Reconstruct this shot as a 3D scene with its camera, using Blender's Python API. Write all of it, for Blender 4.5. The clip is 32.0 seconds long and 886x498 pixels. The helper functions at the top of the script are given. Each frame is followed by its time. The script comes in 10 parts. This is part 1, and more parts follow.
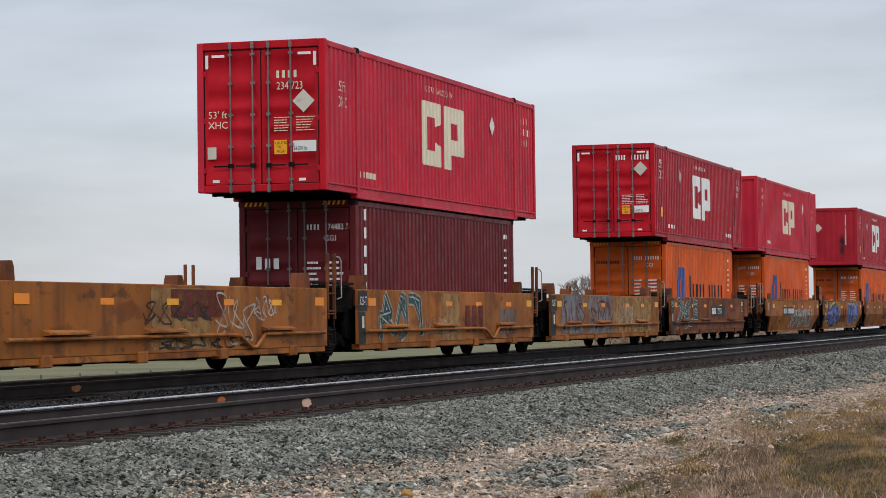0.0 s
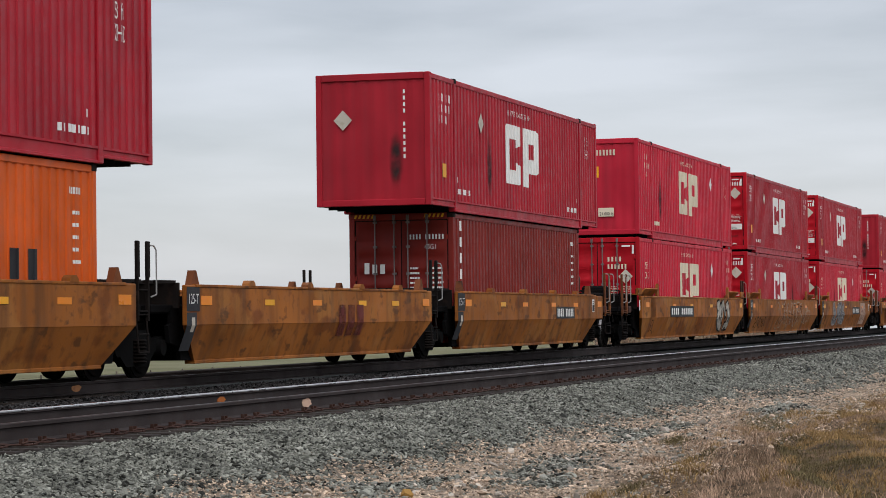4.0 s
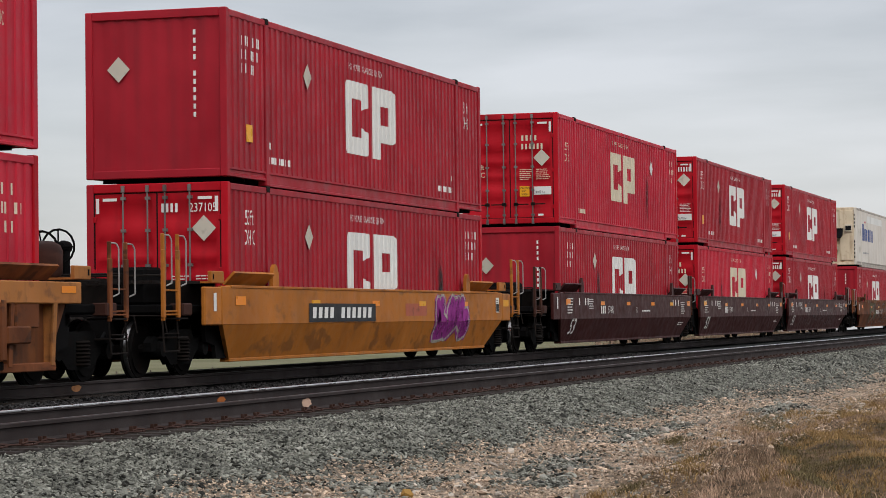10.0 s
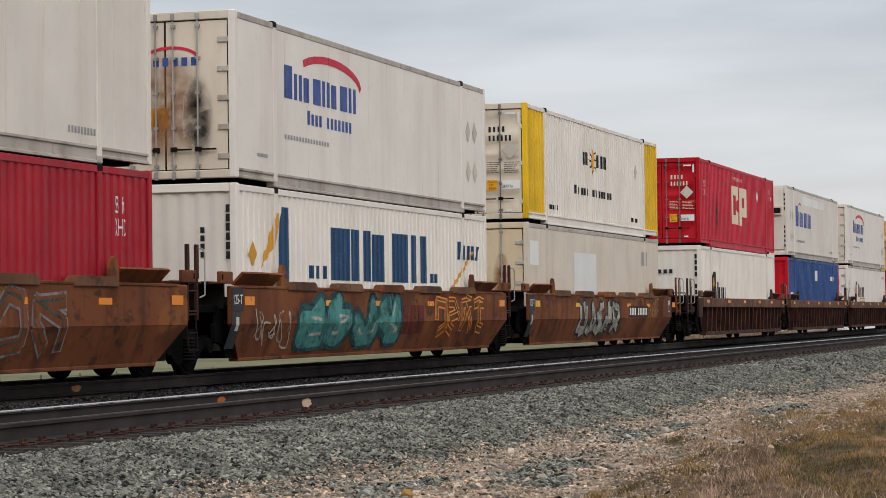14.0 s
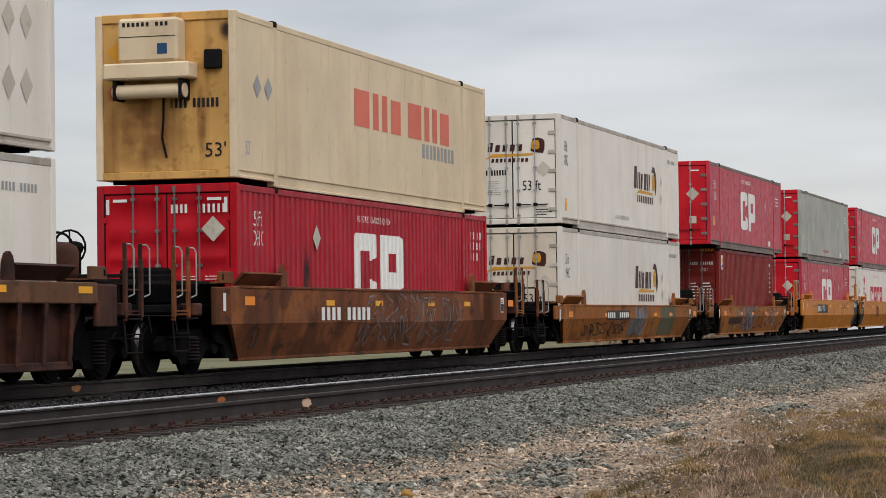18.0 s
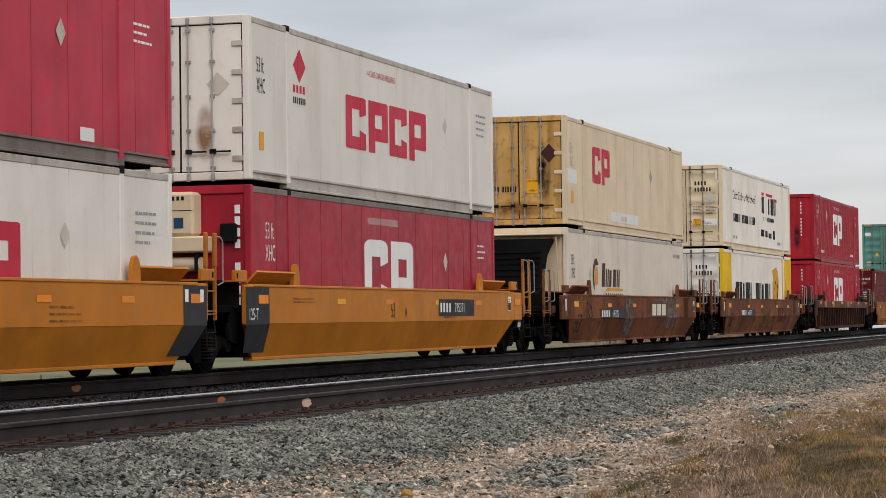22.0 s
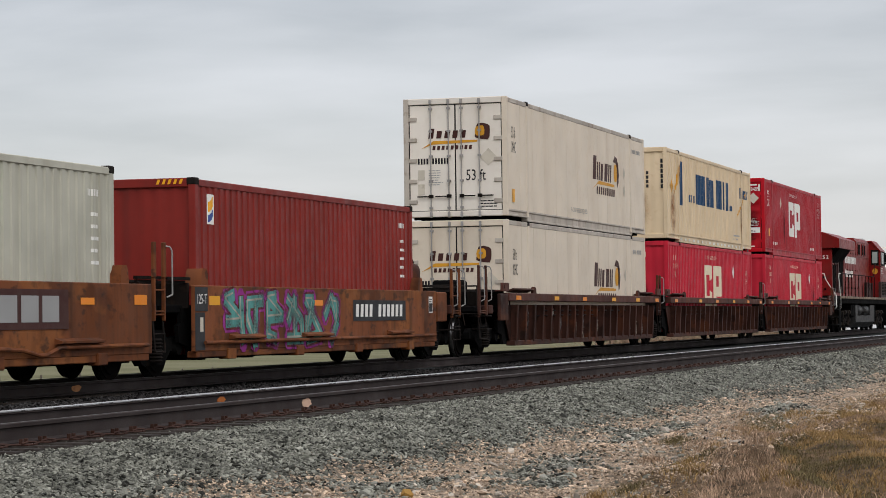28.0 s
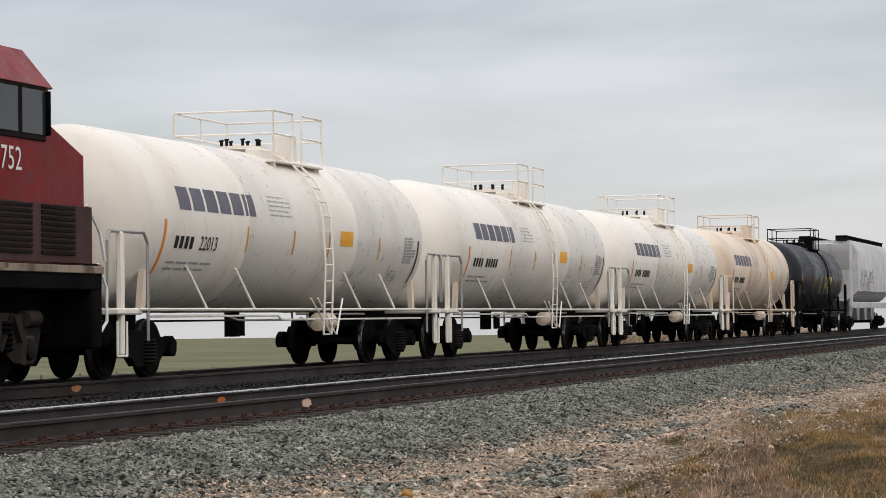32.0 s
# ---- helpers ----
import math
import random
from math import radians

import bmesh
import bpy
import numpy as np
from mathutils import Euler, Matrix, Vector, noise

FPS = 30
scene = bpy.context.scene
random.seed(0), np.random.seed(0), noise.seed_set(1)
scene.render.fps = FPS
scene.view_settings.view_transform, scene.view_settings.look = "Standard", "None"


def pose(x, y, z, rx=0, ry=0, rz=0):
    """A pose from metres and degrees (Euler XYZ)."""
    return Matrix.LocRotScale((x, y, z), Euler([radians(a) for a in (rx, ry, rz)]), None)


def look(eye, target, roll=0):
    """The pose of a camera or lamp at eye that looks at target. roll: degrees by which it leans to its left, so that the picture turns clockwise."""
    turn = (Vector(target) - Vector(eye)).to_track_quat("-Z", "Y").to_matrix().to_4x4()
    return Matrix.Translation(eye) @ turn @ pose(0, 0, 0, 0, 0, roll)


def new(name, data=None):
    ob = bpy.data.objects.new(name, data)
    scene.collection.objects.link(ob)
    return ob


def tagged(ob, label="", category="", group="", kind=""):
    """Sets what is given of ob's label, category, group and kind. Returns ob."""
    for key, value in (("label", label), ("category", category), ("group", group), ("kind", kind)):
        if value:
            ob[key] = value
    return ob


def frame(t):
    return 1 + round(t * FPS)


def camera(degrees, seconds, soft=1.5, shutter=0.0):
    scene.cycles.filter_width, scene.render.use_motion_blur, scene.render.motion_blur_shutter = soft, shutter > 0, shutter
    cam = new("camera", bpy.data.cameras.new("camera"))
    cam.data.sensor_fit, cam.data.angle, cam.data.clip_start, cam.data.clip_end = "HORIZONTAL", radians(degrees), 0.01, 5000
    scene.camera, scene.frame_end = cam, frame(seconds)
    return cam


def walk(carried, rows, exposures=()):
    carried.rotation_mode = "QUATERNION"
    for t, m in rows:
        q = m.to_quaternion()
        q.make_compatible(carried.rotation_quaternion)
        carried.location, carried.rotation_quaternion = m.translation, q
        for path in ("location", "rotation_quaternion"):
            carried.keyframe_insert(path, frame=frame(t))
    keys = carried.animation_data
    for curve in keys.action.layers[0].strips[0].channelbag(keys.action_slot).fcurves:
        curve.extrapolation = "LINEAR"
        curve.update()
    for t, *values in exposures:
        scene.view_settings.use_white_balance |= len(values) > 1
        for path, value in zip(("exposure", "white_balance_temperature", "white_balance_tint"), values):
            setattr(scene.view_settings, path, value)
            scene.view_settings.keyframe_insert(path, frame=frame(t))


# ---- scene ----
cam = camera(19.97, 32.0, soft=0.42)
EYE = pose(0, -16.635, 0.8815, 91.5865, 0, -73.7445) @ pose(0, 0, 0, 0, 0, -0.7102)
walk(cam, [(0.0, EYE), (32.0, EYE)], [(0.0, 0.0, 6150, 10), (3.0, 0.0, 6200, 10), (6.0, 0.0, 6350, 10), (12.0, 0.0, 6450, 10), (20.0, 0.0, 6500, 10), (32.0, 0.0, 6500, 10)])

# ---------------------------------------------------------------- light
SUN_DIR = Vector((-0.60, -0.50, 0.62)).normalized()
world = bpy.data.worlds.new("overcast_sky")
scene.world = world
world.use_nodes = True
wn, wl = world.node_tree.nodes, world.node_tree.links
wn.clear()


def wnode(kind, **kw):
    n = wn.new(kind)
    for k, val in kw.items():
        n.inputs[k].default_value = val
    return n


w_out = wn.new("ShaderNodeOutputWorld")
w_bg = wnode("ShaderNodeBackground", Strength=1.0)
w_sky = wn.new("ShaderNodeTexSky")
w_sky.sky_type, w_sky.sun_disc = "NISHITA", False
w_sky.sun_elevation = math.asin(SUN_DIR.z)
w_sky.sun_rotation = math.atan2(SUN_DIR.x, SUN_DIR.y)
w_skymul = wn.new("ShaderNodeVectorMath")
w_skymul.operation = "SCALE"
w_skymul.inputs["Scale"].default_value = 0.025
w_tc = wn.new("ShaderNodeTexCoord")
w_map = wn.new("ShaderNodeMapping")
w_map.inputs["Scale"].default_value = (1.0, 1.0, 5.2)
w_map.inputs["Location"].default_value = (0.37, 0.1, 0.0)
w_n1 = wnode("ShaderNodeTexNoise", Scale=5.2, Detail=7.0, Roughness=0.52, Distortion=0.25)
w_n2 = wnode("ShaderNodeTexNoise", Scale=2.1, Detail=4.0, Roughness=0.5)
w_add = wn.new("ShaderNodeMath")
w_add.operation = "MULTIPLY_ADD"
w_add.inputs[1].default_value = 0.55
w_ramp = wn.new("ShaderNodeValToRGB")
er = w_ramp.color_ramp
er.elements[0].position, er.elements[0].color = 0.63, (0.400, 0.402, 0.422, 1)
er.elements[1].position, er.elements[1].color = 0.88, (0.585, 0.579, 0.605, 1)
mid = er.elements.new(0.74)
mid.color = (0.490, 0.488, 0.508, 1)
w_sep = wn.new("ShaderNodeSeparateXYZ")
w_grad = wn.new("ShaderNodeMapRange")
for k, val in zip(("From Min", "From Max", "To Min", "To Max"), (0.12, 0.85, 1.0, 2.5)):
    w_grad.inputs[k].default_value = val
w_mul = wn.new("ShaderNodeVectorMath")
w_mul.operation = "SCALE"
w_sum = wn.new("ShaderNodeVectorMath")
w_sum.operation = "ADD"
wl.new(w_tc.outputs["Generated"], w_map.inputs["Vector"])
wl.new(w_map.outputs["Vector"], w_n1.inputs["Vector"])
wl.new(w_map.outputs["Vector"], w_n2.inputs["Vector"])
wl.new(w_n1.outputs["Fac"], w_add.inputs[0])
wl.new(w_n2.outputs["Fac"], w_add.inputs[2])
wl.new(w_add.outputs[0], w_ramp.inputs["Fac"])
wl.new(w_tc.outputs["Generated"], w_sep.inputs[0])
wl.new(w_sep.outputs["Z"], w_grad.inputs["Value"])
wl.new(w_ramp.outputs["Color"], w_mul.inputs[0])
wl.new(w_grad.outputs["Result"], w_mul.inputs["Scale"])
wl.new(w_sky.outputs["Color"], w_skymul.inputs[0])
wl.new(w_mul.outputs[0], w_sum.inputs[0])
wl.new(w_skymul.outputs[0], w_sum.inputs[1])
wl.new(w_sum.outputs[0], w_bg.inputs["Color"])
wl.new(w_bg.outputs[0], w_out.inputs["Surface"])

sun_data = bpy.data.lights.new("sun", "SUN")
sun_data.energy, sun_data.angle, sun_data.color = 0.85, radians(28), (1.0, 0.97, 0.93)
sun = new("sun", sun_data)
sun.matrix_world = look(SUN_DIR * 60, (0, 0, 0))


# ---------------------------------------------------------------- materials
MATS = {}


def paint(name, col, rough=0.55, metal=0.0, var=0.18, scale=0.9, dirt=(0.05, 0.04, 0.035), streak=0.0, spots=0.0,
          bump=0.15, grain=55.0, rnd=0.06, island=False, spec=0.1, streak_size=(2.6, 2.6, 0.22), stretch=(1, 1, 1), blots=()):
    """A painted or raw surface: base colour with large tone changes, run-off streaks, worn spots and fine relief."""
    if name in MATS:
        return MATS[name]
    m = bpy.data.materials.new(name)
    MATS[name] = m
    m.use_nodes = True
    nt = m.node_tree
    nd, ln = nt.nodes, nt.links
    bs = nd["Principled BSDF"]
    bs.inputs["Metallic"].default_value = metal
    bs.inputs["Roughness"].default_value = rough
    bs.inputs["Specular IOR Level"].default_value = spec
    tc = nd.new("ShaderNodeTexCoord")
    info = nd.new("ShaderNodeObjectInfo")
    if island:
        geo = nd.new("ShaderNodeNewGeometry")
        rand = geo.outputs["Random Per Island"]
    else:
        rand = info.outputs["Random"]
    sh = nd.new("ShaderNodeVectorMath")
    sh.operation = "MULTIPLY_ADD"
    comb = nd.new("ShaderNodeCombineXYZ")
    for k in range(3):
        ln.new(info.outputs["Random"], comb.inputs[k])
    ln.new(comb.outputs[0], sh.inputs[0])
    sh.inputs[1].default_value = (41.0, 17.0, 9.0)
    ln.new(tc.outputs["Object"], sh.inputs[2])

    def noise_tex(sc, detail, mul=None):
        n = nd.new("ShaderNodeTexNoise")
        n.inputs["Scale"].default_value, n.inputs["Detail"].default_value = sc, detail
        if mul:
            mp = nd.new("ShaderNodeVectorMath")
            mp.operation = "MULTIPLY"
            mp.inputs[1].default_value = mul
            ln.new(sh.outputs[0], mp.inputs[0])
            ln.new(mp.outputs[0], n.inputs["Vector"])
        else:
            ln.new(sh.outputs[0], n.inputs["Vector"])
        return n.outputs["Fac"]

    def mix(fac, a, b):
        mx = nd.new("ShaderNodeMix")
        mx.data_type = "RGBA"
        if isinstance(fac, float):
            mx.inputs["Factor"].default_value = fac
        else:
            ln.new(fac, mx.inputs["Factor"])
        for key, src in ((6, a), (7, b)):
            if isinstance(src, tuple):
                mx.inputs[key].default_value = (*src, 1)
            else:
                ln.new(src, mx.inputs[key])
        return mx.outputs[2]

    def remap(src, a, b, hi):
        r = nd.new("ShaderNodeMapRange")
        for k, val in zip(("From Min", "From Max", "To Min", "To Max"), (a, b, 0.0, hi)):
            r.inputs[k].default_value = val
        ln.new(src, r.inputs["Value"])
        return r.outputs["Result"]

    lo = tuple(c * (1 - var) for c in col)
    hi = tuple(min(1.0, c * (1 + var * 0.8) + 0.006) for c in col)
    out = mix(remap(noise_tex(scale, 5.0, stretch if stretch != (1, 1, 1) else None), 0.3, 0.7, 1.0), lo, hi)
    for q, (tint, size, edge, amount) in enumerate(blots):
        out = mix(remap(noise_tex(size, 7.0, (1.0, 1.0, 1.3 + 0.4 * q)), edge, edge + 0.06, amount), out, tint)
    if streak:
        out = mix(remap(noise_tex(1.0, 6.0, streak_size), 0.5, 0.72, streak), out, dirt)
    if spots:
        out = mix(remap(noise_tex(5.5, 8.0), 0.57, 0.68, spots), out, dirt)
    hsv = nd.new("ShaderNodeHueSaturation")
    val = nd.new("ShaderNodeMapRange")
    for k, v in zip(("From Min", "From Max", "To Min", "To Max"), (0, 1, 1 - rnd, 1 + rnd)):
        val.inputs[k].default_value = v
    ln.new(rand, val.inputs["Value"])
    ln.new(val.outputs["Result"], hsv.inputs["Value"])
    ln.new(out, hsv.inputs["Color"])
    ln.new(hsv.outputs["Color"], bs.inputs["Base Color"])
    fine = noise_tex(grain, 3.0)
    rr = nd.new("ShaderNodeMapRange")
    for k, v in zip(("From Min", "From Max", "To Min", "To Max"), (0.3, 0.7, max(0.05, rough - 0.12), min(1, rough + 0.12))):
        rr.inputs[k].default_value = v
    ln.new(noise_tex(scale * 4, 4.0), rr.inputs["Value"])
    ln.new(rr.outputs["Result"], bs.inputs["Roughness"])
    bp = nd.new("ShaderNodeBump")
    bp.inputs["Strength"].default_value, bp.inputs["Distance"].default_value = bump, 0.01
    ln.new(fine, bp.inputs["Height"])
    ln.new(bp.outputs["Normal"], bs.inputs["Normal"])
    return m


def stain(name, col, density=0.8):
    """A thin stain: dark deposit broken up by noise, clear elsewhere, densest in its middle."""
    if name in MATS:
        return MATS[name]
    m = bpy.data.materials.new(name)
    MATS[name] = m
    m.use_nodes = True
    nd, ln = m.node_tree.nodes, m.node_tree.links
    bs, o = nd["Principled BSDF"], nd["Material Output"]
    bs.inputs["Base Color"].default_value = (*col, 1)
    bs.inputs["Roughness"].default_value = 0.85
    tc = nd.new("ShaderNodeTexCoord")
    nz = nd.new("ShaderNodeTexNoise")
    nz.inputs["Scale"].default_value, nz.inputs["Detail"].default_value = 3.0, 6.0
    ln.new(tc.outputs["Object"], nz.inputs["Vector"])
    at = nd.new("ShaderNodeAttribute")
    at.attribute_name = "depth"
    mu = nd.new("ShaderNodeMath")
    mu.operation = "MULTIPLY"
    ln.new(at.outputs["Fac"], mu.inputs[0])
    r = nd.new("ShaderNodeMapRange")
    for k, val in zip(("From Min", "From Max", "To Min", "To Max"), (0.3, 0.6, 0.15, density)):
        r.inputs[k].default_value = val
    ln.new(nz.outputs["Fac"], r.inputs["Value"])
    ln.new(r.outputs["Result"], mu.inputs[1])
    tr = nd.new("ShaderNodeBsdfTransparent")
    mx = nd.new("ShaderNodeMixShader")
    ln.new(mu.outputs[0], mx.inputs["Fac"])
    ln.new(tr.outputs[0], mx.inputs[1])
    ln.new(bs.outputs[0], mx.inputs[2])
    ln.new(mx.outputs[0], o.inputs["Surface"])
    return m


def worn(m, low=0.35, high=0.95):
    """Sprayed paint that has thinned in places and lets the wall show through."""
    nd, ln = m.node_tree.nodes, m.node_tree.links
    tc, nz, r = nd.new("ShaderNodeTexCoord"), nd.new("ShaderNodeTexNoise"), nd.new("ShaderNodeMapRange")
    nz.inputs["Scale"].default_value, nz.inputs["Detail"].default_value = 3.5, 7.0
    ln.new(tc.outputs["Object"], nz.inputs["Vector"])
    for k, val in zip(("From Min", "From Max", "To Min", "To Max"), (0.34, 0.6, low, high)):
        r.inputs[k].default_value = val
    ln.new(nz.outputs["Fac"], r.inputs["Value"])
    ln.new(r.outputs["Result"], nd["Principled BSDF"].inputs["Alpha"])
    return m


red_new = paint("red_paint", (0.36, 0.0082, 0.0195), 0.48, spec=0.2, dirt=(0.13, 0.02, 0.025), streak=0.35, spots=0.05)
red_old = paint("faded_red_paint", (0.50, 0.0135, 0.034), 0.52, spec=0.2, dirt=(0.22, 0.02, 0.03), streak=0.35, spots=0.08)
red_door = paint("red_door_paint", (0.46, 0.006, 0.015), 0.45, dirt=(0.10, 0.012, 0.015), streak=0.4, spots=0.08)
red_smooth = paint("red_panel", (0.47, 0.034, 0.058), 0.4, dirt=(0.2, 0.03, 0.04), streak=0.3, spots=0.04)
red_bright = paint("bright_red_door", (0.55, 0.012, 0.022), 0.35, dirt=(0.2, 0.01, 0.01), streak=0.2)
maroon = paint("maroon_paint", (0.125, 0.009, 0.011), 0.5, spec=0.18, dirt=(0.06, 0.012, 0.012), streak=0.4, spots=0.1)
brownred = paint("brown_red_paint", (0.21, 0.017, 0.011), 0.5, spec=0.18, dirt=(0.08, 0.02, 0.015), streak=0.4, spots=0.1)
orange_box = paint("orange_paint", (0.63, 0.098, 0.006), 0.5, spec=0.18, dirt=(0.25, 0.05, 0.01), streak=0.4, spots=0.1)
green_box = paint("green_paint", (0.10, 0.265, 0.215), 0.55, dirt=(0.10, 0.12, 0.08), streak=0.4, spots=0.2)
blue_box = paint("blue_paint", (0.02, 0.12, 0.30), 0.5, dirt=(0.01, 0.05, 0.14), streak=0.35, spots=0.08)
blue_dark = paint("dark_blue_paint", (0.028, 0.075, 0.22), 0.5, dirt=(0.01, 0.03, 0.1), streak=0.35)
grey_box = paint("grey_green_paint", (0.40, 0.405, 0.345), 0.5, dirt=(0.2, 0.2, 0.17), streak=0.3)
beige_box = paint("beige_paint", (0.46, 0.45, 0.37), 0.5, dirt=(0.25, 0.22, 0.16), streak=0.4)
white_box = paint("white_paint", (0.77, 0.715, 0.63), 0.42, var=0.05, dirt=(0.44, 0.34, 0.24), streak=0.24, spots=0.08, streak_size=(1.1, 1.1, 0.16))
white_old = paint("aged_white_paint", (0.69, 0.60, 0.48), 0.45, var=0.07, dirt=(0.38, 0.26, 0.15), streak=0.24, spots=0.1, streak_size=(1.1, 1.1, 0.16))
reefer_white = paint("washed_white_paint", (0.75, 0.69, 0.60), 0.42, var=0.06, dirt=(0.42, 0.31, 0.2), streak=0.22, spots=0.07, streak_size=(1.1, 1.1, 0.16))
cream_box = paint("cream_paint", (0.70, 0.56, 0.375), 0.5, var=0.08, dirt=(0.36, 0.19, 0.075), streak=0.22, spots=0.13, streak_size=(1.1, 1.1, 0.16))
reefer_end = paint("rust_streaked_cream_end", (0.70, 0.58, 0.41), 0.5, var=0.1, dirt=(0.30, 0.13, 0.045), streak=0.55, spots=0.2, streak_size=(4.0, 4.0, 0.5))
cream_door = paint("yellowed_door", (0.60, 0.34, 0.105), 0.5, var=0.2, dirt=(0.13, 0.045, 0.012), streak=0.7, spots=0.35)
yellow_box = paint("yellow_paint", (0.74, 0.45, 0.012), 0.45, dirt=(0.4, 0.25, 0.02), streak=0.3)
well_tan = paint("tan_orange_paint", (0.315, 0.105, 0.018), 0.62, var=0.35, scale=0.6, dirt=(0.10, 0.042, 0.018), streak=0.75, spots=0.45, blots=(((0.37, 0.155, 0.04), 0.55, 0.55, 0.6), ((0.15, 0.042, 0.011), 0.8, 0.56, 0.7), ((0.06, 0.028, 0.015), 1.9, 0.61, 0.65)))
well_rust = paint("rust_brown_paint", (0.175, 0.056, 0.020), 0.7, var=0.35, scale=0.6, dirt=(0.06, 0.026, 0.014), streak=0.8, spots=0.45, blots=(((0.27, 0.10, 0.03), 0.6, 0.56, 0.6), ((0.085, 0.03, 0.014), 0.8, 0.55, 0.75), ((0.035, 0.022, 0.017), 1.9, 0.60, 0.7)))
well_brown = paint("dark_brown_paint", (0.052, 0.0115, 0.010), 0.5, var=0.2, dirt=(0.03, 0.014, 0.012), streak=0.5, spots=0.1)
well_yellow = paint("ochre_paint", (0.44, 0.150, 0.022), 0.5, var=0.18, dirt=(0.25, 0.10, 0.025), streak=0.45, spots=0.4, blots=(((0.36, 0.12, 0.02), 0.7, 0.54, 0.7), ((0.17, 0.07, 0.025), 1.3, 0.58, 0.65)))
well_clean = paint("clean_ochre_paint", (0.54, 0.185, 0.014), 0.45, var=0.12, dirt=(0.33, 0.115, 0.018), streak=0.25, spots=0.08, blots=(((0.40, 0.135, 0.018), 0.6, 0.56, 0.5),))
well_dark = paint("oxide_brown_paint", (0.055, 0.021, 0.014), 0.65, var=0.35, dirt=(0.022, 0.012, 0.010), streak=0.7, spots=0.35, blots=(((0.13, 0.042, 0.018), 0.9, 0.57, 0.6), ((0.022, 0.012, 0.010), 1.0, 0.56, 0.7)))
chord_tan = paint("worn_tan_chord", (0.37, 0.145, 0.040), 0.6, var=0.25, dirt=(0.12, 0.06, 0.03), streak=0.6, spots=0.4, blots=(((0.42, 0.21, 0.08), 0.8, 0.58, 0.5), ((0.15, 0.07, 0.035), 1.2, 0.57, 0.6)))
chord_brown = paint("worn_brown_chord", (0.135, 0.062, 0.031), 0.65, var=0.3, dirt=(0.05, 0.025, 0.016), streak=0.6, spots=0.4, blots=(((0.21, 0.11, 0.055), 0.8, 0.56, 0.6), ((0.045, 0.024, 0.017), 1.2, 0.57, 0.7)))
# rusty web paint, toned darker for the shade under the top chord
web_shade_brown = paint("shaded_web_paint", (0.155, 0.054, 0.020), 0.7, var=0.3, dirt=(0.05, 0.027, 0.018), streak=0.7, spots=0.4, blots=(((0.085, 0.06, 0.047), 0.6, 0.58, 0.55), ((0.20, 0.075, 0.022), 0.7, 0.55, 0.6)))
# irons set below real iron: shade under the cars is in their colour
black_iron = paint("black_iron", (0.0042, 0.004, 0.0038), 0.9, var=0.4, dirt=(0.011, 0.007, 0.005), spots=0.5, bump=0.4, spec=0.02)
grimy_iron = paint("grimy_iron", (0.0125, 0.0095, 0.008), 0.78, var=0.4, dirt=(0.03, 0.018, 0.013), spots=0.5, bump=0.4, spec=0.05)
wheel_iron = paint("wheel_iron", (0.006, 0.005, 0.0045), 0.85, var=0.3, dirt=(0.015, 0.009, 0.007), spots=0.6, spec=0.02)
bright_steel = paint("bright_steel", (0.48, 0.475, 0.47), 0.3, 1.0, var=0.25)
tread_steel = paint("wheel_tread_steel", (0.30, 0.29, 0.28), 0.32, 1.0, var=0.3, dirt=(0.05, 0.04, 0.035), spots=0.4)
galv = paint("galvanised_steel", (0.36, 0.35, 0.335), 0.45, 0.5, var=0.2, dirt=(0.25, 0.2, 0.15), streak=0.3)
grey_rail = paint("grey_sill_paint", (0.20, 0.165, 0.14), 0.55, dirt=(0.08, 0.05, 0.035), streak=0.5, spots=0.3)
pale_rail = paint("pale_sill_paint", (0.46, 0.415, 0.355), 0.5, dirt=(0.2, 0.13, 0.08), streak=0.5, spots=0.35)
bar_steel = paint("worn_bar_steel", (0.19, 0.165, 0.155), 0.5, 0.2, var=0.3, dirt=(0.10, 0.05, 0.04), streak=0.5, spots=0.4)
# near zero as well, carrying the shade of the car ends in its colour
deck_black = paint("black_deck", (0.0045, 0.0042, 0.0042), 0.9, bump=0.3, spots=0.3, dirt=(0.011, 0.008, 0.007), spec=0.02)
rubber = paint("black_rubber", (0.006, 0.006, 0.0065), 0.7, spec=0.06)
dk_grey = paint("dark_grey_plate", (0.035, 0.035, 0.037), 0.6)
wt_mark = paint("white_marking", (0.78, 0.77, 0.72), 0.5, var=0.06, dirt=(0.5, 0.42, 0.35), spots=0.1)
cream_mark = paint("cream_marking", (0.70, 0.62, 0.46), 0.5, var=0.06, dirt=(0.5, 0.3, 0.2), spots=0.1)
yel_mark = paint("yellow_reflector", (0.82, 0.38, 0.02), 0.35, var=0.06)
org_mark = paint("orange_reflector", (0.80, 0.25, 0.02), 0.35, var=0.06)
red_mark = paint("red_marking", (0.55, 0.03, 0.06), 0.5, var=0.06)
salmon_mark = paint("salmon_marking", (0.66, 0.16, 0.10), 0.5, var=0.08)
blue_mark = paint("blue_marking", (0.045, 0.085, 0.27), 0.5, var=0.15, dirt=(0.2, 0.2, 0.3), spots=0.3)
navy_mark = paint("navy_marking", (0.02, 0.06, 0.13), 0.5, var=0.1)
black_mark = paint("black_marking", (0.02, 0.02, 0.022), 0.5, var=0.1)
brown_mark = paint("brown_marking", (0.06, 0.022, 0.018), 0.5, var=0.1)
gold_mark = paint("gold_marking", (0.62, 0.30, 0.03), 0.5, var=0.1)
grey_mark = paint("grey_marking", (0.33, 0.33, 0.32), 0.5, var=0.1)
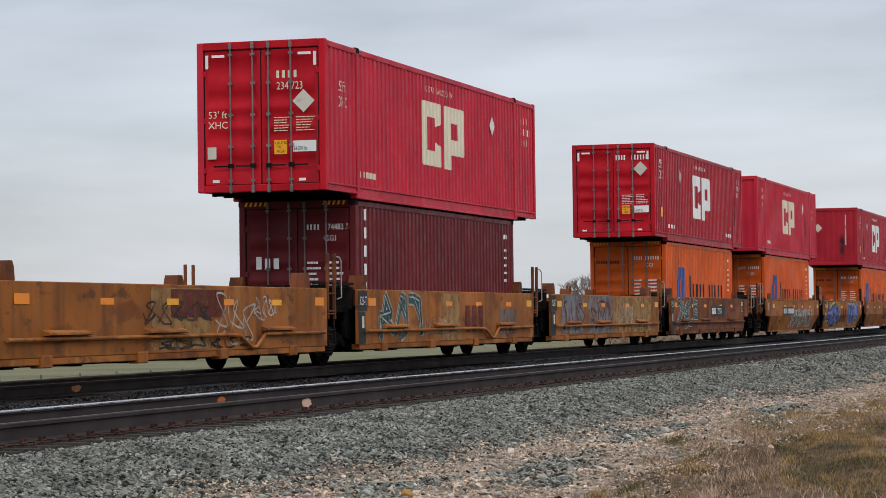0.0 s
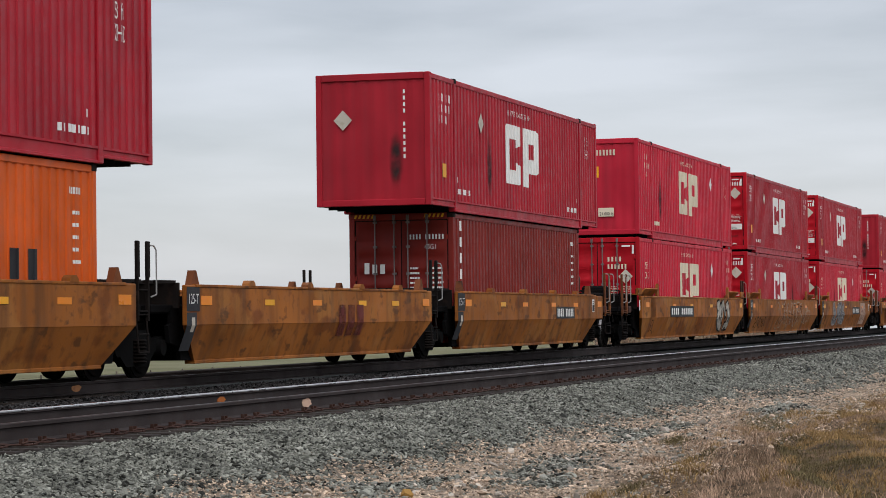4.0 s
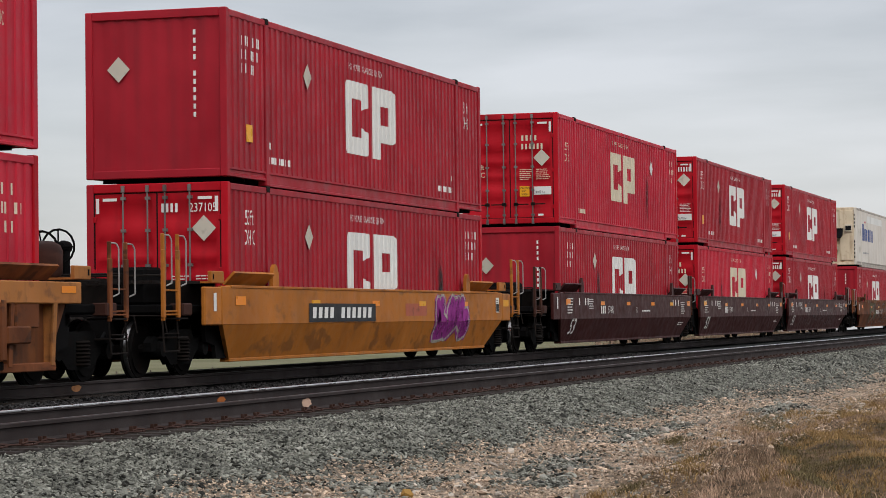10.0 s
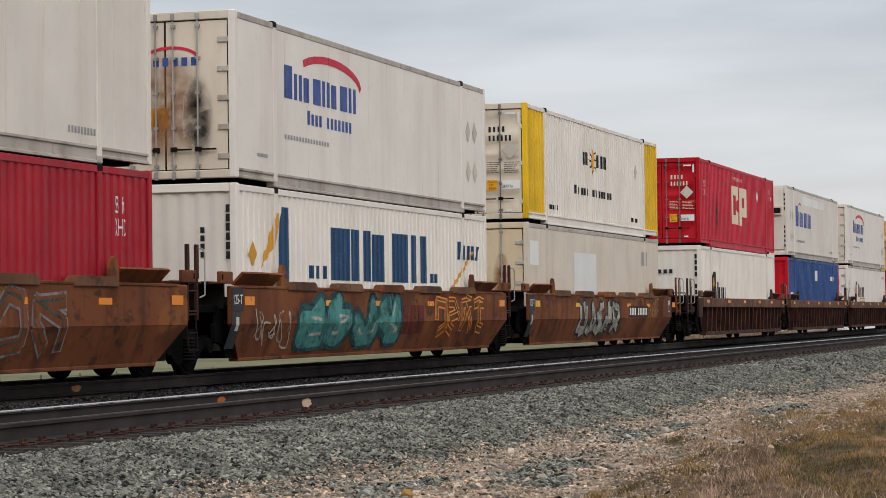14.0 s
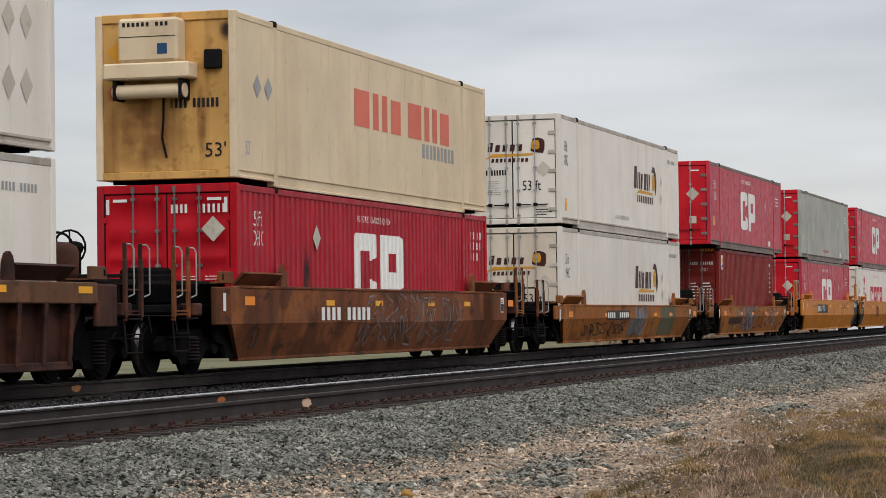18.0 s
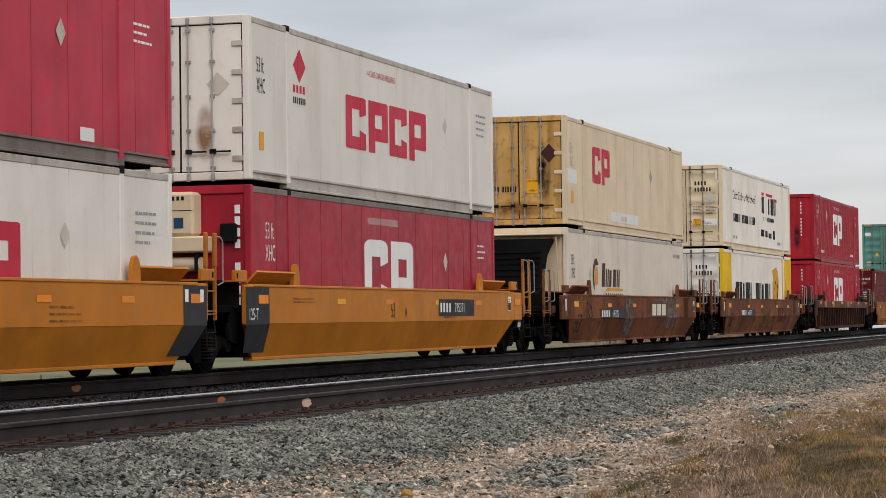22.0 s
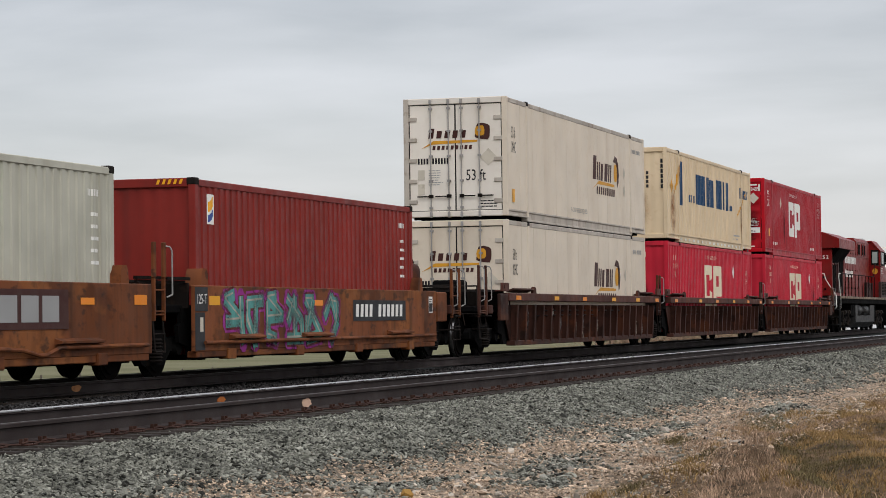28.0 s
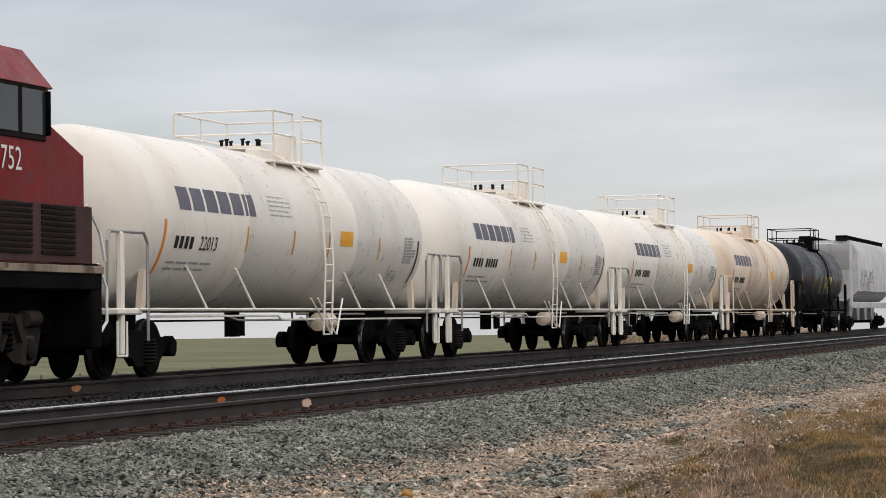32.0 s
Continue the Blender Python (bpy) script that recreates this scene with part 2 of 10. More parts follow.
plac_mark = paint("aluminium_placard", (0.55, 0.50, 0.41), 0.5, 0.0, var=0.15, dirt=(0.3, 0.25, 0.18), spots=0.4)
teal_spray = paint("teal_spray", (0.09, 0.29, 0.26), 0.7, dirt=(0.10, 0.10, 0.07), spots=0.45)
mauve_spray = paint("mauve_spray", (0.13, 0.16, 0.40), 0.7, dirt=(0.10, 0.09, 0.14), spots=0.45)
violet_spray = paint("violet_spray", (0.33, 0.04, 0.26), 0.7, spots=0.1)
grey_spray = paint("grey_spray", (0.20, 0.195, 0.20), 0.7, dirt=(0.14, 0.08, 0.05), spots=0.45)
white_spray = paint("white_spray", (0.46, 0.42, 0.35), 0.7, dirt=(0.25, 0.15, 0.08), spots=0.6)
black_spray = paint("black_spray", (0.035, 0.03, 0.028), 0.7, dirt=(0.12, 0.07, 0.03), spots=0.4)
darkgreen_spray = paint("dark_teal_spray", (0.03, 0.085, 0.09), 0.7, spots=0.1)
primer_patch = paint("primer_patch", (0.16, 0.12, 0.10), 0.7, dirt=(0.2, 0.1, 0.05), spots=0.3)
maroon_patch = paint("maroon_patch", (0.14, 0.03, 0.025), 0.7, spots=0.2)
tan_patch = paint("pale_tan_patch", (0.35, 0.20, 0.075), 0.65, spots=0.2)
for m_ in (teal_spray, mauve_spray, violet_spray, grey_spray, white_spray, black_spray, darkgreen_spray, primer_patch, maroon_patch, tan_patch):
    worn(m_)
soot_stain = stain("soot_stain", (0.012, 0.010, 0.010), 0.95)
rust_stain = stain("rust_stain", (0.28, 0.115, 0.032), 0.8)
burnt_stain = stain("burnt_rust_stain", (0.10, 0.035, 0.012), 0.95)
loco_red = paint("locomotive_red", (0.20, 0.0075, 0.007), 0.38, dirt=(0.075, 0.014, 0.012), streak=0.45, spots=0.12, blots=(((0.16, 0.018, 0.015), 0.5, 0.52, 0.55), ((0.075, 0.02, 0.016), 1.3, 0.62, 0.5)))
hood_red = paint("dusty_hood_red", (0.185, 0.014, 0.011), 0.42, dirt=(0.06, 0.014, 0.012), streak=0.5, spots=0.1, blots=(((0.20, 0.035, 0.028), 0.6, 0.54, 0.45), ((0.09, 0.012, 0.010), 1.1, 0.60, 0.5)))
loco_dark = paint("locomotive_grime", (0.06, 0.028, 0.025), 0.6, dirt=(0.028, 0.018, 0.015), streak=0.6, spots=0.25)
tank_white = paint("tank_white", (0.80, 0.745, 0.66), 0.35, var=0.05, dirt=(0.52, 0.41, 0.29), streak=0.3, spots=0.0, spec=0.25, streak_size=(1.2, 0.4, 0.3))
tank_stained = paint("stained_tank_white", (0.73, 0.61, 0.48), 0.45, var=0.12, dirt=(0.46, 0.25, 0.12), streak=0.6, spots=0.12, streak_size=(1.2, 0.4, 0.3))
tank_black = paint("tank_black", (0.020, 0.021, 0.024), 0.4, dirt=(0.05, 0.05, 0.05), streak=0.4)
hopper_grey = paint("hopper_grey", (0.50, 0.49, 0.475), 0.5, dirt=(0.2, 0.2, 0.19), streak=0.5)
glass_dark = paint("dark_window_glass", (0.02, 0.025, 0.028), 0.06, var=0.05, bump=0.0, spec=0.5)
rail_rust = paint("rail_rust", (0.045, 0.036, 0.034), 0.75, var=0.25, scale=1.5, dirt=(0.05, 0.032, 0.024), spots=0.35, bump=0.3, spec=0.06)
tie_wood = paint("tarred_tie", (0.03, 0.024, 0.02), 0.9, var=0.4, scale=4, stretch=(1, 6, 6), bump=0.6, dirt=(0.07, 0.055, 0.045), spots=0.4)
spike_rust = paint("rusty_spikes", (0.05, 0.024, 0.017), 0.8, var=0.3, bump=0.4)
stone_grey = paint("ballast_stone", (0.147, 0.147, 0.122), 0.85, var=0.5, scale=2.0, rnd=0.92, island=True, bump=0.5, grain=90)
stone_tan = paint("tan_stone", (0.40, 0.305, 0.22), 0.9, var=0.35, scale=2.0, rnd=0.7, island=True, bump=0.5, grain=90)
dry_grass = paint("dry_grass", (0.275, 0.175, 0.072), 0.85, var=0.35, scale=1.3, rnd=0.35, island=True, bump=0.0)
green_grass = paint("olive_grass", (0.125, 0.098, 0.045), 0.85, var=0.3, scale=0.7, rnd=0.4, island=True, bump=0.0)
brown_grass = paint("dead_brown_grass", (0.33, 0.225, 0.15), 0.85, var=0.35, scale=0.7, rnd=0.5, island=True, bump=0.0)
bark = paint("bare_twigs", (0.20, 0.17, 0.145), 0.9, var=0.3)
post_wood = paint("fence_post_wood", (0.16, 0.135, 0.11), 0.9, var=0.3, scale=4)


# ---------------------------------------------------------------- mesh building
class Geo:
    """Vertices and faces gathered for one mesh."""

    def __init__(self):
        self.v, self.f, self.w = [], [], []

    def add(self, verts, faces):
        o = len(self.v)
        self.v += verts
        self.f += [tuple(i + o for i in f) for f in faces]
        return self

    def box(self, x0, x1, y0, y1, z0, z1):
        return self.add([(x0, y0, z0), (x1, y0, z0), (x1, y1, z0), (x0, y1, z0), (x0, y0, z1), (x1, y0, z1), (x1, y1, z1), (x0, y1, z1)],
                        [(0, 3, 2, 1), (4, 5, 6, 7), (0, 1, 5, 4), (1, 2, 6, 5), (2, 3, 7, 6), (3, 0, 4, 7)])

    def cbox(self, x0, x1, y0, y1, z0, z1, c=0.02):
        """A box with chamfered edges."""
        vs, idx = [], {}
        for sx in (0, 1):
            for sy in (0, 1):
                for sz in (0, 1):
                    for ax in range(3):
                        p = [(x0, x1)[sx], (y0, y1)[sy], (z0, z1)[sz]]
                        for k, s in enumerate((sx, sy, sz)):
                            if k != ax:
                                p[k] += c if s == 0 else -c
                        idx[sx, sy, sz, ax] = len(vs)
                        vs.append(tuple(p))
        fs = []
        for ax in range(3):
            b, d = [(1, 2), (2, 0), (0, 1)][ax]
            for s in (0, 1):
                ring = []
                for q1, q2 in ((0, 0), (1, 0), (1, 1), (0, 1)):
                    k = [0, 0, 0]
                    k[ax], k[b], k[d] = s, q1, q2
                    ring.append(idx[(*k, ax)])
                fs.append(tuple(ring if s else ring[::-1]))
            for q1 in (0, 1):
                for q2 in (0, 1):
                    k0, k1 = [0, 0, 0], [0, 0, 0]
                    k0[ax], k0[b], k0[d] = 0, q1, q2
                    k1[ax], k1[b], k1[d] = 1, q1, q2
                    r = (idx[(*k0, b)], idx[(*k1, b)], idx[(*k1, d)], idx[(*k0, d)])
                    fs.append(r if q1 == q2 else r[::-1])
        for k in ((a, b, c2) for a in (0, 1) for b in (0, 1) for c2 in (0, 1)):
            r = (idx[(*k, 0)], idx[(*k, 1)], idx[(*k, 2)])
            fs.append(r if sum(k) % 2 else r[::-1])
        return self.add(vs, fs)

    def prism(self, poly, axis, a0, a1):
        """A polygon in the plane across an axis (x: y,z; y: x,z; z: x,y), drawn out from a0 to a1."""
        n = len(poly)

        def at(p, a):
            return (a, p[0], p[1]) if axis == "x" else (p[0], a, p[1]) if axis == "y" else (p[0], p[1], a)
        vs = [at(p, a0) for p in poly] + [at(p, a1) for p in poly]
        fs = [tuple(range(n))[::-1], tuple(range(n, 2 * n))] + [(i, (i + 1) % n, n + (i + 1) % n, n + i) for i in range(n)]
        return self.add(vs, fs)

    def tube(self, p0, p1, r, n=8, r1=None):
        p0, p1 = Vector(p0), Vector(p1)
        d = (p1 - p0).normalized()
        a = d.orthogonal().normalized()
        b = d.cross(a)
        r1 = r if r1 is None else r1
        vs = [tuple(p + (a * math.cos(2 * math.pi * i / n) + b * math.sin(2 * math.pi * i / n)) * rr) for p, rr in ((p0, r), (p1, r1)) for i in range(n)]
        return self.add(vs, [tuple(range(n))[::-1], tuple(range(n, 2 * n))] + [(i, (i + 1) % n, n + (i + 1) % n, n + i) for i in range(n)])

    def path(self, pts, r, n=6):
        for a, b in zip(pts, pts[1:]):
            self.tube(a, b, r, n)
        return self

    def lathe(self, prof, n, axis="x", off=(0, 0, 0)):
        """Turns a profile of (place along the axis, radius) round that axis."""
        vs, fs = [], []
        for a, r in prof:
            for i in range(n):
                c, s = math.cos(2 * math.pi * i / n) * r, math.sin(2 * math.pi * i / n) * r
                p = (a, c, s) if axis == "x" else (c, a, s) if axis == "y" else (c, s, a)
                vs.append((p[0] + off[0], p[1] + off[1], p[2] + off[2]))
        for k in range(len(prof) - 1):
            for i in range(n):
                j = (i + 1) % n
                fs.append((k * n + i, k * n + j, (k + 1) * n + j, (k + 1) * n + i))
        fs.append(tuple(range(n))[::-1])
        fs.append(tuple(range((len(prof) - 1) * n, len(prof) * n)))
        return self.add(vs, fs)

    def sheet(self, rows):
        """A sheet of quads through rows of points of equal length."""
        m = len(rows[0])
        vs = [p for r in rows for p in r]
        return self.add(vs, [(k * m + i, k * m + i + 1, (k + 1) * m + i + 1, (k + 1) * m + i) for k in range(len(rows) - 1) for i in range(m - 1)])

    def mesh(self, name, mat, smooth=True):
        me = bpy.data.meshes.new(name)
        me.from_pydata(self.v, [], self.f)
        me.materials.append(mat)
        if self.w:
            at = me.attributes.new("depth", "FLOAT", "POINT")
            at.data.foreach_set("value", self.w)
        if smooth:
            me.polygons.foreach_set("use_smooth", [True] * len(me.polygons))
            me.update()
            me.set_sharp_from_angle(angle=radians(38))
        me.update()
        return me


CACHE = {}


def part(name, make, mat, parent, label="", key=None, at=None):
    """One mesh object under a thing or part. make: a Geo or a function that fills one; alike parts share a mesh by key."""
    k = (key, mat.name) if key else None
    if k and k in CACHE:
        me = CACHE[k]
    else:
        if isinstance(make, Geo):
            g = make
        else:
            g = Geo()
            make(g)
        me = g.mesh(name, mat)
        if k:
            CACHE[k] = me
    ob = new(name, me)
    ob.parent = parent
    if at is not None:
        ob.matrix_local = at
    if label:
        tagged(ob, label)
    return ob


def thing(name, label, category, group="", kind=""):
    return tagged(new(name), label, category, group, kind)


# ---------------------------------------------------------------- markings
def clip_convex(poly, k, c, keep_low):
    out = []
    n = len(poly)
    for i in range(n):
        p, q = poly[i], poly[(i + 1) % n]
        a, b = p[k] - c, q[k] - c
        if not keep_low:
            a, b = -a, -b
        if a <= 0:
            out.append(p)
        if (a < 0 < b) or (b < 0 < a):
            t = a / (a - b)
            out.append(tuple(p[m] + (q[m] - p[m]) * t for m in range(2)))
    return out


def split_at(polys, k, cuts):
    cuts = sorted(cuts)
    done = []
    for p in polys:
        lo, hi = min(q[k] for q in p), max(q[k] for q in p)
        rest = p
        for c in cuts:
            if lo + 1e-5 < c < hi - 1e-5 and len(rest) > 2:
                left = clip_convex(rest, k, c, True)
                if len(left) > 2:
                    done.append(left)
                rest = clip_convex(rest, k, c, False)
        if len(rest) > 2:
            done.append(rest)
    return done


class Face:
    """A surface that carries markings: maps (a, b) to a place, with the lines along which it is bent."""

    def __init__(self, place, a_cuts=(), b_cuts=(), plate=None):
        self.place, self.a_cuts, self.b_cuts, self.plate = place, a_cuts, b_cuts, plate


RIGID = {"placard", "plate", "load_plate", "caution_sticker"}
FINE = {"repair_patch", "code_lettering", "small_print", "headline_lettering", "number_lettering", "end_stencil", "stencil", "chassis_text", "load_text", "size_text", "name_lettering", "emblem_lettering",
        "sprayed_fill", "sprayed_halo", "sprayed_outline", "sprayed_stroke", "sprayed_scrawl", "striped_tape", "sill_tape", "inspection_table", "caution_text"}


def mark(name, polys, mat, parent, face, label="", lift=0.0, key=None):
    if name in ("placard", "patch", "repair_patch", "reflective_tape") and len(polys) > 1:
        for q in polys:
            mark(name, [q], mat, parent, face, label, lift)
        return None
    if name in ("number_plate", "emblem_plate", "number_lettering", "emblem_lettering"):
        lift += 0.006
    g = Geo()
    if name in RIGID and face.plate:
        face = Face(face.plate)
    ps = split_at(split_at([list(p) for p in polys], 0, face.a_cuts), 1, face.b_cuts)
    for p in ps:
        ar = sum(p[i][0] * p[(i + 1) % len(p)][1] - p[(i + 1) % len(p)][0] * p[i][1] for i in range(len(p)))
        if abs(ar) < 1e-7:
            continue
        if ar < 0:
            p = p[::-1]
        mx = sum(q[0] for q in p) / len(p)
        mb = sum(q[1] for q in p) / len(p)
        up = lift + (len(g.f) % 17) * 0.00009
        g.add([face.place(q[0] + (mx - q[0]) * 1e-4, q[1] + (mb - q[1]) * 1e-4, 0.005 + up) for q in p], [tuple(range(len(p)))])
    if not g.f:
        return None
    me = g.mesh(name, mat, smooth=False)
    ob = new(name, me)
    ob.parent = parent
    if label:
        tagged(ob, label)
    if name in FINE:
        tagged(ob, kind="stuff")
    return ob


def rect(a0, a1, b0, b1):
    return [(a0, b0), (a1, b0), (a1, b1), (a0, b1)]


def diamond(a, b, w, h):
    return [(a - w / 2, b), (a, b - h / 2), (a + w / 2, b), (a, b + h / 2)]


FONT = {}


def words(text, a, b, h, squeeze=1.0, slant=0.0):
    """Triangles of a line of text with the built-in font: left end, base line, height of a capital."""
    if text not in FONT:
        cu = bpy.data.curves.new("text", "FONT")
        cu.body, cu.resolution_u = text, 2
        ob = bpy.data.objects.new("text", cu)
        scene.collection.objects.link(ob)
        me = bpy.data.meshes.new_from_object(ob.evaluated_get(bpy.context.evaluated_depsgraph_get()))
        FONT[text] = [[(me.vertices[i].co.x, me.vertices[i].co.y) for i in p.vertices] for p in me.polygons]
        bpy.data.objects.remove(ob)
        bpy.data.curves.remove(cu)
        bpy.data.meshes.remove(me)
    s = h / 0.69
    return [[(a + x * s * squeeze + y * s * slant, b + y * s) for x, y in t] for t in FONT[text]]


def bars(count, a0, a1, b0, b1, gaps=(), low=1.0, fill=0.62, slant=0.0):
    """A row of plain upright bars in place of a line of signs. gaps: places left empty; low: height of all but the first."""
    w = (a1 - a0) / count
    out = []
    for i in range(count):
        if i in gaps:
            continue
        hi = b1 if (i == 0 or low == 1.0) else b0 + (b1 - b0) * low
        x0 = a0 + i * w
        x1, tall = x0 + w * fill, hi - b0

        def plank(xa, xb, ya, yb):
            out.append([(xa + slant * (ya - b0), ya), (xb + slant * (ya - b0), ya), (xb + slant * (yb - b0), yb), (xa + slant * (yb - b0), yb)])
        if tall < 0.4 or w * fill < 0.3 or i % 3 == 0 or count < 4:
            plank(x0, x1, b0, hi)
        else:
            stem = (x1 - x0) * 0.38
            if i % 3 == 1:
                plank(x0, x0 + stem, b0, hi)
                plank(x1 - stem, x1, b0, hi)
            else:
                plank(x0, x0 + (x1 - x0) * 0.7, b0, hi - tall * 0.06)
    return out


def lines(count, a0, a1, b0, b1, rng, fill=0.55):
    """Lines of small print too fine to read, as short bars."""
    out = []
    step = (b1 - b0) / count
    for k in range(count):
        x = a0
        end = a1 - (a1 - a0) * rng.random() * 0.35
        while x < end:
            w = min(end - x, (a1 - a0) * rng.uniform(0.12, 0.3))
            out.append(rect(x, x + w * 0.85, b0 + k * step, b0 + k * step + step * fill))
            x += w
    return out


def emblem(a0, a1, b0, b1, soft=0.03):
    """The large two-block emblem: a bracket with hooked arms and a block with a window and a leg. soft: how far its corners are rounded off."""
    w, h = a1 - a0, b1 - b0
    kx, ky = soft * 1.25, soft

    def p(*pts):
        return [(a0 + x * w, b0 + y * h) for x, y in pts]

    def r(x0, x1, y0, y1):
        return p((x0, y0), (x1, y0), (x1, y1), (x0, y1))

    def corner(cx, cy, sx, sy):
        """A square whose outer corner is rounded: a fan of four points round its inner corner."""
        return p((cx, cy), *[(cx + sx * kx * math.cos(t), cy + sy * ky * math.sin(t)) for t in np.linspace(0, math.pi / 2, 5)])

    def slab(x0, x1, y0, y1, low=(0, 0), high=(0, 0)):
        """A rectangle with the named corners (left, right) of its lower and upper edge rounded."""
        out = [r(x0, x1, y0 + (ky if any(low) else 0), y1 - (ky if any(high) else 0))]
        for flags, yc, sy in ((low, y0 + ky, -1), (high, y1 - ky, 1)):
            if any(flags):
                xa, xb = x0 + (kx if flags[0] else 0), x1 - (kx if flags[1] else 0)
                out.append(r(xa, xb, min(yc, yc + sy * ky), max(yc, yc + sy * ky)))
                if flags[0]:
                    out.append(corner(xa, yc, -1, sy))
                if flags[1]:
                    out.append(corner(xb, yc, 1, sy))
        return out
    return (slab(0.0, 0.465, 0.755, 0.99, high=(1, 1)) + slab(0.0, 0.465, 0.01, 0.245, low=(1, 1)) + [r(0.0, 0.145, 0.245, 0.755)]
            + [p((0.315, 0.62), (0.465, 0.68), (0.465, 0.755), (0.315, 0.755)), p((0.315, 0.245), (0.465, 0.245), (0.465, 0.32), (0.315, 0.38))]
            + [r(0.53, 0.685, 0.0, 0.74)] + slab(0.53, 1.0, 0.74, 0.99, high=(0, 1)) + [r(0.855, 1.0, 0.48, 0.74)] + slab(0.685, 1.0, 0.235, 0.48, low=(0, 1)))


def stroke(pts, w):
    out = []
    for (x0, y0), (x1, y1) in zip(pts, pts[1:]):
        d = math.hypot(x1 - x0, y1 - y0) or 1
        nx, ny = -(y1 - y0) / d * w / 2, (x1 - x0) / d * w / 2
        ex, ey = (x1 - x0) / d * w * 0.2, (y1 - y0) / d * w * 0.2
        out.append([(x0 + nx - ex, y0 + ny - ey), (x0 - nx - ex, y0 - ny - ey), (x1 - nx + ex, y1 - ny + ey), (x1 + nx + ex, y1 + ny + ey)])
    return out


def blob(cx, cy, rx, ry, rng, n=12, rough=0.22):
    pts = []
    for i in range(n):
        a = 2 * math.pi * i / n
        k = 1 + rng.uniform(-rough, rough)
        c, s = math.cos(a), math.sin(a)
        pts.append((cx + rx * k * math.copysign(abs(c) ** 0.7, c), cy + ry * k * math.copysign(abs(s) ** 0.7, s)))
    return pts


def fat(pts, w):
    """A fat rounded line through points."""
    out = stroke(pts, w)
    for x, y in pts[1:-1] + [pts[0], pts[-1]]:
        out.append([(x + w / 2 * math.cos(k * 0.7854 + 0.39), y + w / 2 * math.sin(k * 0.7854 + 0.39)) for k in range(8)])
    return out


def curve_through(pl, steps=5):
    out = []
    n = len(pl)
    for i in range(n - 1):
        p0, p1, p2, p3 = pl[max(0, i - 1)], pl[i], pl[i + 1], pl[min(n - 1, i + 2)]
        for s in range(steps):
            t = s / steps
            out.append(tuple(0.5 * (2 * p1[m] + (p2[m] - p0[m]) * t + (2 * p0[m] - 5 * p1[m] + 4 * p2[m] - p3[m]) * t * t + (3 * p1[m] - p0[m] - 3 * p2[m] + p3[m]) * t ** 3) for m in (0, 1)))
    return out + [pl[-1]]


def spray(parent, face, a0, a1, b0, b1, count, fill, edge, seed, inner=None, round_signs=False):
    """A sprayed piece: a row of swollen interlocking signs that cannot be read, haloed, outlined and filled."""
    rng = random.Random(seed)
    w = (a1 - a0) / count
    h = b1 - b0
    body = min(0.5 * w, 0.34 * h) if round_signs else min(0.3 * w, 0.2 * h)
    thick = fat if round_signs else stroke
    halo, edges, fills, inners = [], [], [], []
    lattice = ((0.1, 0.9), (0.85, 0.88), (0.12, 0.5), (0.85, 0.5), (0.1, 0.1), (0.9, 0.12), (0.5, 0.95), (0.5, 0.05))
    for i in range(count):
        x0 = a0 + i * w
        lean = rng.uniform(-0.12, 0.12) * w
        for k in range(2):
            pl = []
            for q in rng.sample(lattice, 4 if k == 0 else 3):
                pl.append((x0 + (0.02 + 0.96 * q[0]) * w + lean * (q[1] - 0.5), b0 + body * 0.55 + (h - body * 1.1) * min(1, max(0, q[1] + rng.uniform(-0.08, 0.08)))))
            pl.sort(key=lambda p: (p[1] if k == 0 else p[0]))
            sm = curve_through(pl, 4) if round_signs else pl
            sm = [(x, min(b1 - body * 0.5, max(b0 + body * 0.5, y))) for x, y in sm]
            halo += fat(sm, body * 1.75)
            edges += thick(sm, body * 1.38)
            fills += thick(sm, body)
            inners += stroke([(x - body * 0.2, y + body * 0.16) for x, y in (sm[2:len(sm) // 2 + 1] if round_signs else sm)], body * 0.16)
    keep = [[(x, min(b1 + 0.0, max(b0, y))) for x, y in p] for p in halo]
    if fill:
        if inner:
            mark("sprayed_halo", keep, inner, parent, face, lift=0.001)
        mark("sprayed_outline", edges, edge, parent, face, lift=0.003)
        mark("sprayed_fill", fills, fill, parent, face, lift=0.005)
        mark("sprayed_stroke", inners, white_spray if edge is not white_spray else (inner or edge), parent, face, lift=0.007)
    else:
        mark("sprayed_outline", [q for q in edges if True], edge, parent, face, lift=0.001)
        mark("sprayed_fill", fills, parent_paint(parent), parent, face, lift=0.003)
        mark("sprayed_stroke", inners, inner or edge, parent, face, lift=0.005)


def parent_paint(parent):
    """The paint of the wall that a piece is sprayed on."""
    for c in parent.children:
        if c.name.startswith("side_wall") or c.name.startswith("side_web"):
            return c.data.materials[0]
    return grey_spray


def scrawl(parent, face, a0, a1, b0, b1, mat, seed, width=0.035, count=6):
    """Thin hand-sprayed lines that cannot be read."""
    rng = random.Random(seed)
    out = []
    w = (a1 - a0) / count
    for i in range(count):
        x, y = a0 + i * w, rng.uniform(b0, b1)
        pl = [(x, y)]
        for q in range(rng.randint(4, 6)):
            x = a0 + i * w + ((q % 2) * 0.6 + rng.uniform(0, 0.5)) * w
            y = b0 + (b1 - b0) * (((q // 2) % 2) * 0.55 + rng.uniform(0, 0.45))
            pl.append((x, y))
        sm = [(p, min(b1, max(b0, v))) for p, v in curve_through(pl, 7)]
        out += stroke(sm, width * 0.72)
    mark("sprayed_scrawl", out, mat, parent, face, lift=0.002)


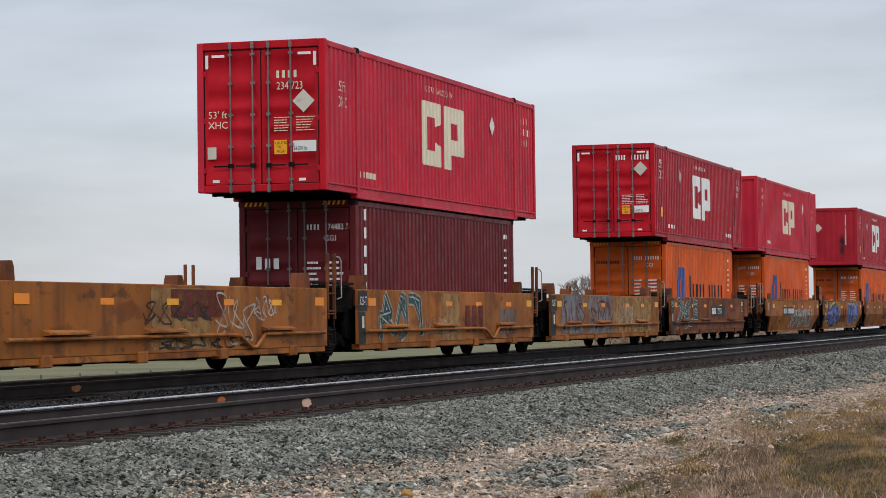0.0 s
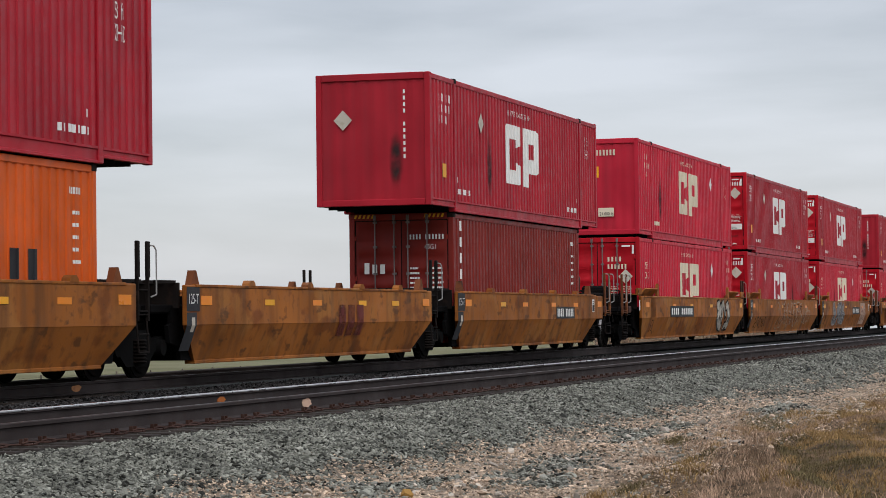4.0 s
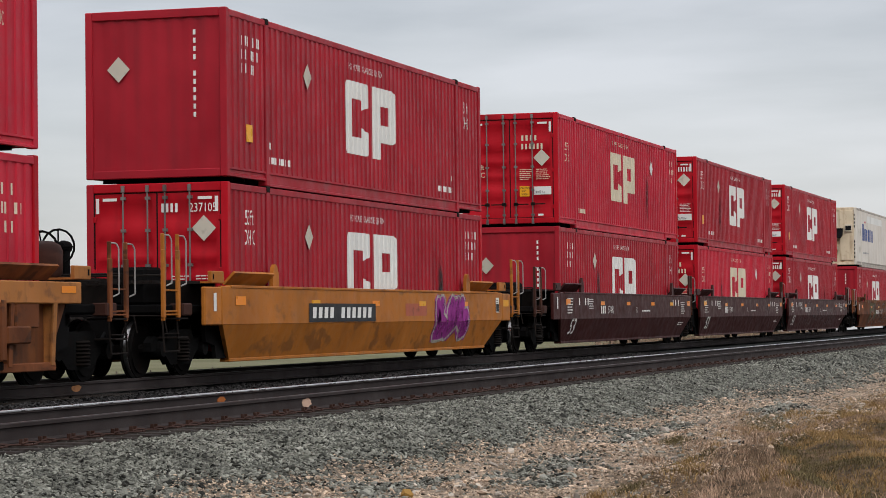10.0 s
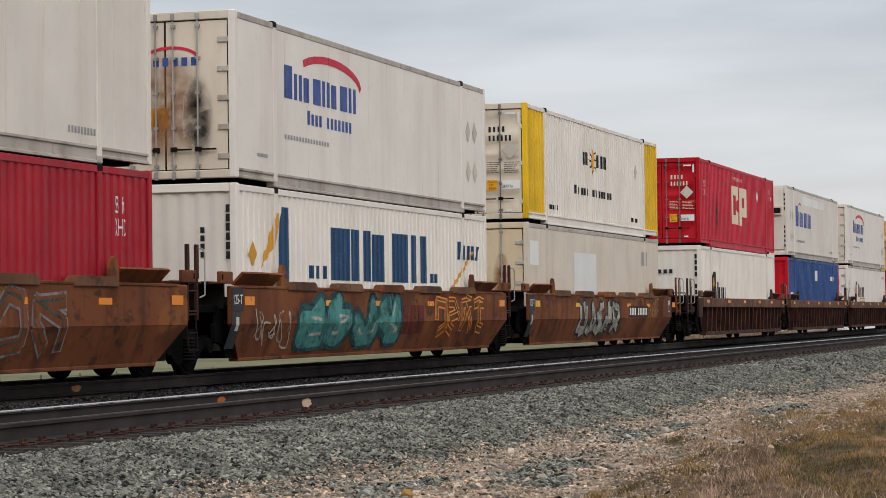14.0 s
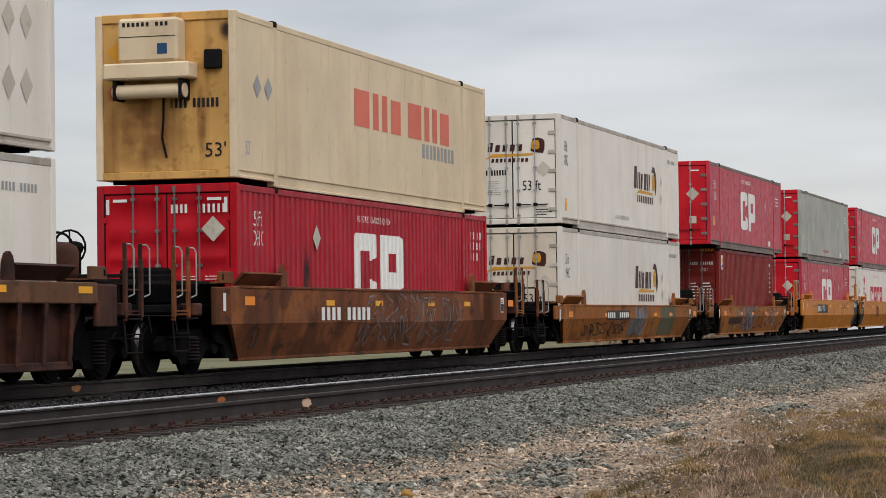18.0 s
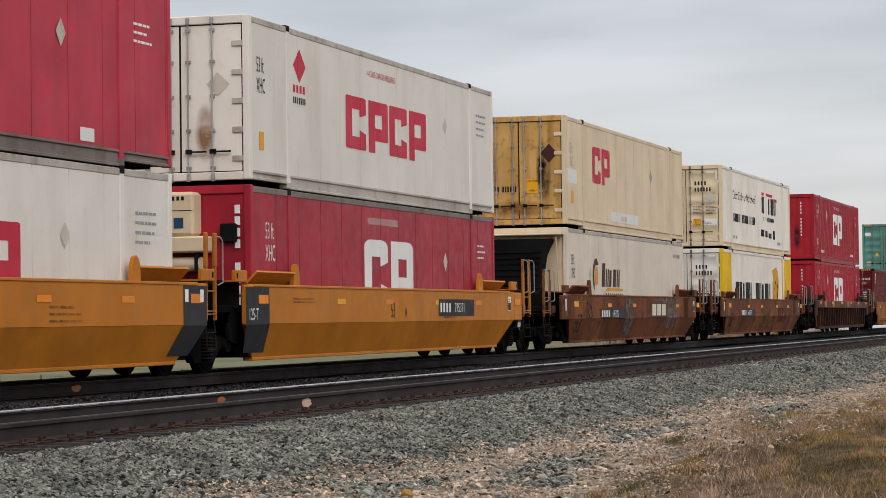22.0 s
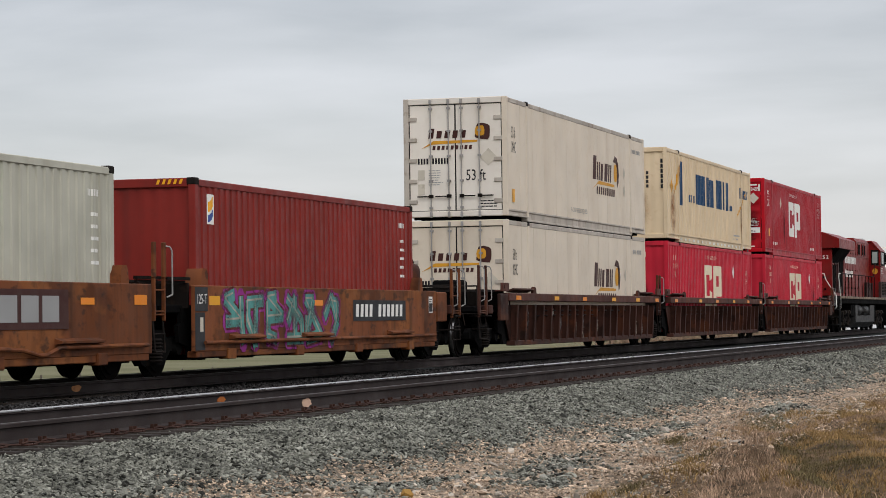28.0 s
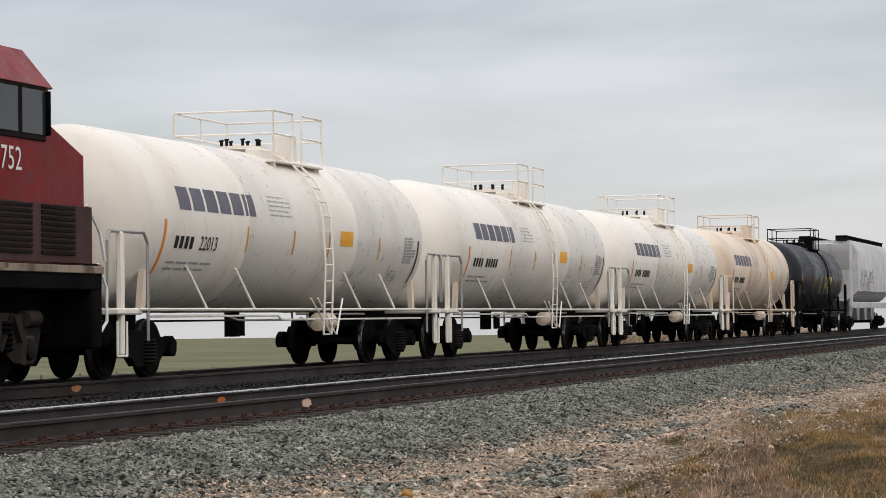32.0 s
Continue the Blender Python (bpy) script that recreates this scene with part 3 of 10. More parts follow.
def smear(parent, face, a, b, w, h, mat, name="soot_smear"):
    """A stain that thins out towards its rim."""
    if face.plate:
        face = Face(face.plate)
    g = Geo()
    n, rings = 14, ((0.0, 1.0), (0.45, 0.85), (1.0, 0.0))
    vs, ws = [], []
    for rr, d in rings:
        for i in range(n):
            an = 2 * math.pi * i / n
            vs.append(face.place(a + math.cos(an) * rr * w / 2, b + math.sin(an) * rr * h / 2, 0.009))
            ws.append(d)
    g.add(vs, [(k * n + i, k * n + (i + 1) % n, (k + 1) * n + (i + 1) % n, (k + 1) * n + i) for k in range(2) for i in range(n)])
    g.w = ws
    ob = new(name, g.mesh(name, mat, smooth=False))
    ob.parent = parent
    return ob


# ---------------------------------------------------------------- the train's way
def gone(t):
    """Metres that the train has rolled by t seconds."""
    k = (t - 16) / 16
    return 26.46 * t - 2.033 * (k * k - 1) - 0.6686 * (k ** 3 - k)


MOVERS = []


def rolls(ob, u, z=0.0):
    """Sets a thing of the train at its place along the track and remembers it for the keys."""
    ob.matrix_basis = pose(u, 0, z)
    MOVERS.append((ob, u, z))
    return ob


# ---------------------------------------------------------------- containers
H = 2.896
TALL = {}
BOX_GROUP = "containers carried by the train"


def ribs_side(pitch, crest, slope, depth, x0):
    def off(a):
        t = (a - x0) % pitch
        if t < crest:
            return 0.0
        if t < crest + slope:
            return (t - crest) / slope * depth
        if t < pitch - slope:
            return depth
        return depth * (pitch - t) / slope
    return off


def side_cuts(pitch, crest, slope, x0, x1):
    cuts, x = [], x0
    while x < x1:
        cuts += [c for c in (x, x + crest, x + crest + slope, x + pitch - slope) if x0 < c < x1]
        x += pitch
    return cuts


STYLES = {"corr": (0.27, 0.112, 0.019, 0.025), "smooth": (1.22, 1.196, 0.004, 0.012), "sheet": (0.61, 0.55, 0.02, 0.008)}


def box_shell(label, long_box, style, col, end, end_col=None, rail_col=None, category="container", strips=None, far_leaf=None):
    """A container: shell, frame, castings and its two ends. end: doors, ribbed, flat. Returns it with its near side and its end face."""
    L, W, H = (16.154, 2.591, 2.95) if long_box else (12.192, 2.438, 2.896)
    half, w = L / 2, W / 2
    end_col = end_col or col
    rail_col = rail_col or col
    ob = thing("shipping_container", label, category, BOX_GROUP)
    TALL[ob.name] = H
    pitch, crest, slope, depth = STYLES[style]
    x0, x1 = -half + 0.10, half - 0.10
    off = ribs_side(pitch, crest, slope, depth, x0)
    cuts = side_cuts(pitch, crest, slope, x0, x1)
    z0, z1 = 0.24, H - 0.13
    kk = (long_box, style)
    xs = [x0, *cuts, x1]
    for sgn in (-1, 1):
        def panel(g, s=sgn):
            rows = [[(x, s * (w - 0.012 - off(x + 1e-6)), z) for x in (xs if s < 0 else xs[::-1])] for z in (z0, z1)]
            g.sheet(rows)
        if strips and sgn < 0:
            e1, e2, m2 = strips

            def sub(g, a, b):
                sx = [a, *[c for c in cuts if a < c < b], b]
                g.sheet([[(x, -(w - 0.012 - off(x + 1e-6)), z) for x in sx] for z in (z0, z1)])
            part("side_panel", lambda g: sub(g, x0, e1), m2, ob)
            part("side_panel", lambda g: sub(g, e1, e2), col, ob)
            part("side_panel", lambda g: sub(g, e2, x1), m2, ob)
        else:
            part("side_panel", panel, col, ob, key=("side", kk, sgn))

        def rail_b(g, s=sgn):
            def channel(x0_, x1_, zb):
                pts = [(s * (w - 0.11), zb), (s * w, zb), (s * w, zb + 0.035), (s * (w - 0.028), zb + 0.05), (s * (w - 0.028), 0.2), (s * w, 0.215), (s * w, 0.25), (s * (w - 0.11), 0.25)]
                g.prism(pts if s > 0 else pts[::-1], "x", x0_, x1_)
            if long_box:
                channel(-6.0, 6.0, 0.0)
                channel(-half + 0.14, -6.19, 0.09)
                channel(6.19, half - 0.14, 0.09)
            else:
                channel(-half + 0.14, half - 0.14, 0.03)
        makes = [("bottom_rail", rail_b, rail_col, "rb")]

        def rail_t(g, s=sgn):
            y0, y1 = sorted((s * (w - 0.10), s * (w - 0.002)))
            g.cbox(-half + 0.14, half - 0.14, y0, y1, H - 0.135, H - 0.02, 0.012)
        makes.append(("top_rail", rail_t, rail_col if style != "corr" else col, "rt"))
        for e in (-1, 1):
            def post(g, s=sgn, q=e):
                a, b = sorted((q * (half - 0.15), q * half))
                y0, y1 = sorted((s * (w - 0.13), s * w))
                g.cbox(a, b, y0, y1, 0.0 if not long_box else 0.08, H, 0.015)
            makes.append(("corner_post", post, (col if style == "smooth" else end_col) if strips is None else strips[2], ("post", e)))
            if long_box:
                def lift(g, s=sgn, q=e):
                    y0, y1 = sorted((s * (w - 0.08), s * (w + 0.006)))
                    g.cbox(q * 6.096 - 0.085, q * 6.096 + 0.085, y0, y1, 0.0, H, 0.015)
                makes.append(("lifting_post", lift, col, ("lift", e)))
            for zz in (0.0, H - 0.115):
                def cast(g, s=sgn, q=e, zc=zz):
                    y0, y1 = sorted((s * (w - 0.155), s * (w + 0.009)))
                    xc = q * 6.096 if long_box else q * (half - 0.086)
                    g.cbox(xc - 0.095, xc + 0.095, y0, y1, zc - 0.004, zc + 0.122, 0.018)
                makes.append(("corner_casting", cast, grimy_iron if zz else rail_col, ("cast", e, zz)))
        if sgn < 0:
            for pname, make, pmat, pkey in makes:
                part(pname, make, pmat, ob, key=(pkey, kk, sgn))
        else:
            part("side_frame", lambda g: [make(g) for _, make, _, _ in makes], rail_col, ob, key=("far_frame", kk))
    part("roof", lambda g: [g.box(-half + 0.1, half - 0.1, -w + 0.09, w - 0.09, H - 0.09, H - 0.045)] +
         [g.box(x - 0.1, x + 0.1, -w + 0.2, w - 0.2, H - 0.045, H - 0.03) for x in np.arange(-half + 0.6, half - 0.4, 0.9)], rail_col, ob, key=("roof", kk))

    def under(g):
        low = [(-half + 0.15, 0.13)]
        for x in np.arange(-half + 0.5, half - 0.3, 0.6):
            low += [(x - 0.03, 0.13), (x - 0.03, 0.03), (x + 0.03, 0.03), (x + 0.03, 0.13)]
        g.prism(low + [(half - 0.15, 0.13), (half - 0.15, 0.2), (-half + 0.15, 0.2)], "y", -w + 0.11, w - 0.11)
    part("underframe", under, black_iron, ob, key=("under", kk))
    part("end_panel", lambda g: g.sheet([[(half - 0.03 - (0.03 if k % 4 in (2, 3) else 0.0), y, z) for k, y in enumerate(np.linspace(-w + 0.12, w - 0.12, 37))] for z in (0.1, H - 0.1)]),
         col, ob, key=("rear", kk))
    part("end_header", lambda g: g.cbox(-half, -half + 0.12, -w + 0.13, w - 0.13, H - 0.15, H, 0.012), end_col, ob, key=("hd", kk))
    part("end_sill", lambda g: g.cbox(-half, -half + 0.12, -w + 0.13, w - 0.13, 0.08 if long_box else 0.0, 0.22, 0.012), end_col, ob, key=("sl", kk))
    xe = -half + 0.035
    if end == "doors":
        for s in (-1, 1):
            y0, y1 = sorted((s * 0.012, s * (w - 0.14)))
            if style == "corr":
                def leaf(g, a=y0, b=y1):
                    prof = [(0.0, 0.23)]
                    for zc in (0.62, 1.13, 1.50, 1.87, 2.45):
                        hh = 0.14 if zc < 2.4 else 0.2
                        prof += [(0.0, zc - hh), (0.035, zc - hh + 0.05), (0.035, zc + hh - 0.05), (0.0, zc + hh)]
                    prof += [(0.0, H - 0.16)]
                    m = 0.07
                    g.sheet([[(xe + d, y, z) for d, y in ((0, b), (0, b - m), (dd, b - m - 0.04), (dd, a + m + 0.04), (0, a + m), (0, a))] for dd, z in prof])
            else:
                def leaf(g, a=y0, b=y1):
                    g.cbox(xe, xe + 0.05, a, b, 0.23, H - 0.16, 0.01)
            door = part("door", leaf, far_leaf if far_leaf and s > 0 else end_col, ob, key=("leaf", kk, s))
            for yb in (0.16, 0.61):
                def bar(g, y=s * yb):
                    g.tube((xe - 0.045, y, 0.14), (xe - 0.045, y, H - 0.06), 0.016, 8)
                    for z in (0.3, 0.95, 1.55, 2.15, 2.7):
                        g.box(xe - 0.06, xe + 0.005, y - 0.04, y + 0.04, z - 0.025, z + 0.025)
                    g.cbox(xe - 0.075, xe - 0.005, y - 0.03, y + 0.03, 0.06, 0.2, 0.008)
                    g.cbox(xe - 0.075, xe - 0.005, y - 0.03, y + 0.03, H - 0.15, H - 0.03, 0.008)
                part("locking_bar", bar, galv if style != "corr" else bar_steel, door, key=("bar", kk, s, yb))

                def hand(g, y=s * yb):
                    g.box(xe - 0.07, xe - 0.05, y - 0.34 if s < 0 else y - 0.02, y + 0.02 if s < 0 else y + 0.34, 0.56, 0.59)
                    g.box(xe - 0.07, xe, y - 0.05, y + 0.05, 0.54, 0.62)
                part("door_handle", hand, grimy_iron, door, key=("hnd", kk, s, yb))
            for z in ((0.45, 0.95, 1.45, 1.95, 2.45) if style != "corr" else (0.5, 1.45, 2.35)):
                def hinge(g, zc=z, a=s):
                    yo = a * (w - 0.2 if style != "corr" else w - 0.12)
                    q = 0.13 if style != "corr" else 0.06
                    g.cbox(xe - 0.03, xe + 0.01, yo - q, yo + q, zc - 0.05, zc + 0.05, 0.008)
                part("hinge", hinge, rail_col if style != "corr" else end_col, door, key=("hinge", kk, s, z))
        part("door_gasket", lambda g: [g.box(xe - 0.004, xe + 0.02, y - 0.012, y + 0.012, 0.23, H - 0.16) for y in (-w + 0.142, 0.0, w - 0.142)] and [g.box(xe - 0.004, xe + 0.02, -w + 0.13, w - 0.13, z - 0.01, z + 0.01) for z in (0.225, H - 0.158)], rubber, ob, key=("gask", kk))
    elif end == "ribbed":
        ys = np.linspace(w - 0.13, -w + 0.13, 33)
        part("end_panel", lambda g: g.sheet([[(xe + (0.028 if k % 4 in (2, 3) else 0.0), y, z) for k, y in enumerate(ys)] for z in (0.22, H - 0.15)]), end_col, ob, key=("rib_end", kk))
    else:
        part("end_panel", lambda g: g.cbox(xe, xe + 0.06, -w + 0.13, w - 0.13, 0.22, H - 0.15, 0.01), end_col, ob, key=("flat_end", kk))

    def on_side(a, b, lift):
        y = -(w - 0.012) + off(a) - lift
        if long_box and abs(abs(a) - 6.096) < 0.086:
            y = -(w + 0.006) - lift
        return (a, y, b)

    def on_end(a, b, lift):
        return (xe - lift, w - a, b)
    extra = [s * 6.096 + q * 0.086 for s in (-1, 1) for q in (-1, 1)] if long_box else []
    return ob, Face(on_side, cuts + extra, (), lambda a, b, lift: (a, -(w - 0.008) - lift, b)), Face(on_end)


def code_bars(ob, end_face, rng, mat, mode, W, digits="", raised=False):
    """Owner codes and small print on an end. raised: one row of codes close under the header."""
    if mode == "doors":
        up = 0.39 if raised else 0.0
        if raised:
            mark("code_lettering", bars(4, W * 0.53, W * 0.66, 2.45, 2.6, fill=0.55) + (words(digits, W * 0.725, 2.45, 0.15, 0.78) if digits else bars(6, W * 0.72, W * 0.93, 2.45, 2.6, fill=0.5)), mat, ob, end_face)
        else:
            mark("code_lettering", bars(4, W * 0.62, W * 0.80, 2.23, 2.37, fill=0.5) + (words(digits, W * 0.62, 2.01, 0.145, 0.78) if digits else bars(6, W * 0.62, W * 0.86, 2.01, 2.15, fill=0.5)), mat, ob, end_face)
        mark("small_print", lines(6, W * 0.60, W * 0.75, 1.22 - up * 0.3, 1.52 - up * 0.3, rng, 0.3) + lines(6, W * 0.77, W * 0.93, 1.22 - up * 0.3, 1.52 - up * 0.3, rng, 0.3), mat, ob, end_face, lift=0.004)
        mark("placard", [diamond(W * 0.83, 1.78 + up, 0.44, 0.44)], plac_mark, ob, end_face, "worn diamond hazard placard", lift=0.012)
        mark("caution_sticker", [rect(W * 0.60, W * 0.70, 0.78, 1.05)], yel_mark, ob, end_face, lift=0.01)
        mark("load_plate", [rect(W * 0.745, W * 0.925, 0.82, 1.03)], wt_mark, ob, end_face, lift=0.008)
        mark("caution_text", words("CAUTION", W * 0.605, 0.97, 0.05, 0.95) + words("9'6\"", W * 0.62, 0.89, 0.055, 0.9) + words("HIGH", W * 0.62, 0.81, 0.055, 0.9), black_mark, ob, end_face, lift=0.014)
        mark("load_text", words("24,000 lbs", W * 0.75, 0.85, 0.075, 0.62), black_mark, ob, end_face, lift=0.012)
        for a, b, ww, hh in ((0.30, 2.66, 0.26, 0.05), (W - 0.55, 2.66, 0.26, 0.05), (0.17, 2.45, 0.06, 0.26), (W - 0.24, 2.45, 0.06, 0.26), (0.3, 0.27, 0.14, 0.05), (W - 0.55, 0.27, 0.14, 0.05)):
            mark("reflective_tape", [rect(a, a + ww, b, b + hh)], wt_mark, ob, end_face, lift=0.006)
    elif mode == "plain":
        mark("placard", [diamond(W * 0.24, 1.95, 0.42, 0.44)], plac_mark, ob, end_face, "diamond hazard placard", lift=0.03)
        mark("code_lettering", [rect(W * 0.765, W * 0.783, 2.50 - k * 0.14, 2.585 - k * 0.14) for k in range(11) if k != 4], mat, ob, end_face, lift=0.003)
    elif mode == "old_plain":
        mark("code_lettering", bars(4, 0.8, 1.16, 2.45, 2.62, fill=0.55) + (words(digits, 1.3, 2.45, 0.17, 0.9) if digits else bars(6, 1.3, 1.92, 2.45, 2.62, fill=0.55)), mat, ob, end_face, lift=0.003)
        mark("caution_sticker", [rect(1.05, 1.38, 1.79, 2.12)], yel_mark, ob, end_face, lift=0.03)
        mark("load_plate", [rect(1.35, 1.83, 0.62, 0.88)], cream_mark, ob, end_face, lift=0.03)
        mark("load_text", words("24,000 lb", 1.39, 0.65, 0.1, 0.8), black_mark, ob, end_face, lift=0.034)


def red_box(old, mode, seed, digits="", sooty=False):
    """The long red boxes with the two-block emblem: old ones faded with a cream emblem, new ones with a white one."""
    rng = random.Random(seed)
    col = red_old if old else red_new
    end = "doors" if mode == "doors" else "ribbed"
    tone = "faded red" if old else "deep red"
    lab = f"{tone} corrugated long container, {'cream' if old else 'white'} two-block emblem, {'barred doors' if end == 'doors' else 'ribbed end'}"
    ob, side, ef = box_shell(lab, True, "corr", col, end, red_door if end == "doors" else col)
    m = cream_mark if old else wt_mark
    W = 2.591
    mark("emblem", emblem(-1.74, 1.56, 0.905, 2.31) if old else emblem(-1.72, 1.52, 0.84, 2.30, 0.06), m, ob, side, "cream emblem blocks" if old else "white emblem blocks")
    mark("headline_lettering", words("HIGH CUBE CHASSIS REQUIRED", -1.5, 2.50, 0.125, 0.84), m, ob, side)
    flip = -1 if not old else 1
    mark("placard", [diamond(flip * 3.95, 2.12, 0.46, 0.48)], plac_mark if not old else wt_mark, ob, side, "diamond hazard placard", lift=0.006)
    left, right = (-7.2, 6.75) if end == "doors" else (6.65, -7.3)
    if old:
        mark("size_text", words("53 ft", left, 2.02, 0.2, 0.66) + words("XHC", left, 1.72, 0.2, 0.7), m, ob, side)
        for q, cells in enumerate(("11.1", "111.11", "1.11")):
            mark("code_lettering", bars(len(cells), right, right + 0.15 * len(cells), 2.36 - q * 0.26, 2.52 - q * 0.26, [i for i, c in enumerate(cells) if c == "."], fill=0.4), m, ob, side)
        if rng.random() < 0.5:
            mark("code_lettering", bars(5, -6.0, -4.9, 0.42, 0.54), m, ob, side)
    else:
        mark("size_text", words("53 ft", left, 2.24, 0.26, 0.52) + words("XHC", left, 1.90, 0.26, 0.56), m, ob, side)
        for q, cells in enumerate(("111.111", "11.111", "11.11")):
            mark("code_lettering", bars(len(cells), right, right + 0.14 * len(cells), 2.38 - q * 0.24, 2.55 - q * 0.24, [i for i, c in enumerate(cells) if c == "."], fill=0.42), m, ob, side)
        mark("caution_sticker", [rect(-7.15, -6.85, 0.72, 1.02)], yel_mark, ob, side, lift=0.004)
        mark("code_lettering", bars(7, -6.0, -4.85, 0.40, 0.52) + bars(7, 4.65, 5.8, 0.40, 0.52) + [rect(-5.95, -5.85, 0.66, 0.78), rect(5.6, 5.7, 0.66, 0.78)], m, ob, side)
    if mode == "doors":
        code_bars(ob, ef, rng, m, "doors", W, digits, not old)
        if sooty:
            smear(ob, ef, W * 0.79, 1.25, 0.62, 1.9, soot_stain)
            smear(ob, ef, W * 0.76, 1.4, 0.4, 1.4, soot_stain)
        if old:
            mark("size_text", words("53' ft", 0.22, 1.5, 0.13) + words("XHC", 0.22, 1.3, 0.13), m, ob, ef, lift=0.008)
            mark("plate", [rect(0.2, 0.38, 0.72, 0.95)], plac_mark, ob, ef, lift=0.006)
    else:
        code_bars(ob, ef, rng, m, "old_plain" if old and (digits or rng.random() > 0.4) else "plain", W, digits)
        if rng.random() < 0.6:
            smear(ob, ef, W * 0.70, 1.05, 0.35, 1.3, soot_stain)
    if rng.random() < 0.5:
        smear(ob, side, rng.uniform(2.6, 7) * rng.choice((-1, 1)), 1.2, 0.5, 1.6, soot_stain, "grime_smear")
    return ob


def iso_box(label, col, seed, end="doors", deco=None):
    """A 40-foot corrugated box."""
    rng = random.Random(seed)
    ob, side, ef = box_shell(label, False, "corr", col, end)
    W = 2.438
    m = wt_mark
    if end == "doors":
        mark("code_lettering", bars(4, W * 0.58, W * 0.70, 2.31, 2.42, fill=0.5) + (words("574482 3", W * 0.73, 2.31, 0.115, 0.8) if deco == "column" and seed == 2 else bars(6, W * 0.73, W * 0.92, 2.31, 2.42, fill=0.5)), m, ob, ef)
        mark("code_lettering", words("45G1", W * 0.72, 2.09, 0.11, 0.8), m, ob, ef)
        mark("small_print", lines(6, W * 0.58, W * 0.70, 1.1, 1.75, rng, 0.4) + lines(6, W * 0.76, W * 0.90, 1.1, 1.75, rng, 0.4), m, ob, ef, lift=0.002)
        mark("maker_plate", [rect(W * 0.10, W * 0.20, 0.45, 0.7)], plac_mark, ob, ef, lift=0.004)
        mark("warning_sign", [[(W * 0.30, 1.0), (W * 0.40, 1.0), (W * 0.35, 1.24)]], yel_mark, ob, ef, lift=0.004)
    else:
        mark("code_lettering", [rect(W * 0.30, W * 0.34, 2.5 - k * 0.14, 2.6 - k * 0.14) for k in range(11) if k != 4], m, ob, ef, lift=0.003)
    mark("striped_tape", [q for k in range(5) for q in ([(W * 0.05 + k * 0.1, H - 0.10), (W * 0.05 + 0.05 + k * 0.1, H - 0.10), (W * 0.05 + 0.08 + k * 0.1, H - 0.02), (W * 0.05 + 0.03 + k * 0.1, H - 0.02)],
                              [(W * 0.72 + k * 0.1, H - 0.10), (W * 0.72 + 0.05 + k * 0.1, H - 0.10), (W * 0.72 + 0.08 + k * 0.1, H - 0.02), (W * 0.72 + 0.03 + k * 0.1, H - 0.02)])],
         yel_mark, ob, ef, lift=0.04)
    mark("code_lettering", bars(8, 5.15, 5.6, 2.42, 2.52), m, ob, side)
    mark("small_print", lines(5, 5.3, 5.6, 1.4, 2.3, rng, 0.3), m, ob, side)
    mark("caution_sticker", [rect(5.4, 5.52, 0.55, 0.85)], yel_mark, ob, side, lift=0.003)
    if deco == "column":
        mark("emblem_lettering", [rect(-5.5, -5.42, 2.5 - k * 0.36, 2.72 - k * 0.36) for k in range(5)], m, ob, side)
        mark("emblem_lettering", bars(3, 0.35, 0.9, 1.55, 1.8, low=0.85), m, ob, ef, lift=0.004)
    if deco == "ship":
        mark("emblem", [[(-4.3, 1.1), (-3.7, 1.1), (-3.5, 2.1), (-4.0, 2.1)], [(-3.6, 1.1), (-3.0, 1.1), (-2.9, 2.1), (-3.4, 2.1)], [(-4.45, 0.75), (-2.9, 0.75), (-2.9, 1.0), (-4.45, 1.0)]], blue_mark, ob, side, "blue emblem")
        mark("name_lettering", bars(11, -2.05, 4.35, 1.15, 1.85, gaps=(5,), low=0.62, fill=0.5), black_mark, ob, side, "dark blue-black name bars")
        mark("name_lettering", bars(10, 0.2, 0.95, 2.2, 2.3), black_mark, ob, ef, lift=0.004)
    if deco == "two_words":
        mark("name_lettering", bars(5, -3.0, -0.62, 1.06, 1.86) + bars(8, -0.1, 3.45, 1.06, 1.86), wt_mark, ob, side, "white name bars")
        mark("repair_patch", [rect(-5.8, -4.4, 1.0, 1.75)], paint("repair_patch_green", (0.16, 0.38, 0.34), 0.6), ob, side)
        mark("emblem", [rect(0.18, 0.5, 2.2, 2.4)], wt_mark, ob, ef, lift=0.003)
    if deco == "arch":
        for k in range(5):
            a0, a1 = math.pi * k / 5, math.pi * (k + 0.8) / 5
            mark("emblem", [[(0.4 + 0.9 * math.cos(a), 2.05 + 0.42 * math.sin(a)) for a in (a0, a1)] + [(0.4 + 0.45 * math.cos(a), 2.05 + 0.2 * math.sin(a)) for a in (a1, a0)]], wt_mark, ob, side)
        mark("name_lettering", bars(5, -0.68, 1.49, 1.55, 1.9) + bars(5, -0.68, 1.49, 1.15, 1.42), wt_mark, ob, side, "white name bars")
        mark("code_lettering", [rect(-5.55, -5.4, 2.1 - k * 0.17, 2.22 - k * 0.17) for k in range(9)], wt_mark, ob, side)
    if deco == "arc":
        pts = [(-5.1 + 0.45 * math.cos(a), 2.2 + 0.25 * math.sin(a)) for a in np.linspace(0.6, 2.6, 8)]
        pt2 = [(-5.1 + 0.45 * math.cos(a), 2.05 + 0.25 * math.sin(a)) for a in np.linspace(3.4, 5.2, 8)]
        mark("emblem", stroke(pts, 0.045) + stroke(pt2, 0.045), paint("lime_marking", (0.2, 0.5, 0.06), 0.5), ob, side)
        mark("emblem", bars(3, -5.3, -4.7, 2.02, 2.22), wt_mark, ob, side)
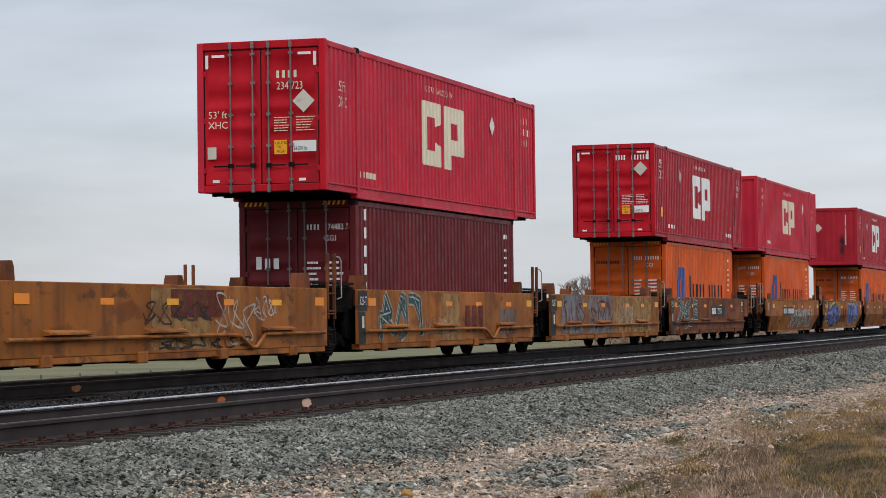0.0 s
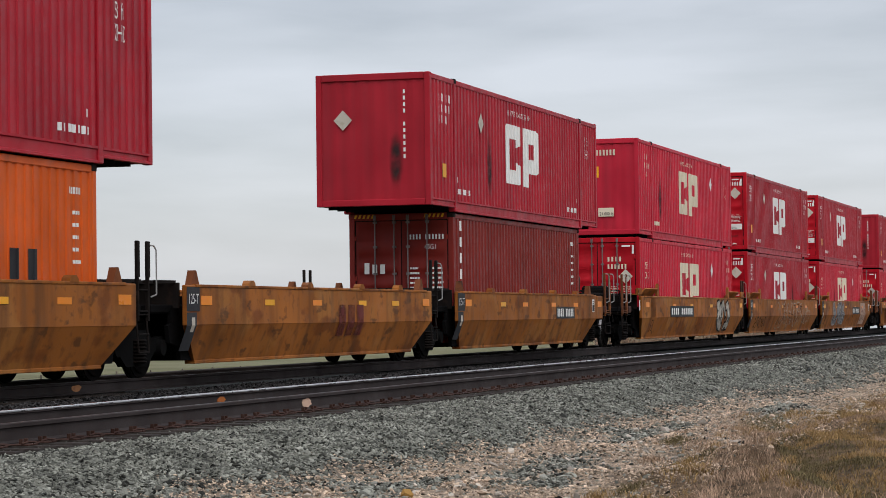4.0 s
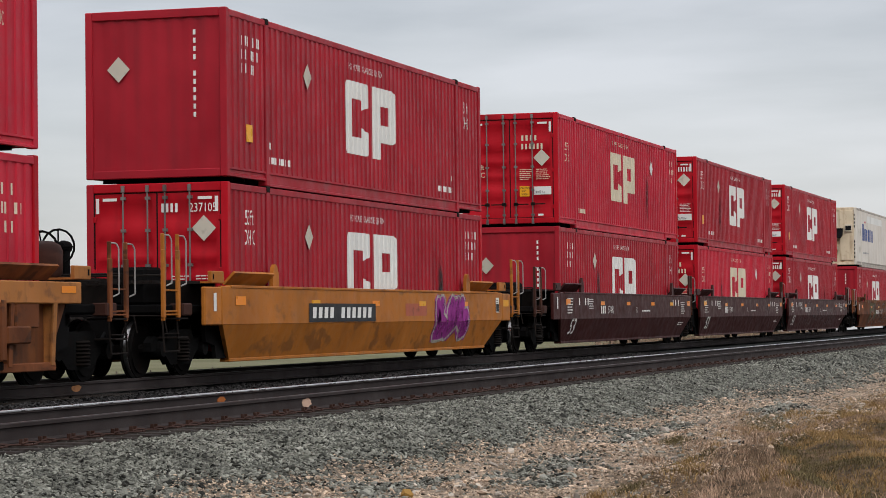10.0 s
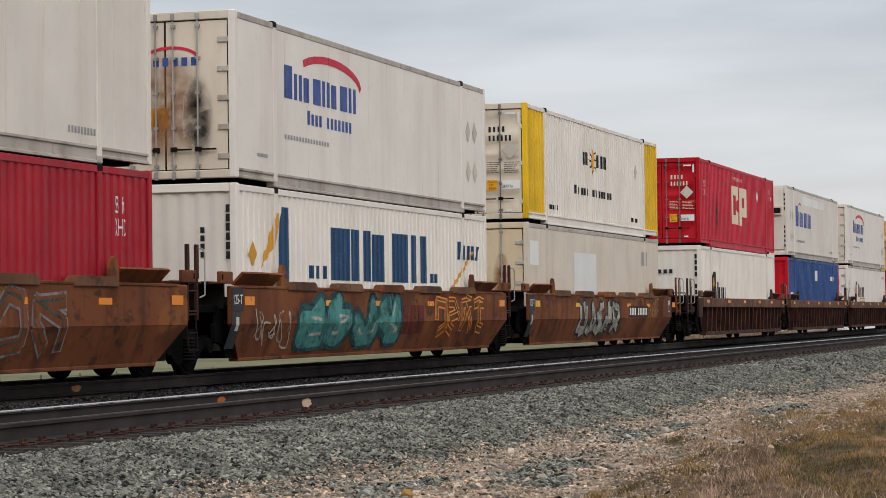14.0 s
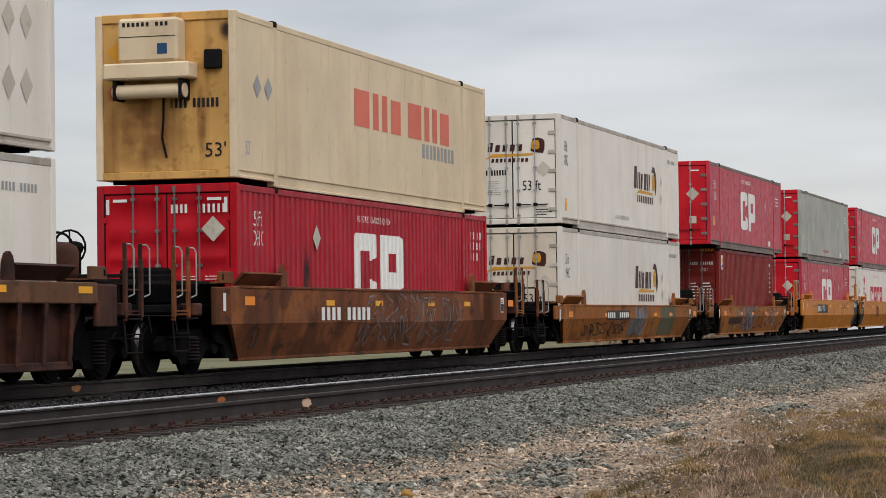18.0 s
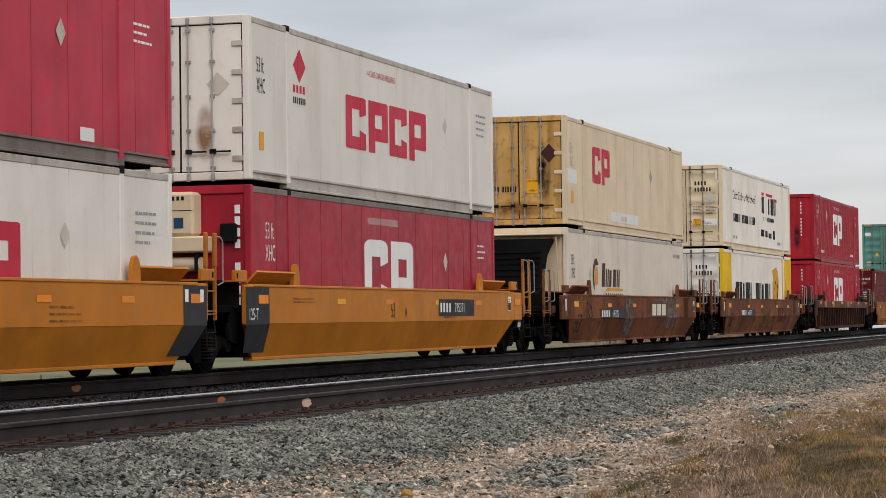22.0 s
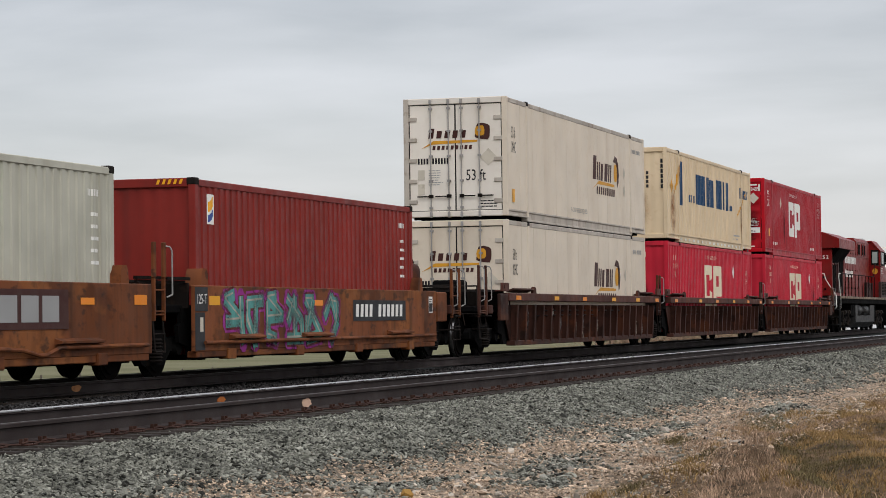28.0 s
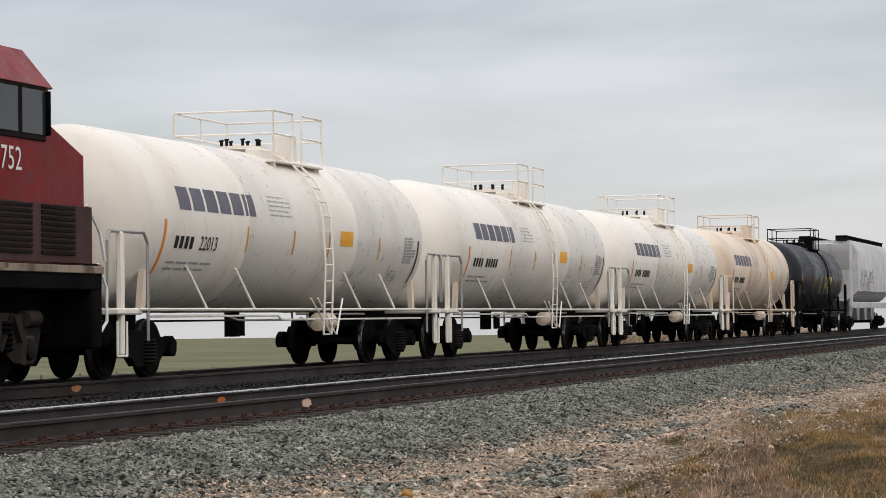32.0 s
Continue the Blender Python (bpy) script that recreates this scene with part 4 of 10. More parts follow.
    if deco == "chip":
        mark("emblem", [rect(-4.75, -4.1, 1.95, 2.42), rect(-4.0, -3.3, 1.95, 2.3)], red_mark, ob, side, "red emblem blocks")
    if deco == "flag":
        mark("emblem", [rect(-5.5, -5.2, 2.15, 2.65)], wt_mark, ob, side)
        mark("emblem", [[(-5.47, 2.35), (-5.23, 2.45), (-5.23, 2.62), (-5.47, 2.52)]], yel_mark, ob, side, lift=0.004)
        mark("emblem", [[(-5.47, 2.18), (-5.23, 2.28), (-5.23, 2.4), (-5.47, 2.3)]], blue_mark, ob, side, lift=0.004)
    return ob


def sheath(ob, mode, col):
    """What hangs on the machine end of a cooled box."""
    xe = -8.077 + 0.035
    if mode == "tank":
        part("fuel_tank", lambda g: g.prism([(-0.5, 1.42), (0.72, 1.42), (0.82, 1.5), (0.86, 1.64), (0.92, 1.84), (-0.62, 1.84), (-0.6, 1.55)], "x", xe - 0.45, xe - 0.02) and g.cbox(xe - 0.48, xe - 0.01, -0.64, 0.98, 1.84, 1.9, 0.015), rubber, ob, "black fuel tank")
        part("control_box", lambda g: g.cbox(xe - 0.16, xe, -1.08, -0.72, 1.72, 2.1, 0.02), white_old, ob)
        part("control_panel", lambda g: g.cbox(xe - 0.175, xe - 0.165, -1.04, -0.76, 1.8, 2.02, 0.003), rubber, ob)
        part("hatch", lambda g: g.cbox(xe - 0.03, xe, -0.35, 0.95, 2.0, 2.72, 0.02), col, ob)
    if mode == "unit":
        part("cooling_unit", lambda g: g.cbox(xe - 0.42, xe, -0.385, 0.71, 2.07, 2.83, 0.05), cream_box, ob, "white cooling unit housing")
        part("housing_seam", lambda g: g.box(xe - 0.425, xe - 0.415, -0.36, 0.68, 2.5, 2.512), rubber, ob)
        uf = Face(lambda a, b, l: (xe - 0.421 - l, 1.295 - a, b))
        mark("name_lettering", bars(10, 0.68, 1.55, 2.68, 2.75, gaps=(6,), fill=0.6), black_mark, ob, uf, "black name bars")
        mark("plate", [rect(1.32, 1.5, 2.2, 2.38)], navy_mark, ob, uf)
        part("fuel_tank", lambda g: g.tube((xe - 0.26, -0.47, 1.58), (xe - 0.26, 0.84, 1.58), 0.125, 16), cream_box, ob, "cream fuel tank")
        for yy in (-0.42, 0.79):
            part("tank_strap", lambda g: g.cbox(xe - 0.4, xe, yy - 0.03, yy + 0.03, 1.43, 2.05, 0.01), rubber, ob)
        smear(ob, Face(lambda a, b, l: (xe - l, 1.295 - a, b)), 0.33, 1.58, 0.3, 0.32, stain("red_overspray", (0.5, 0.015, 0.02), 0.95), "red_daub")
        part("unit_tray", lambda g: g.cbox(xe - 0.46, xe, -0.6, 0.97, 1.78, 2.06, 0.03), cream_box, ob)
        part("control_box", lambda g: g.cbox(xe - 0.12, xe, -1.05, -0.75, 1.95, 2.28, 0.02), rubber, ob)
        part("hose", lambda g: g.path([(xe - 0.03, 0.03, 1.5), (xe - 0.04, 0.03, 1.1), (xe - 0.04, 0.06, 0.8), (xe - 0.03, -0.02, 0.45)], 0.02), rubber, ob)
    if mode == "grille":
        part("cooling_unit", lambda g: g.prism([(-0.55, 0.95), (0.55, 0.95), (0.75, 2.2), (0.95, 2.65), (-0.95, 2.65), (-0.75, 2.2)], "x", xe - 0.35, xe - 0.02), rubber, ob, "black louvred cooling unit")
        for k in range(9):
            part("louvre", lambda g: g.cbox(xe - 0.385, xe - 0.34, -0.5 - 0.02 * k, 0.5 + 0.02 * k, 1.08 + k * 0.15, 1.13 + k * 0.15, 0.006), deck_black, ob)
        for s in (-1, 1):
            part("bracket", lambda g: g.path([(xe - 0.3, s * 1.2, 2.78), (xe - 0.3, s * 1.05, 2.7), (xe - 0.02, s * 1.1, 0.4)], 0.022), cream_box, ob)
        part("canopy", lambda g: g.cbox(xe - 0.42, xe + 0.02, -1.2, 1.2, 2.74, 2.79, 0.015), white_old, ob)


def smooth_box(label, col, end, seed, deco, end_col=None, unit=None, rail=None):
    """A smooth-sided long box with panel joints and a grey sill."""
    rng = random.Random(seed)
    W = 2.591
    ob, side, ef = box_shell(label, True, "smooth", col, end, end_col, rail or (grey_rail if deco.startswith("red_") and deco not in ("red_pair", "red_pair_low") else pale_rail if col in (white_box, white_old) else col), far_leaf=grey_box if col is grey_box else None)
    if unit:
        sheath(ob, unit, col)
    dark = black_mark if deco not in ("red_emblem", "red_plain") else wt_mark
    if deco in ("brown_gold", "brown_gold_low"):
        mark("size_text", words("53 ft", -7.62, 1.98, 0.27, 0.5) + words("XHC", -7.62, 1.62, 0.27, 0.52), black_mark, ob, side)
        mark("caution_sticker", [rect(-7.6, -7.36, 0.42, 0.74)], yel_mark, ob, side)
        o = 0.0 if deco == "brown_gold" else -5.15
        hx, hs = (4.1, 1) if deco == "brown_gold" else (-4.7, -1)
        mark("name_lettering", bars(5, 1.15 + o, 3.55 + o, 1.42, 2.08, low=0.76, fill=0.8, slant=0.18), brown_mark, ob, side, "dark brown name bars")
        horn = [(-0.34, 2.02), (-0.12, 2.2), (0.16, 2.16), (0.34, 1.98), (0.42, 1.7), (0.36, 1.46), (0.2, 1.3), (0.16, 1.42), (0.26, 1.62), (0.2, 1.86), (0.02, 2.0)]
        mark("emblem", [[(hx + hs * horn[i][0], horn[i][1]), (hx + hs * horn[i + 1][0], horn[i + 1][1]), (hx + hs * horn[j - 1][0], horn[j - 1][1]), (hx + hs * horn[j][0], horn[j][1])] for i, j in ((0, 10), (1, 9), (2, 8), (3, 8), (4, 7))], brown_mark, ob, side)
        rb = blob(hx - hs * 0.05, 1.72, 0.2, 0.27, random.Random(4), 12, 0.1)
        mark("emblem", [[(hx - hs * 0.05, 1.72), rb[k], rb[(k + 1) % 12]] for k in range(12)], gold_mark, ob, side, lift=0.003)
        mark("emblem_sweep", [[(1.05 + o, 1.12), (1.9 + o, 1.40), (3.9 + o, 1.38), (3.9 + o, 1.31), (1.7 + o, 1.30)]], gold_mark, ob, side)
        mark("name_lettering", bars(9, 1.6 + o, 4.0 + o, 1.03, 1.24, slant=0.18), brown_mark, ob, side)
        mark("placard", [diamond(5.2, 1.78, 0.3, 0.36), diamond(5.2, 1.25, 0.3, 0.36)] if deco == "brown_gold" else [diamond(-5.4, 1.75, 0.3, 0.42)], plac_mark, ob, side, "diamond hazard placard")
        mark("chassis_text", words("H-CUBE CHASSIS REQUIRED", -1.45, 0.42, 0.12, 0.86), grey_mark, ob, side)
        mark("code_lettering", bars(10, 6.35, 7.5, 2.42, 2.54, gaps=(4,)), grey_mark, ob, side)
        if end == "doors":
            mark("name_lettering", bars(5, 0.62, 1.62, 1.98, 2.22, low=0.75, slant=0.15), brown_mark, ob, ef, lift=0.004)
            rb = blob(1.98, 2.12, 0.2, 0.2, random.Random(3), 12, 0.12)
            mark("emblem", [[(1.98, 2.12), rb[k], rb[(k + 1) % 12]] for k in range(12)], brown_mark, ob, ef, lift=0.004)
            rb = blob(1.92, 2.14, 0.12, 0.13, random.Random(4), 12, 0.1)
            mark("emblem", [[(1.92, 2.14), rb[k], rb[(k + 1) % 12]] for k in range(12)], gold_mark, ob, ef, lift=0.007)
            mark("emblem_sweep", [[(0.42, 1.72), (0.75, 1.92), (1.85, 1.92), (1.85, 1.87), (0.7, 1.83)]], gold_mark, ob, ef, lift=0.004)
            mark("name_lettering", bars(9, 0.72, 1.75, 1.70, 1.80, slant=0.15), brown_mark, ob, ef, lift=0.004)
            mark("code_lettering", bars(11, 0.35, 1.15, 1.36, 1.50, gaps=(4,)), black_mark, ob, ef, lift=0.002)
            mark("size_text", words("53 ft", 1.55, 0.95, 0.26, 0.72), black_mark, ob, ef, lift=0.004)
            mark("small_print", lines(7, 0.62, 1.0, 0.85, 1.25, rng, 0.35), grey_mark, ob, ef)
            mark("plate", [rect(0.35, 0.52, 0.98, 1.22)], plac_mark, ob, ef, lift=0.003)
            mark("plate", [rect(0.35, 0.52, 0.62, 0.88)], plac_mark, ob, ef, lift=0.003)
            mark("placard", [diamond(2.12, 1.5, 0.42, 0.42)], plac_mark, ob, ef, "diamond hazard placard", lift=0.006)
            mark("small_print", lines(3, 1.9, 2.35, 0.3, 0.5, rng, 0.4), black_mark, ob, ef)
    if deco == "blue_short":
        mark("name_lettering", bars(6, -5.6, -0.8, 1.34, 2.2, low=0.74, fill=0.84), blue_mark, ob, side, "blue name bars")
        mark("emblem_sweep", stroke([(-4.4 + 0.5 * math.cos(a), 2.05 + 0.28 * math.sin(a)) for a in np.linspace(0.4, 2.4, 7)], 0.07), red_mark, ob, side)
        mark("small_print", bars(16, -5.45, -3.0, 0.68, 0.77), grey_mark, ob, side)
        for k in range(4):
            mark("blank_patch", [rect(-3.6 + k * 1.72, -1.95 + k * 1.72, 2.32, 2.66)], wt_mark, ob, side)
        mark("placard", [diamond(a, b, 0.42, 0.46) for a in (-7.05, -6.45) for b in (1.75, 0.86)], plac_mark, ob, side, "diamond hazard placard")
        mark("small_print", bars(9, 5.0, 6.0, 0.4, 0.5), grey_mark, ob, side)
        mark("placard", [diamond(a, 0.92, 0.4, 0.4) for a in (0.45, 0.95, 1.5, 2.05)], plac_mark, ob, ef, "diamond hazard placard in a row of four", lift=0.008)
        mark("size_text", words("53'", 0.32, 0.38, 0.2), black_mark, ob, ef, lift=0.004)
        mark("code_lettering", bars(4, 0.2, 0.46, 2.5, 2.62) + bars(4, 0.2, 0.46, 2.32, 2.44), black_mark, ob, ef, lift=0.004)
        mark("code_lettering", [rect(2.46, 2.51, 2.5 - k * 0.19, 2.62 - k * 0.19) for k in range(12) if k not in (4, 5, 6)] + sum([words(c, 0.03, 2.62 - k * 0.165, 0.12, 0.62) for k, c in enumerate("CAUTION96HIGH")], []), black_mark, ob, ef, lift=0.04)
        for a, b, ww, hh in ((0.5, 1.3, 0.4, 1.6), (1.2, 1.25, 1.9, 0.5), (0.95, 0.5, 0.5, 0.7), (2.1, 1.9, 0.5, 1.1), (1.9, 0.5, 0.35, 0.8), (1.55, 0.8, 0.3, 1.0), (2.2, 0.6, 0.25, 0.9)):
            smear(ob, ef, a, b, ww, hh, rust_stain, "rust_stain")
        part("corner_panel", lambda g: g.cbox(-8.077 - 0.02, -8.04, -1.16, -0.45, 0.3, 2.8, 0.02), end_col or col, ob)
    if deco == "blue_arc":
        mark("name_lettering", bars(8, -5.6, -1.4, 1.64, 2.24, low=0.8, fill=0.82), blue_mark, ob, side, "blue name bars")
        mark("emblem_arc", stroke([(-3.05 + 1.85 * math.cos(a), 2.1 + 0.42 * math.sin(a)) for a in np.linspace(0.1, 2.5, 12)], 0.14), red_mark, ob, side, "red arc")
        mark("name_lettering", bars(12, -4.35, -1.7, 1.24, 1.5, gaps=(4,), low=0.8), blue_mark, ob, side)
        mark("small_print", bars(16, -5.6, -3.1, 0.9, 0.98), grey_mark, ob, side)
        mark("placard", [diamond(a, b, 0.4, 0.5) for a in (6.6, 7.15) for b in (1.85, 0.95)], plac_mark, ob, side, "diamond hazard placard")
        mark("small_print", [rect(-7.0, -6.5, 0.5, 0.56)], grey_mark, ob, side)
        if end == "doors":
            mark("name_lettering", bars(8, 0.55, 1.95, 2.02, 2.2, low=0.8), blue_mark, ob, ef, lift=0.004)
            mark("emblem_arc", stroke([(1.4 + 0.5 * math.cos(a), 2.14 + 0.2 * math.sin(a)) for a in np.linspace(0.2, 2.6, 8)], 0.05), red_mark, ob, ef, lift=0.006)
            mark("caution_sticker", [rect(0.9, 1.35, 0.95, 1.3)], yel_mark, ob, ef, lift=0.003)
            smear(ob, ef, 1.9, 1.1, 0.6, 1.6, soot_stain)
            smear(ob, ef, 1.2, 1.3, 2.0, 2.2, rust_stain, "rust_stain")
    if deco == "salmon":
        mark("name_lettering", bars(6, -1.6, 5.55, 1.42, 2.15, fill=0.8), salmon_mark, ob, side, "faded salmon name bars")
        mark("name_lettering", bars(9, 3.0, 5.5, 1.05, 1.35, fill=0.6), grey_mark, ob, side)
        mark("placard", [diamond(-7.0, 1.72, 0.4, 0.42), diamond(-6.45, 1.72, 0.4, 0.42)], grey_mark, ob, side, "diamond hazard placard")
        mark("size_text", words("53'", -7.6, 0.5, 0.24, 0.6), grey_mark, ob, side)
        mark("size_text", words("53'", 2.0, 0.45, 0.24), black_mark, ob, ef, lift=0.004)
        mark("code_lettering", bars(11, 1.38, 2.3, 1.3, 1.46, gaps=(4,)), black_mark, ob, ef, lift=0.004)
        mark("placard", [diamond(0.42, 2.3, 0.42, 0.42), diamond(0.42, 1.85, 0.42, 0.42)], gold_mark, ob, ef, "brown diamond placard", lift=0.006)
        smear(ob, ef, 0.9, 0.9, 1.7, 1.5, rust_stain, "rust_stain")
        smear(ob, ef, 2.42, 2.6, 0.3, 0.4, soot_stain)
        smear(ob, ef, 1.95, 1.1, 0.22, 1.3, rust_stain, "rust_stain")
    if deco in ("red_pair", "red_pair_low"):
        mark("name_lettering", emblem(-2.8, -0.1, 0.95, 2.0) + emblem(0.0, 2.6, 0.95, 2.0), red_mark, ob, side, "red emblem blocks")
        mark("emblem", [diamond(-5.45, 2.28, 0.68, 0.62)], red_mark, ob, side, "red diamond emblem")
        mark("name_lettering", bars(4, -5.8, -5.1, 1.78, 1.92), red_mark, ob, side)
        mark("small_print", bars(7, -5.8, -5.1, 1.58, 1.70, fill=0.6), black_mark, ob, side)
        mark("chassis_text", words("H-CUBE CHASSIS REQUIRED", -1.45, 2.46, 0.12, 0.86), red_mark, ob, side)
        mark("size_text", words("53 ft", -7.7, 1.98, 0.27, 0.5) + words("XHC", -7.7, 1.62, 0.27, 0.52), black_mark, ob, side)
        mark("caution_sticker", [rect(-7.6, -7.36, 0.62, 0.94)], yel_mark, ob, side)
        mark("placard", [diamond(4.05, 1.85, 0.34, 0.4)], plac_mark, ob, side, "diamond hazard placard")
        mark("small_print", lines(4, 6.6, 7.5, 1.8, 2.4, rng, 0.3), grey_mark, ob, side)
        mark("caution_sticker", [rect(0.55, 0.95, 0.85, 1.15)], yel_mark, ob, ef, lift=0.003)
        mark("placard", [diamond(2.0, 1.75, 0.42, 0.42)], plac_mark, ob, ef, "diamond hazard placard", lift=0.006)
        smear(ob, ef, 1.75, 0.9, 0.4, 1.1, rust_stain, "rust_stain")
    if deco in ("red_emblem", "red_plain"):
        if deco == "red_emblem":
            mark("emblem", emblem(-1.74, 1.55, 0.76, 2.19, 0.1), wt_mark, ob, side, "white emblem blocks")
            mark("chassis_text", words("H-CUBE CHASSIS REQUIRED", -1.5, 2.48, 0.13, 0.86), wt_mark, ob, side)
        else:
            mark("chassis_text", words("H-CUBE CHASSIS REQUIRED", -1.2, 0.42, 0.13, 0.86), red_mark, ob, side)
            mark("placard", [diamond(-3.9, 1.85, 0.34, 0.42), diamond(2.6, 1.8, 0.34, 0.46)], grey_mark, ob, side, "diamond hazard placard")
        mark("size_text", words("53 ft", -7.34, 2.03, 0.29, 0.55) + words("XHC", -7.34, 1.64, 0.29, 0.56), wt_mark if deco == "red_emblem" else grey_mark, ob, side)
        mark("caution_sticker", [rect(-7.5, -7.22, 0.75, 1.05)], yel_mark, ob, side)
        mark("placard", [diamond(3.95, 1.82, 0.34, 0.42)], plac_mark, ob, side, "diamond hazard placard", lift=0.003)
        mark("small_print", lines(3, 6.6, 7.4, 1.95, 2.35, rng, 0.3), wt_mark, ob, side)
        mark("plate", [rect(4.6, 5.1, 0.3, 0.5)], wt_mark, ob, side)
        if end == "doors":
            mark("placard", [diamond(1.98, 1.82, 0.46, 0.46)], plac_mark, ob, ef, "diamond hazard placard", lift=0.01)
            mark("caution_sticker", [rect(0.8, 1.25, 0.72, 1.02)], yel_mark, ob, ef, lift=0.003)
            mark("plate", [rect(1.85, 2.1, 0.8, 1.05)], plac_mark, ob, ef, lift=0.003)
            mark("small_print", lines(2, 0.75, 1.25, 0.3, 0.5, rng, 0.5), wt_mark, ob, ef, lift=0.003)
            mark("reflective_tape", [rect(0.3, 0.6, 2.6, 2.65), rect(1.9, 2.2, 2.6, 2.65)], wt_mark, ob, ef, lift=0.003)
        else:
            mark("code_lettering", [rect(2.3, 2.4, 2.45 - k * 0.2, 2.6 - k * 0.2) for k in range(10) if k != 4], wt_mark, ob, ef, lift=0.04)
            sheath(ob, "unit", col)
    if deco == "cream_emblem":
        mark("emblem", emblem(-4.96, -2.75, 1.3, 2.32, 0.07), red_mark, ob, side, "red emblem blocks")
        mark("size_text", words("53 ft", -7.66, 1.98, 0.27, 0.5) + words("XHC", -7.66, 1.62, 0.27, 0.52), grey_mark, ob, side)
        mark("repair_patch", [rect(-7.95, -6.85, 1.18, 1.55)], wt_mark, ob, side)
        mark("caution_sticker", [rect(-7.55, -7.25, 0.65, 0.98)], yel_mark, ob, side)
        mark("repair_patch", [rect(-2.64, 1.07, 0.32, 0.6)], wt_mark, ob, side)
        mark("chassis_text", words("CUBE CHAS", -1.4, 0.38, 0.13, 0.86), salmon_mark, ob, side, lift=0.004)
        mark("placard", [diamond(3.0, 1.85, 0.42, 0.46)], grey_mark, ob, side, "diamond hazard placard")
        mark("code_lettering", bars(11, 0.5, 1.25, 0.95, 1.1, gaps=(4,)), black_mark, ob, ef, lift=0.002)
        mark("caution_sticker", [rect(1.5, 1.82, 0.9, 1.28)], yel_mark, ob, ef, lift=0.003)
        mark("caution_text", words("CAUTION", 1.52, 1.2, 0.05, 0.9) + words("HIGH", 1.58, 0.95, 0.06, 0.9), black_mark, ob, ef, lift=0.006)
        mark("placard", [diamond(2.12, 1.95, 0.46, 0.5)], brown_mark, ob, ef, "soot-black diamond placard", lift=0.01)
        smear(ob, ef, 1.98, 1.35, 0.42, 1.5, soot_stain)
        smear(ob, ef, 0.5, 1.4, 0.45, 1.9, rust_stain, "rust_stain")
        smear(ob, ef, 0.42, 1.75, 0.28, 1.4, burnt_stain, "burnt_rust_streak")
        smear(ob, ef, 1.92, 1.6, 0.34, 1.7, burnt_stain, "burnt_rust_streak")
        smear(ob, ef, 1.2, 0.5, 1.9, 0.5, rust_stain, "rust_stain")
    if deco == "blank":
        mark("code_lettering", bars(9, 0.1, 1.1, 2.3, 2.46), black_mark, ob, ef, lift=0.003)
        mark("repair_patch", [rect(-7.9, -7.0, 1.9, 2.5), rect(-3.2, -0.5, 0.6, 2.3)], wt_mark, ob, side)
        mark("plate", [rect(5.6, 6.4, 2.1, 2.5)], grey_mark, ob, side)
        smear(ob, ef, 1.9, 1.4, 0.5, 1.8, rust_stain, "rust_stain")
    return ob


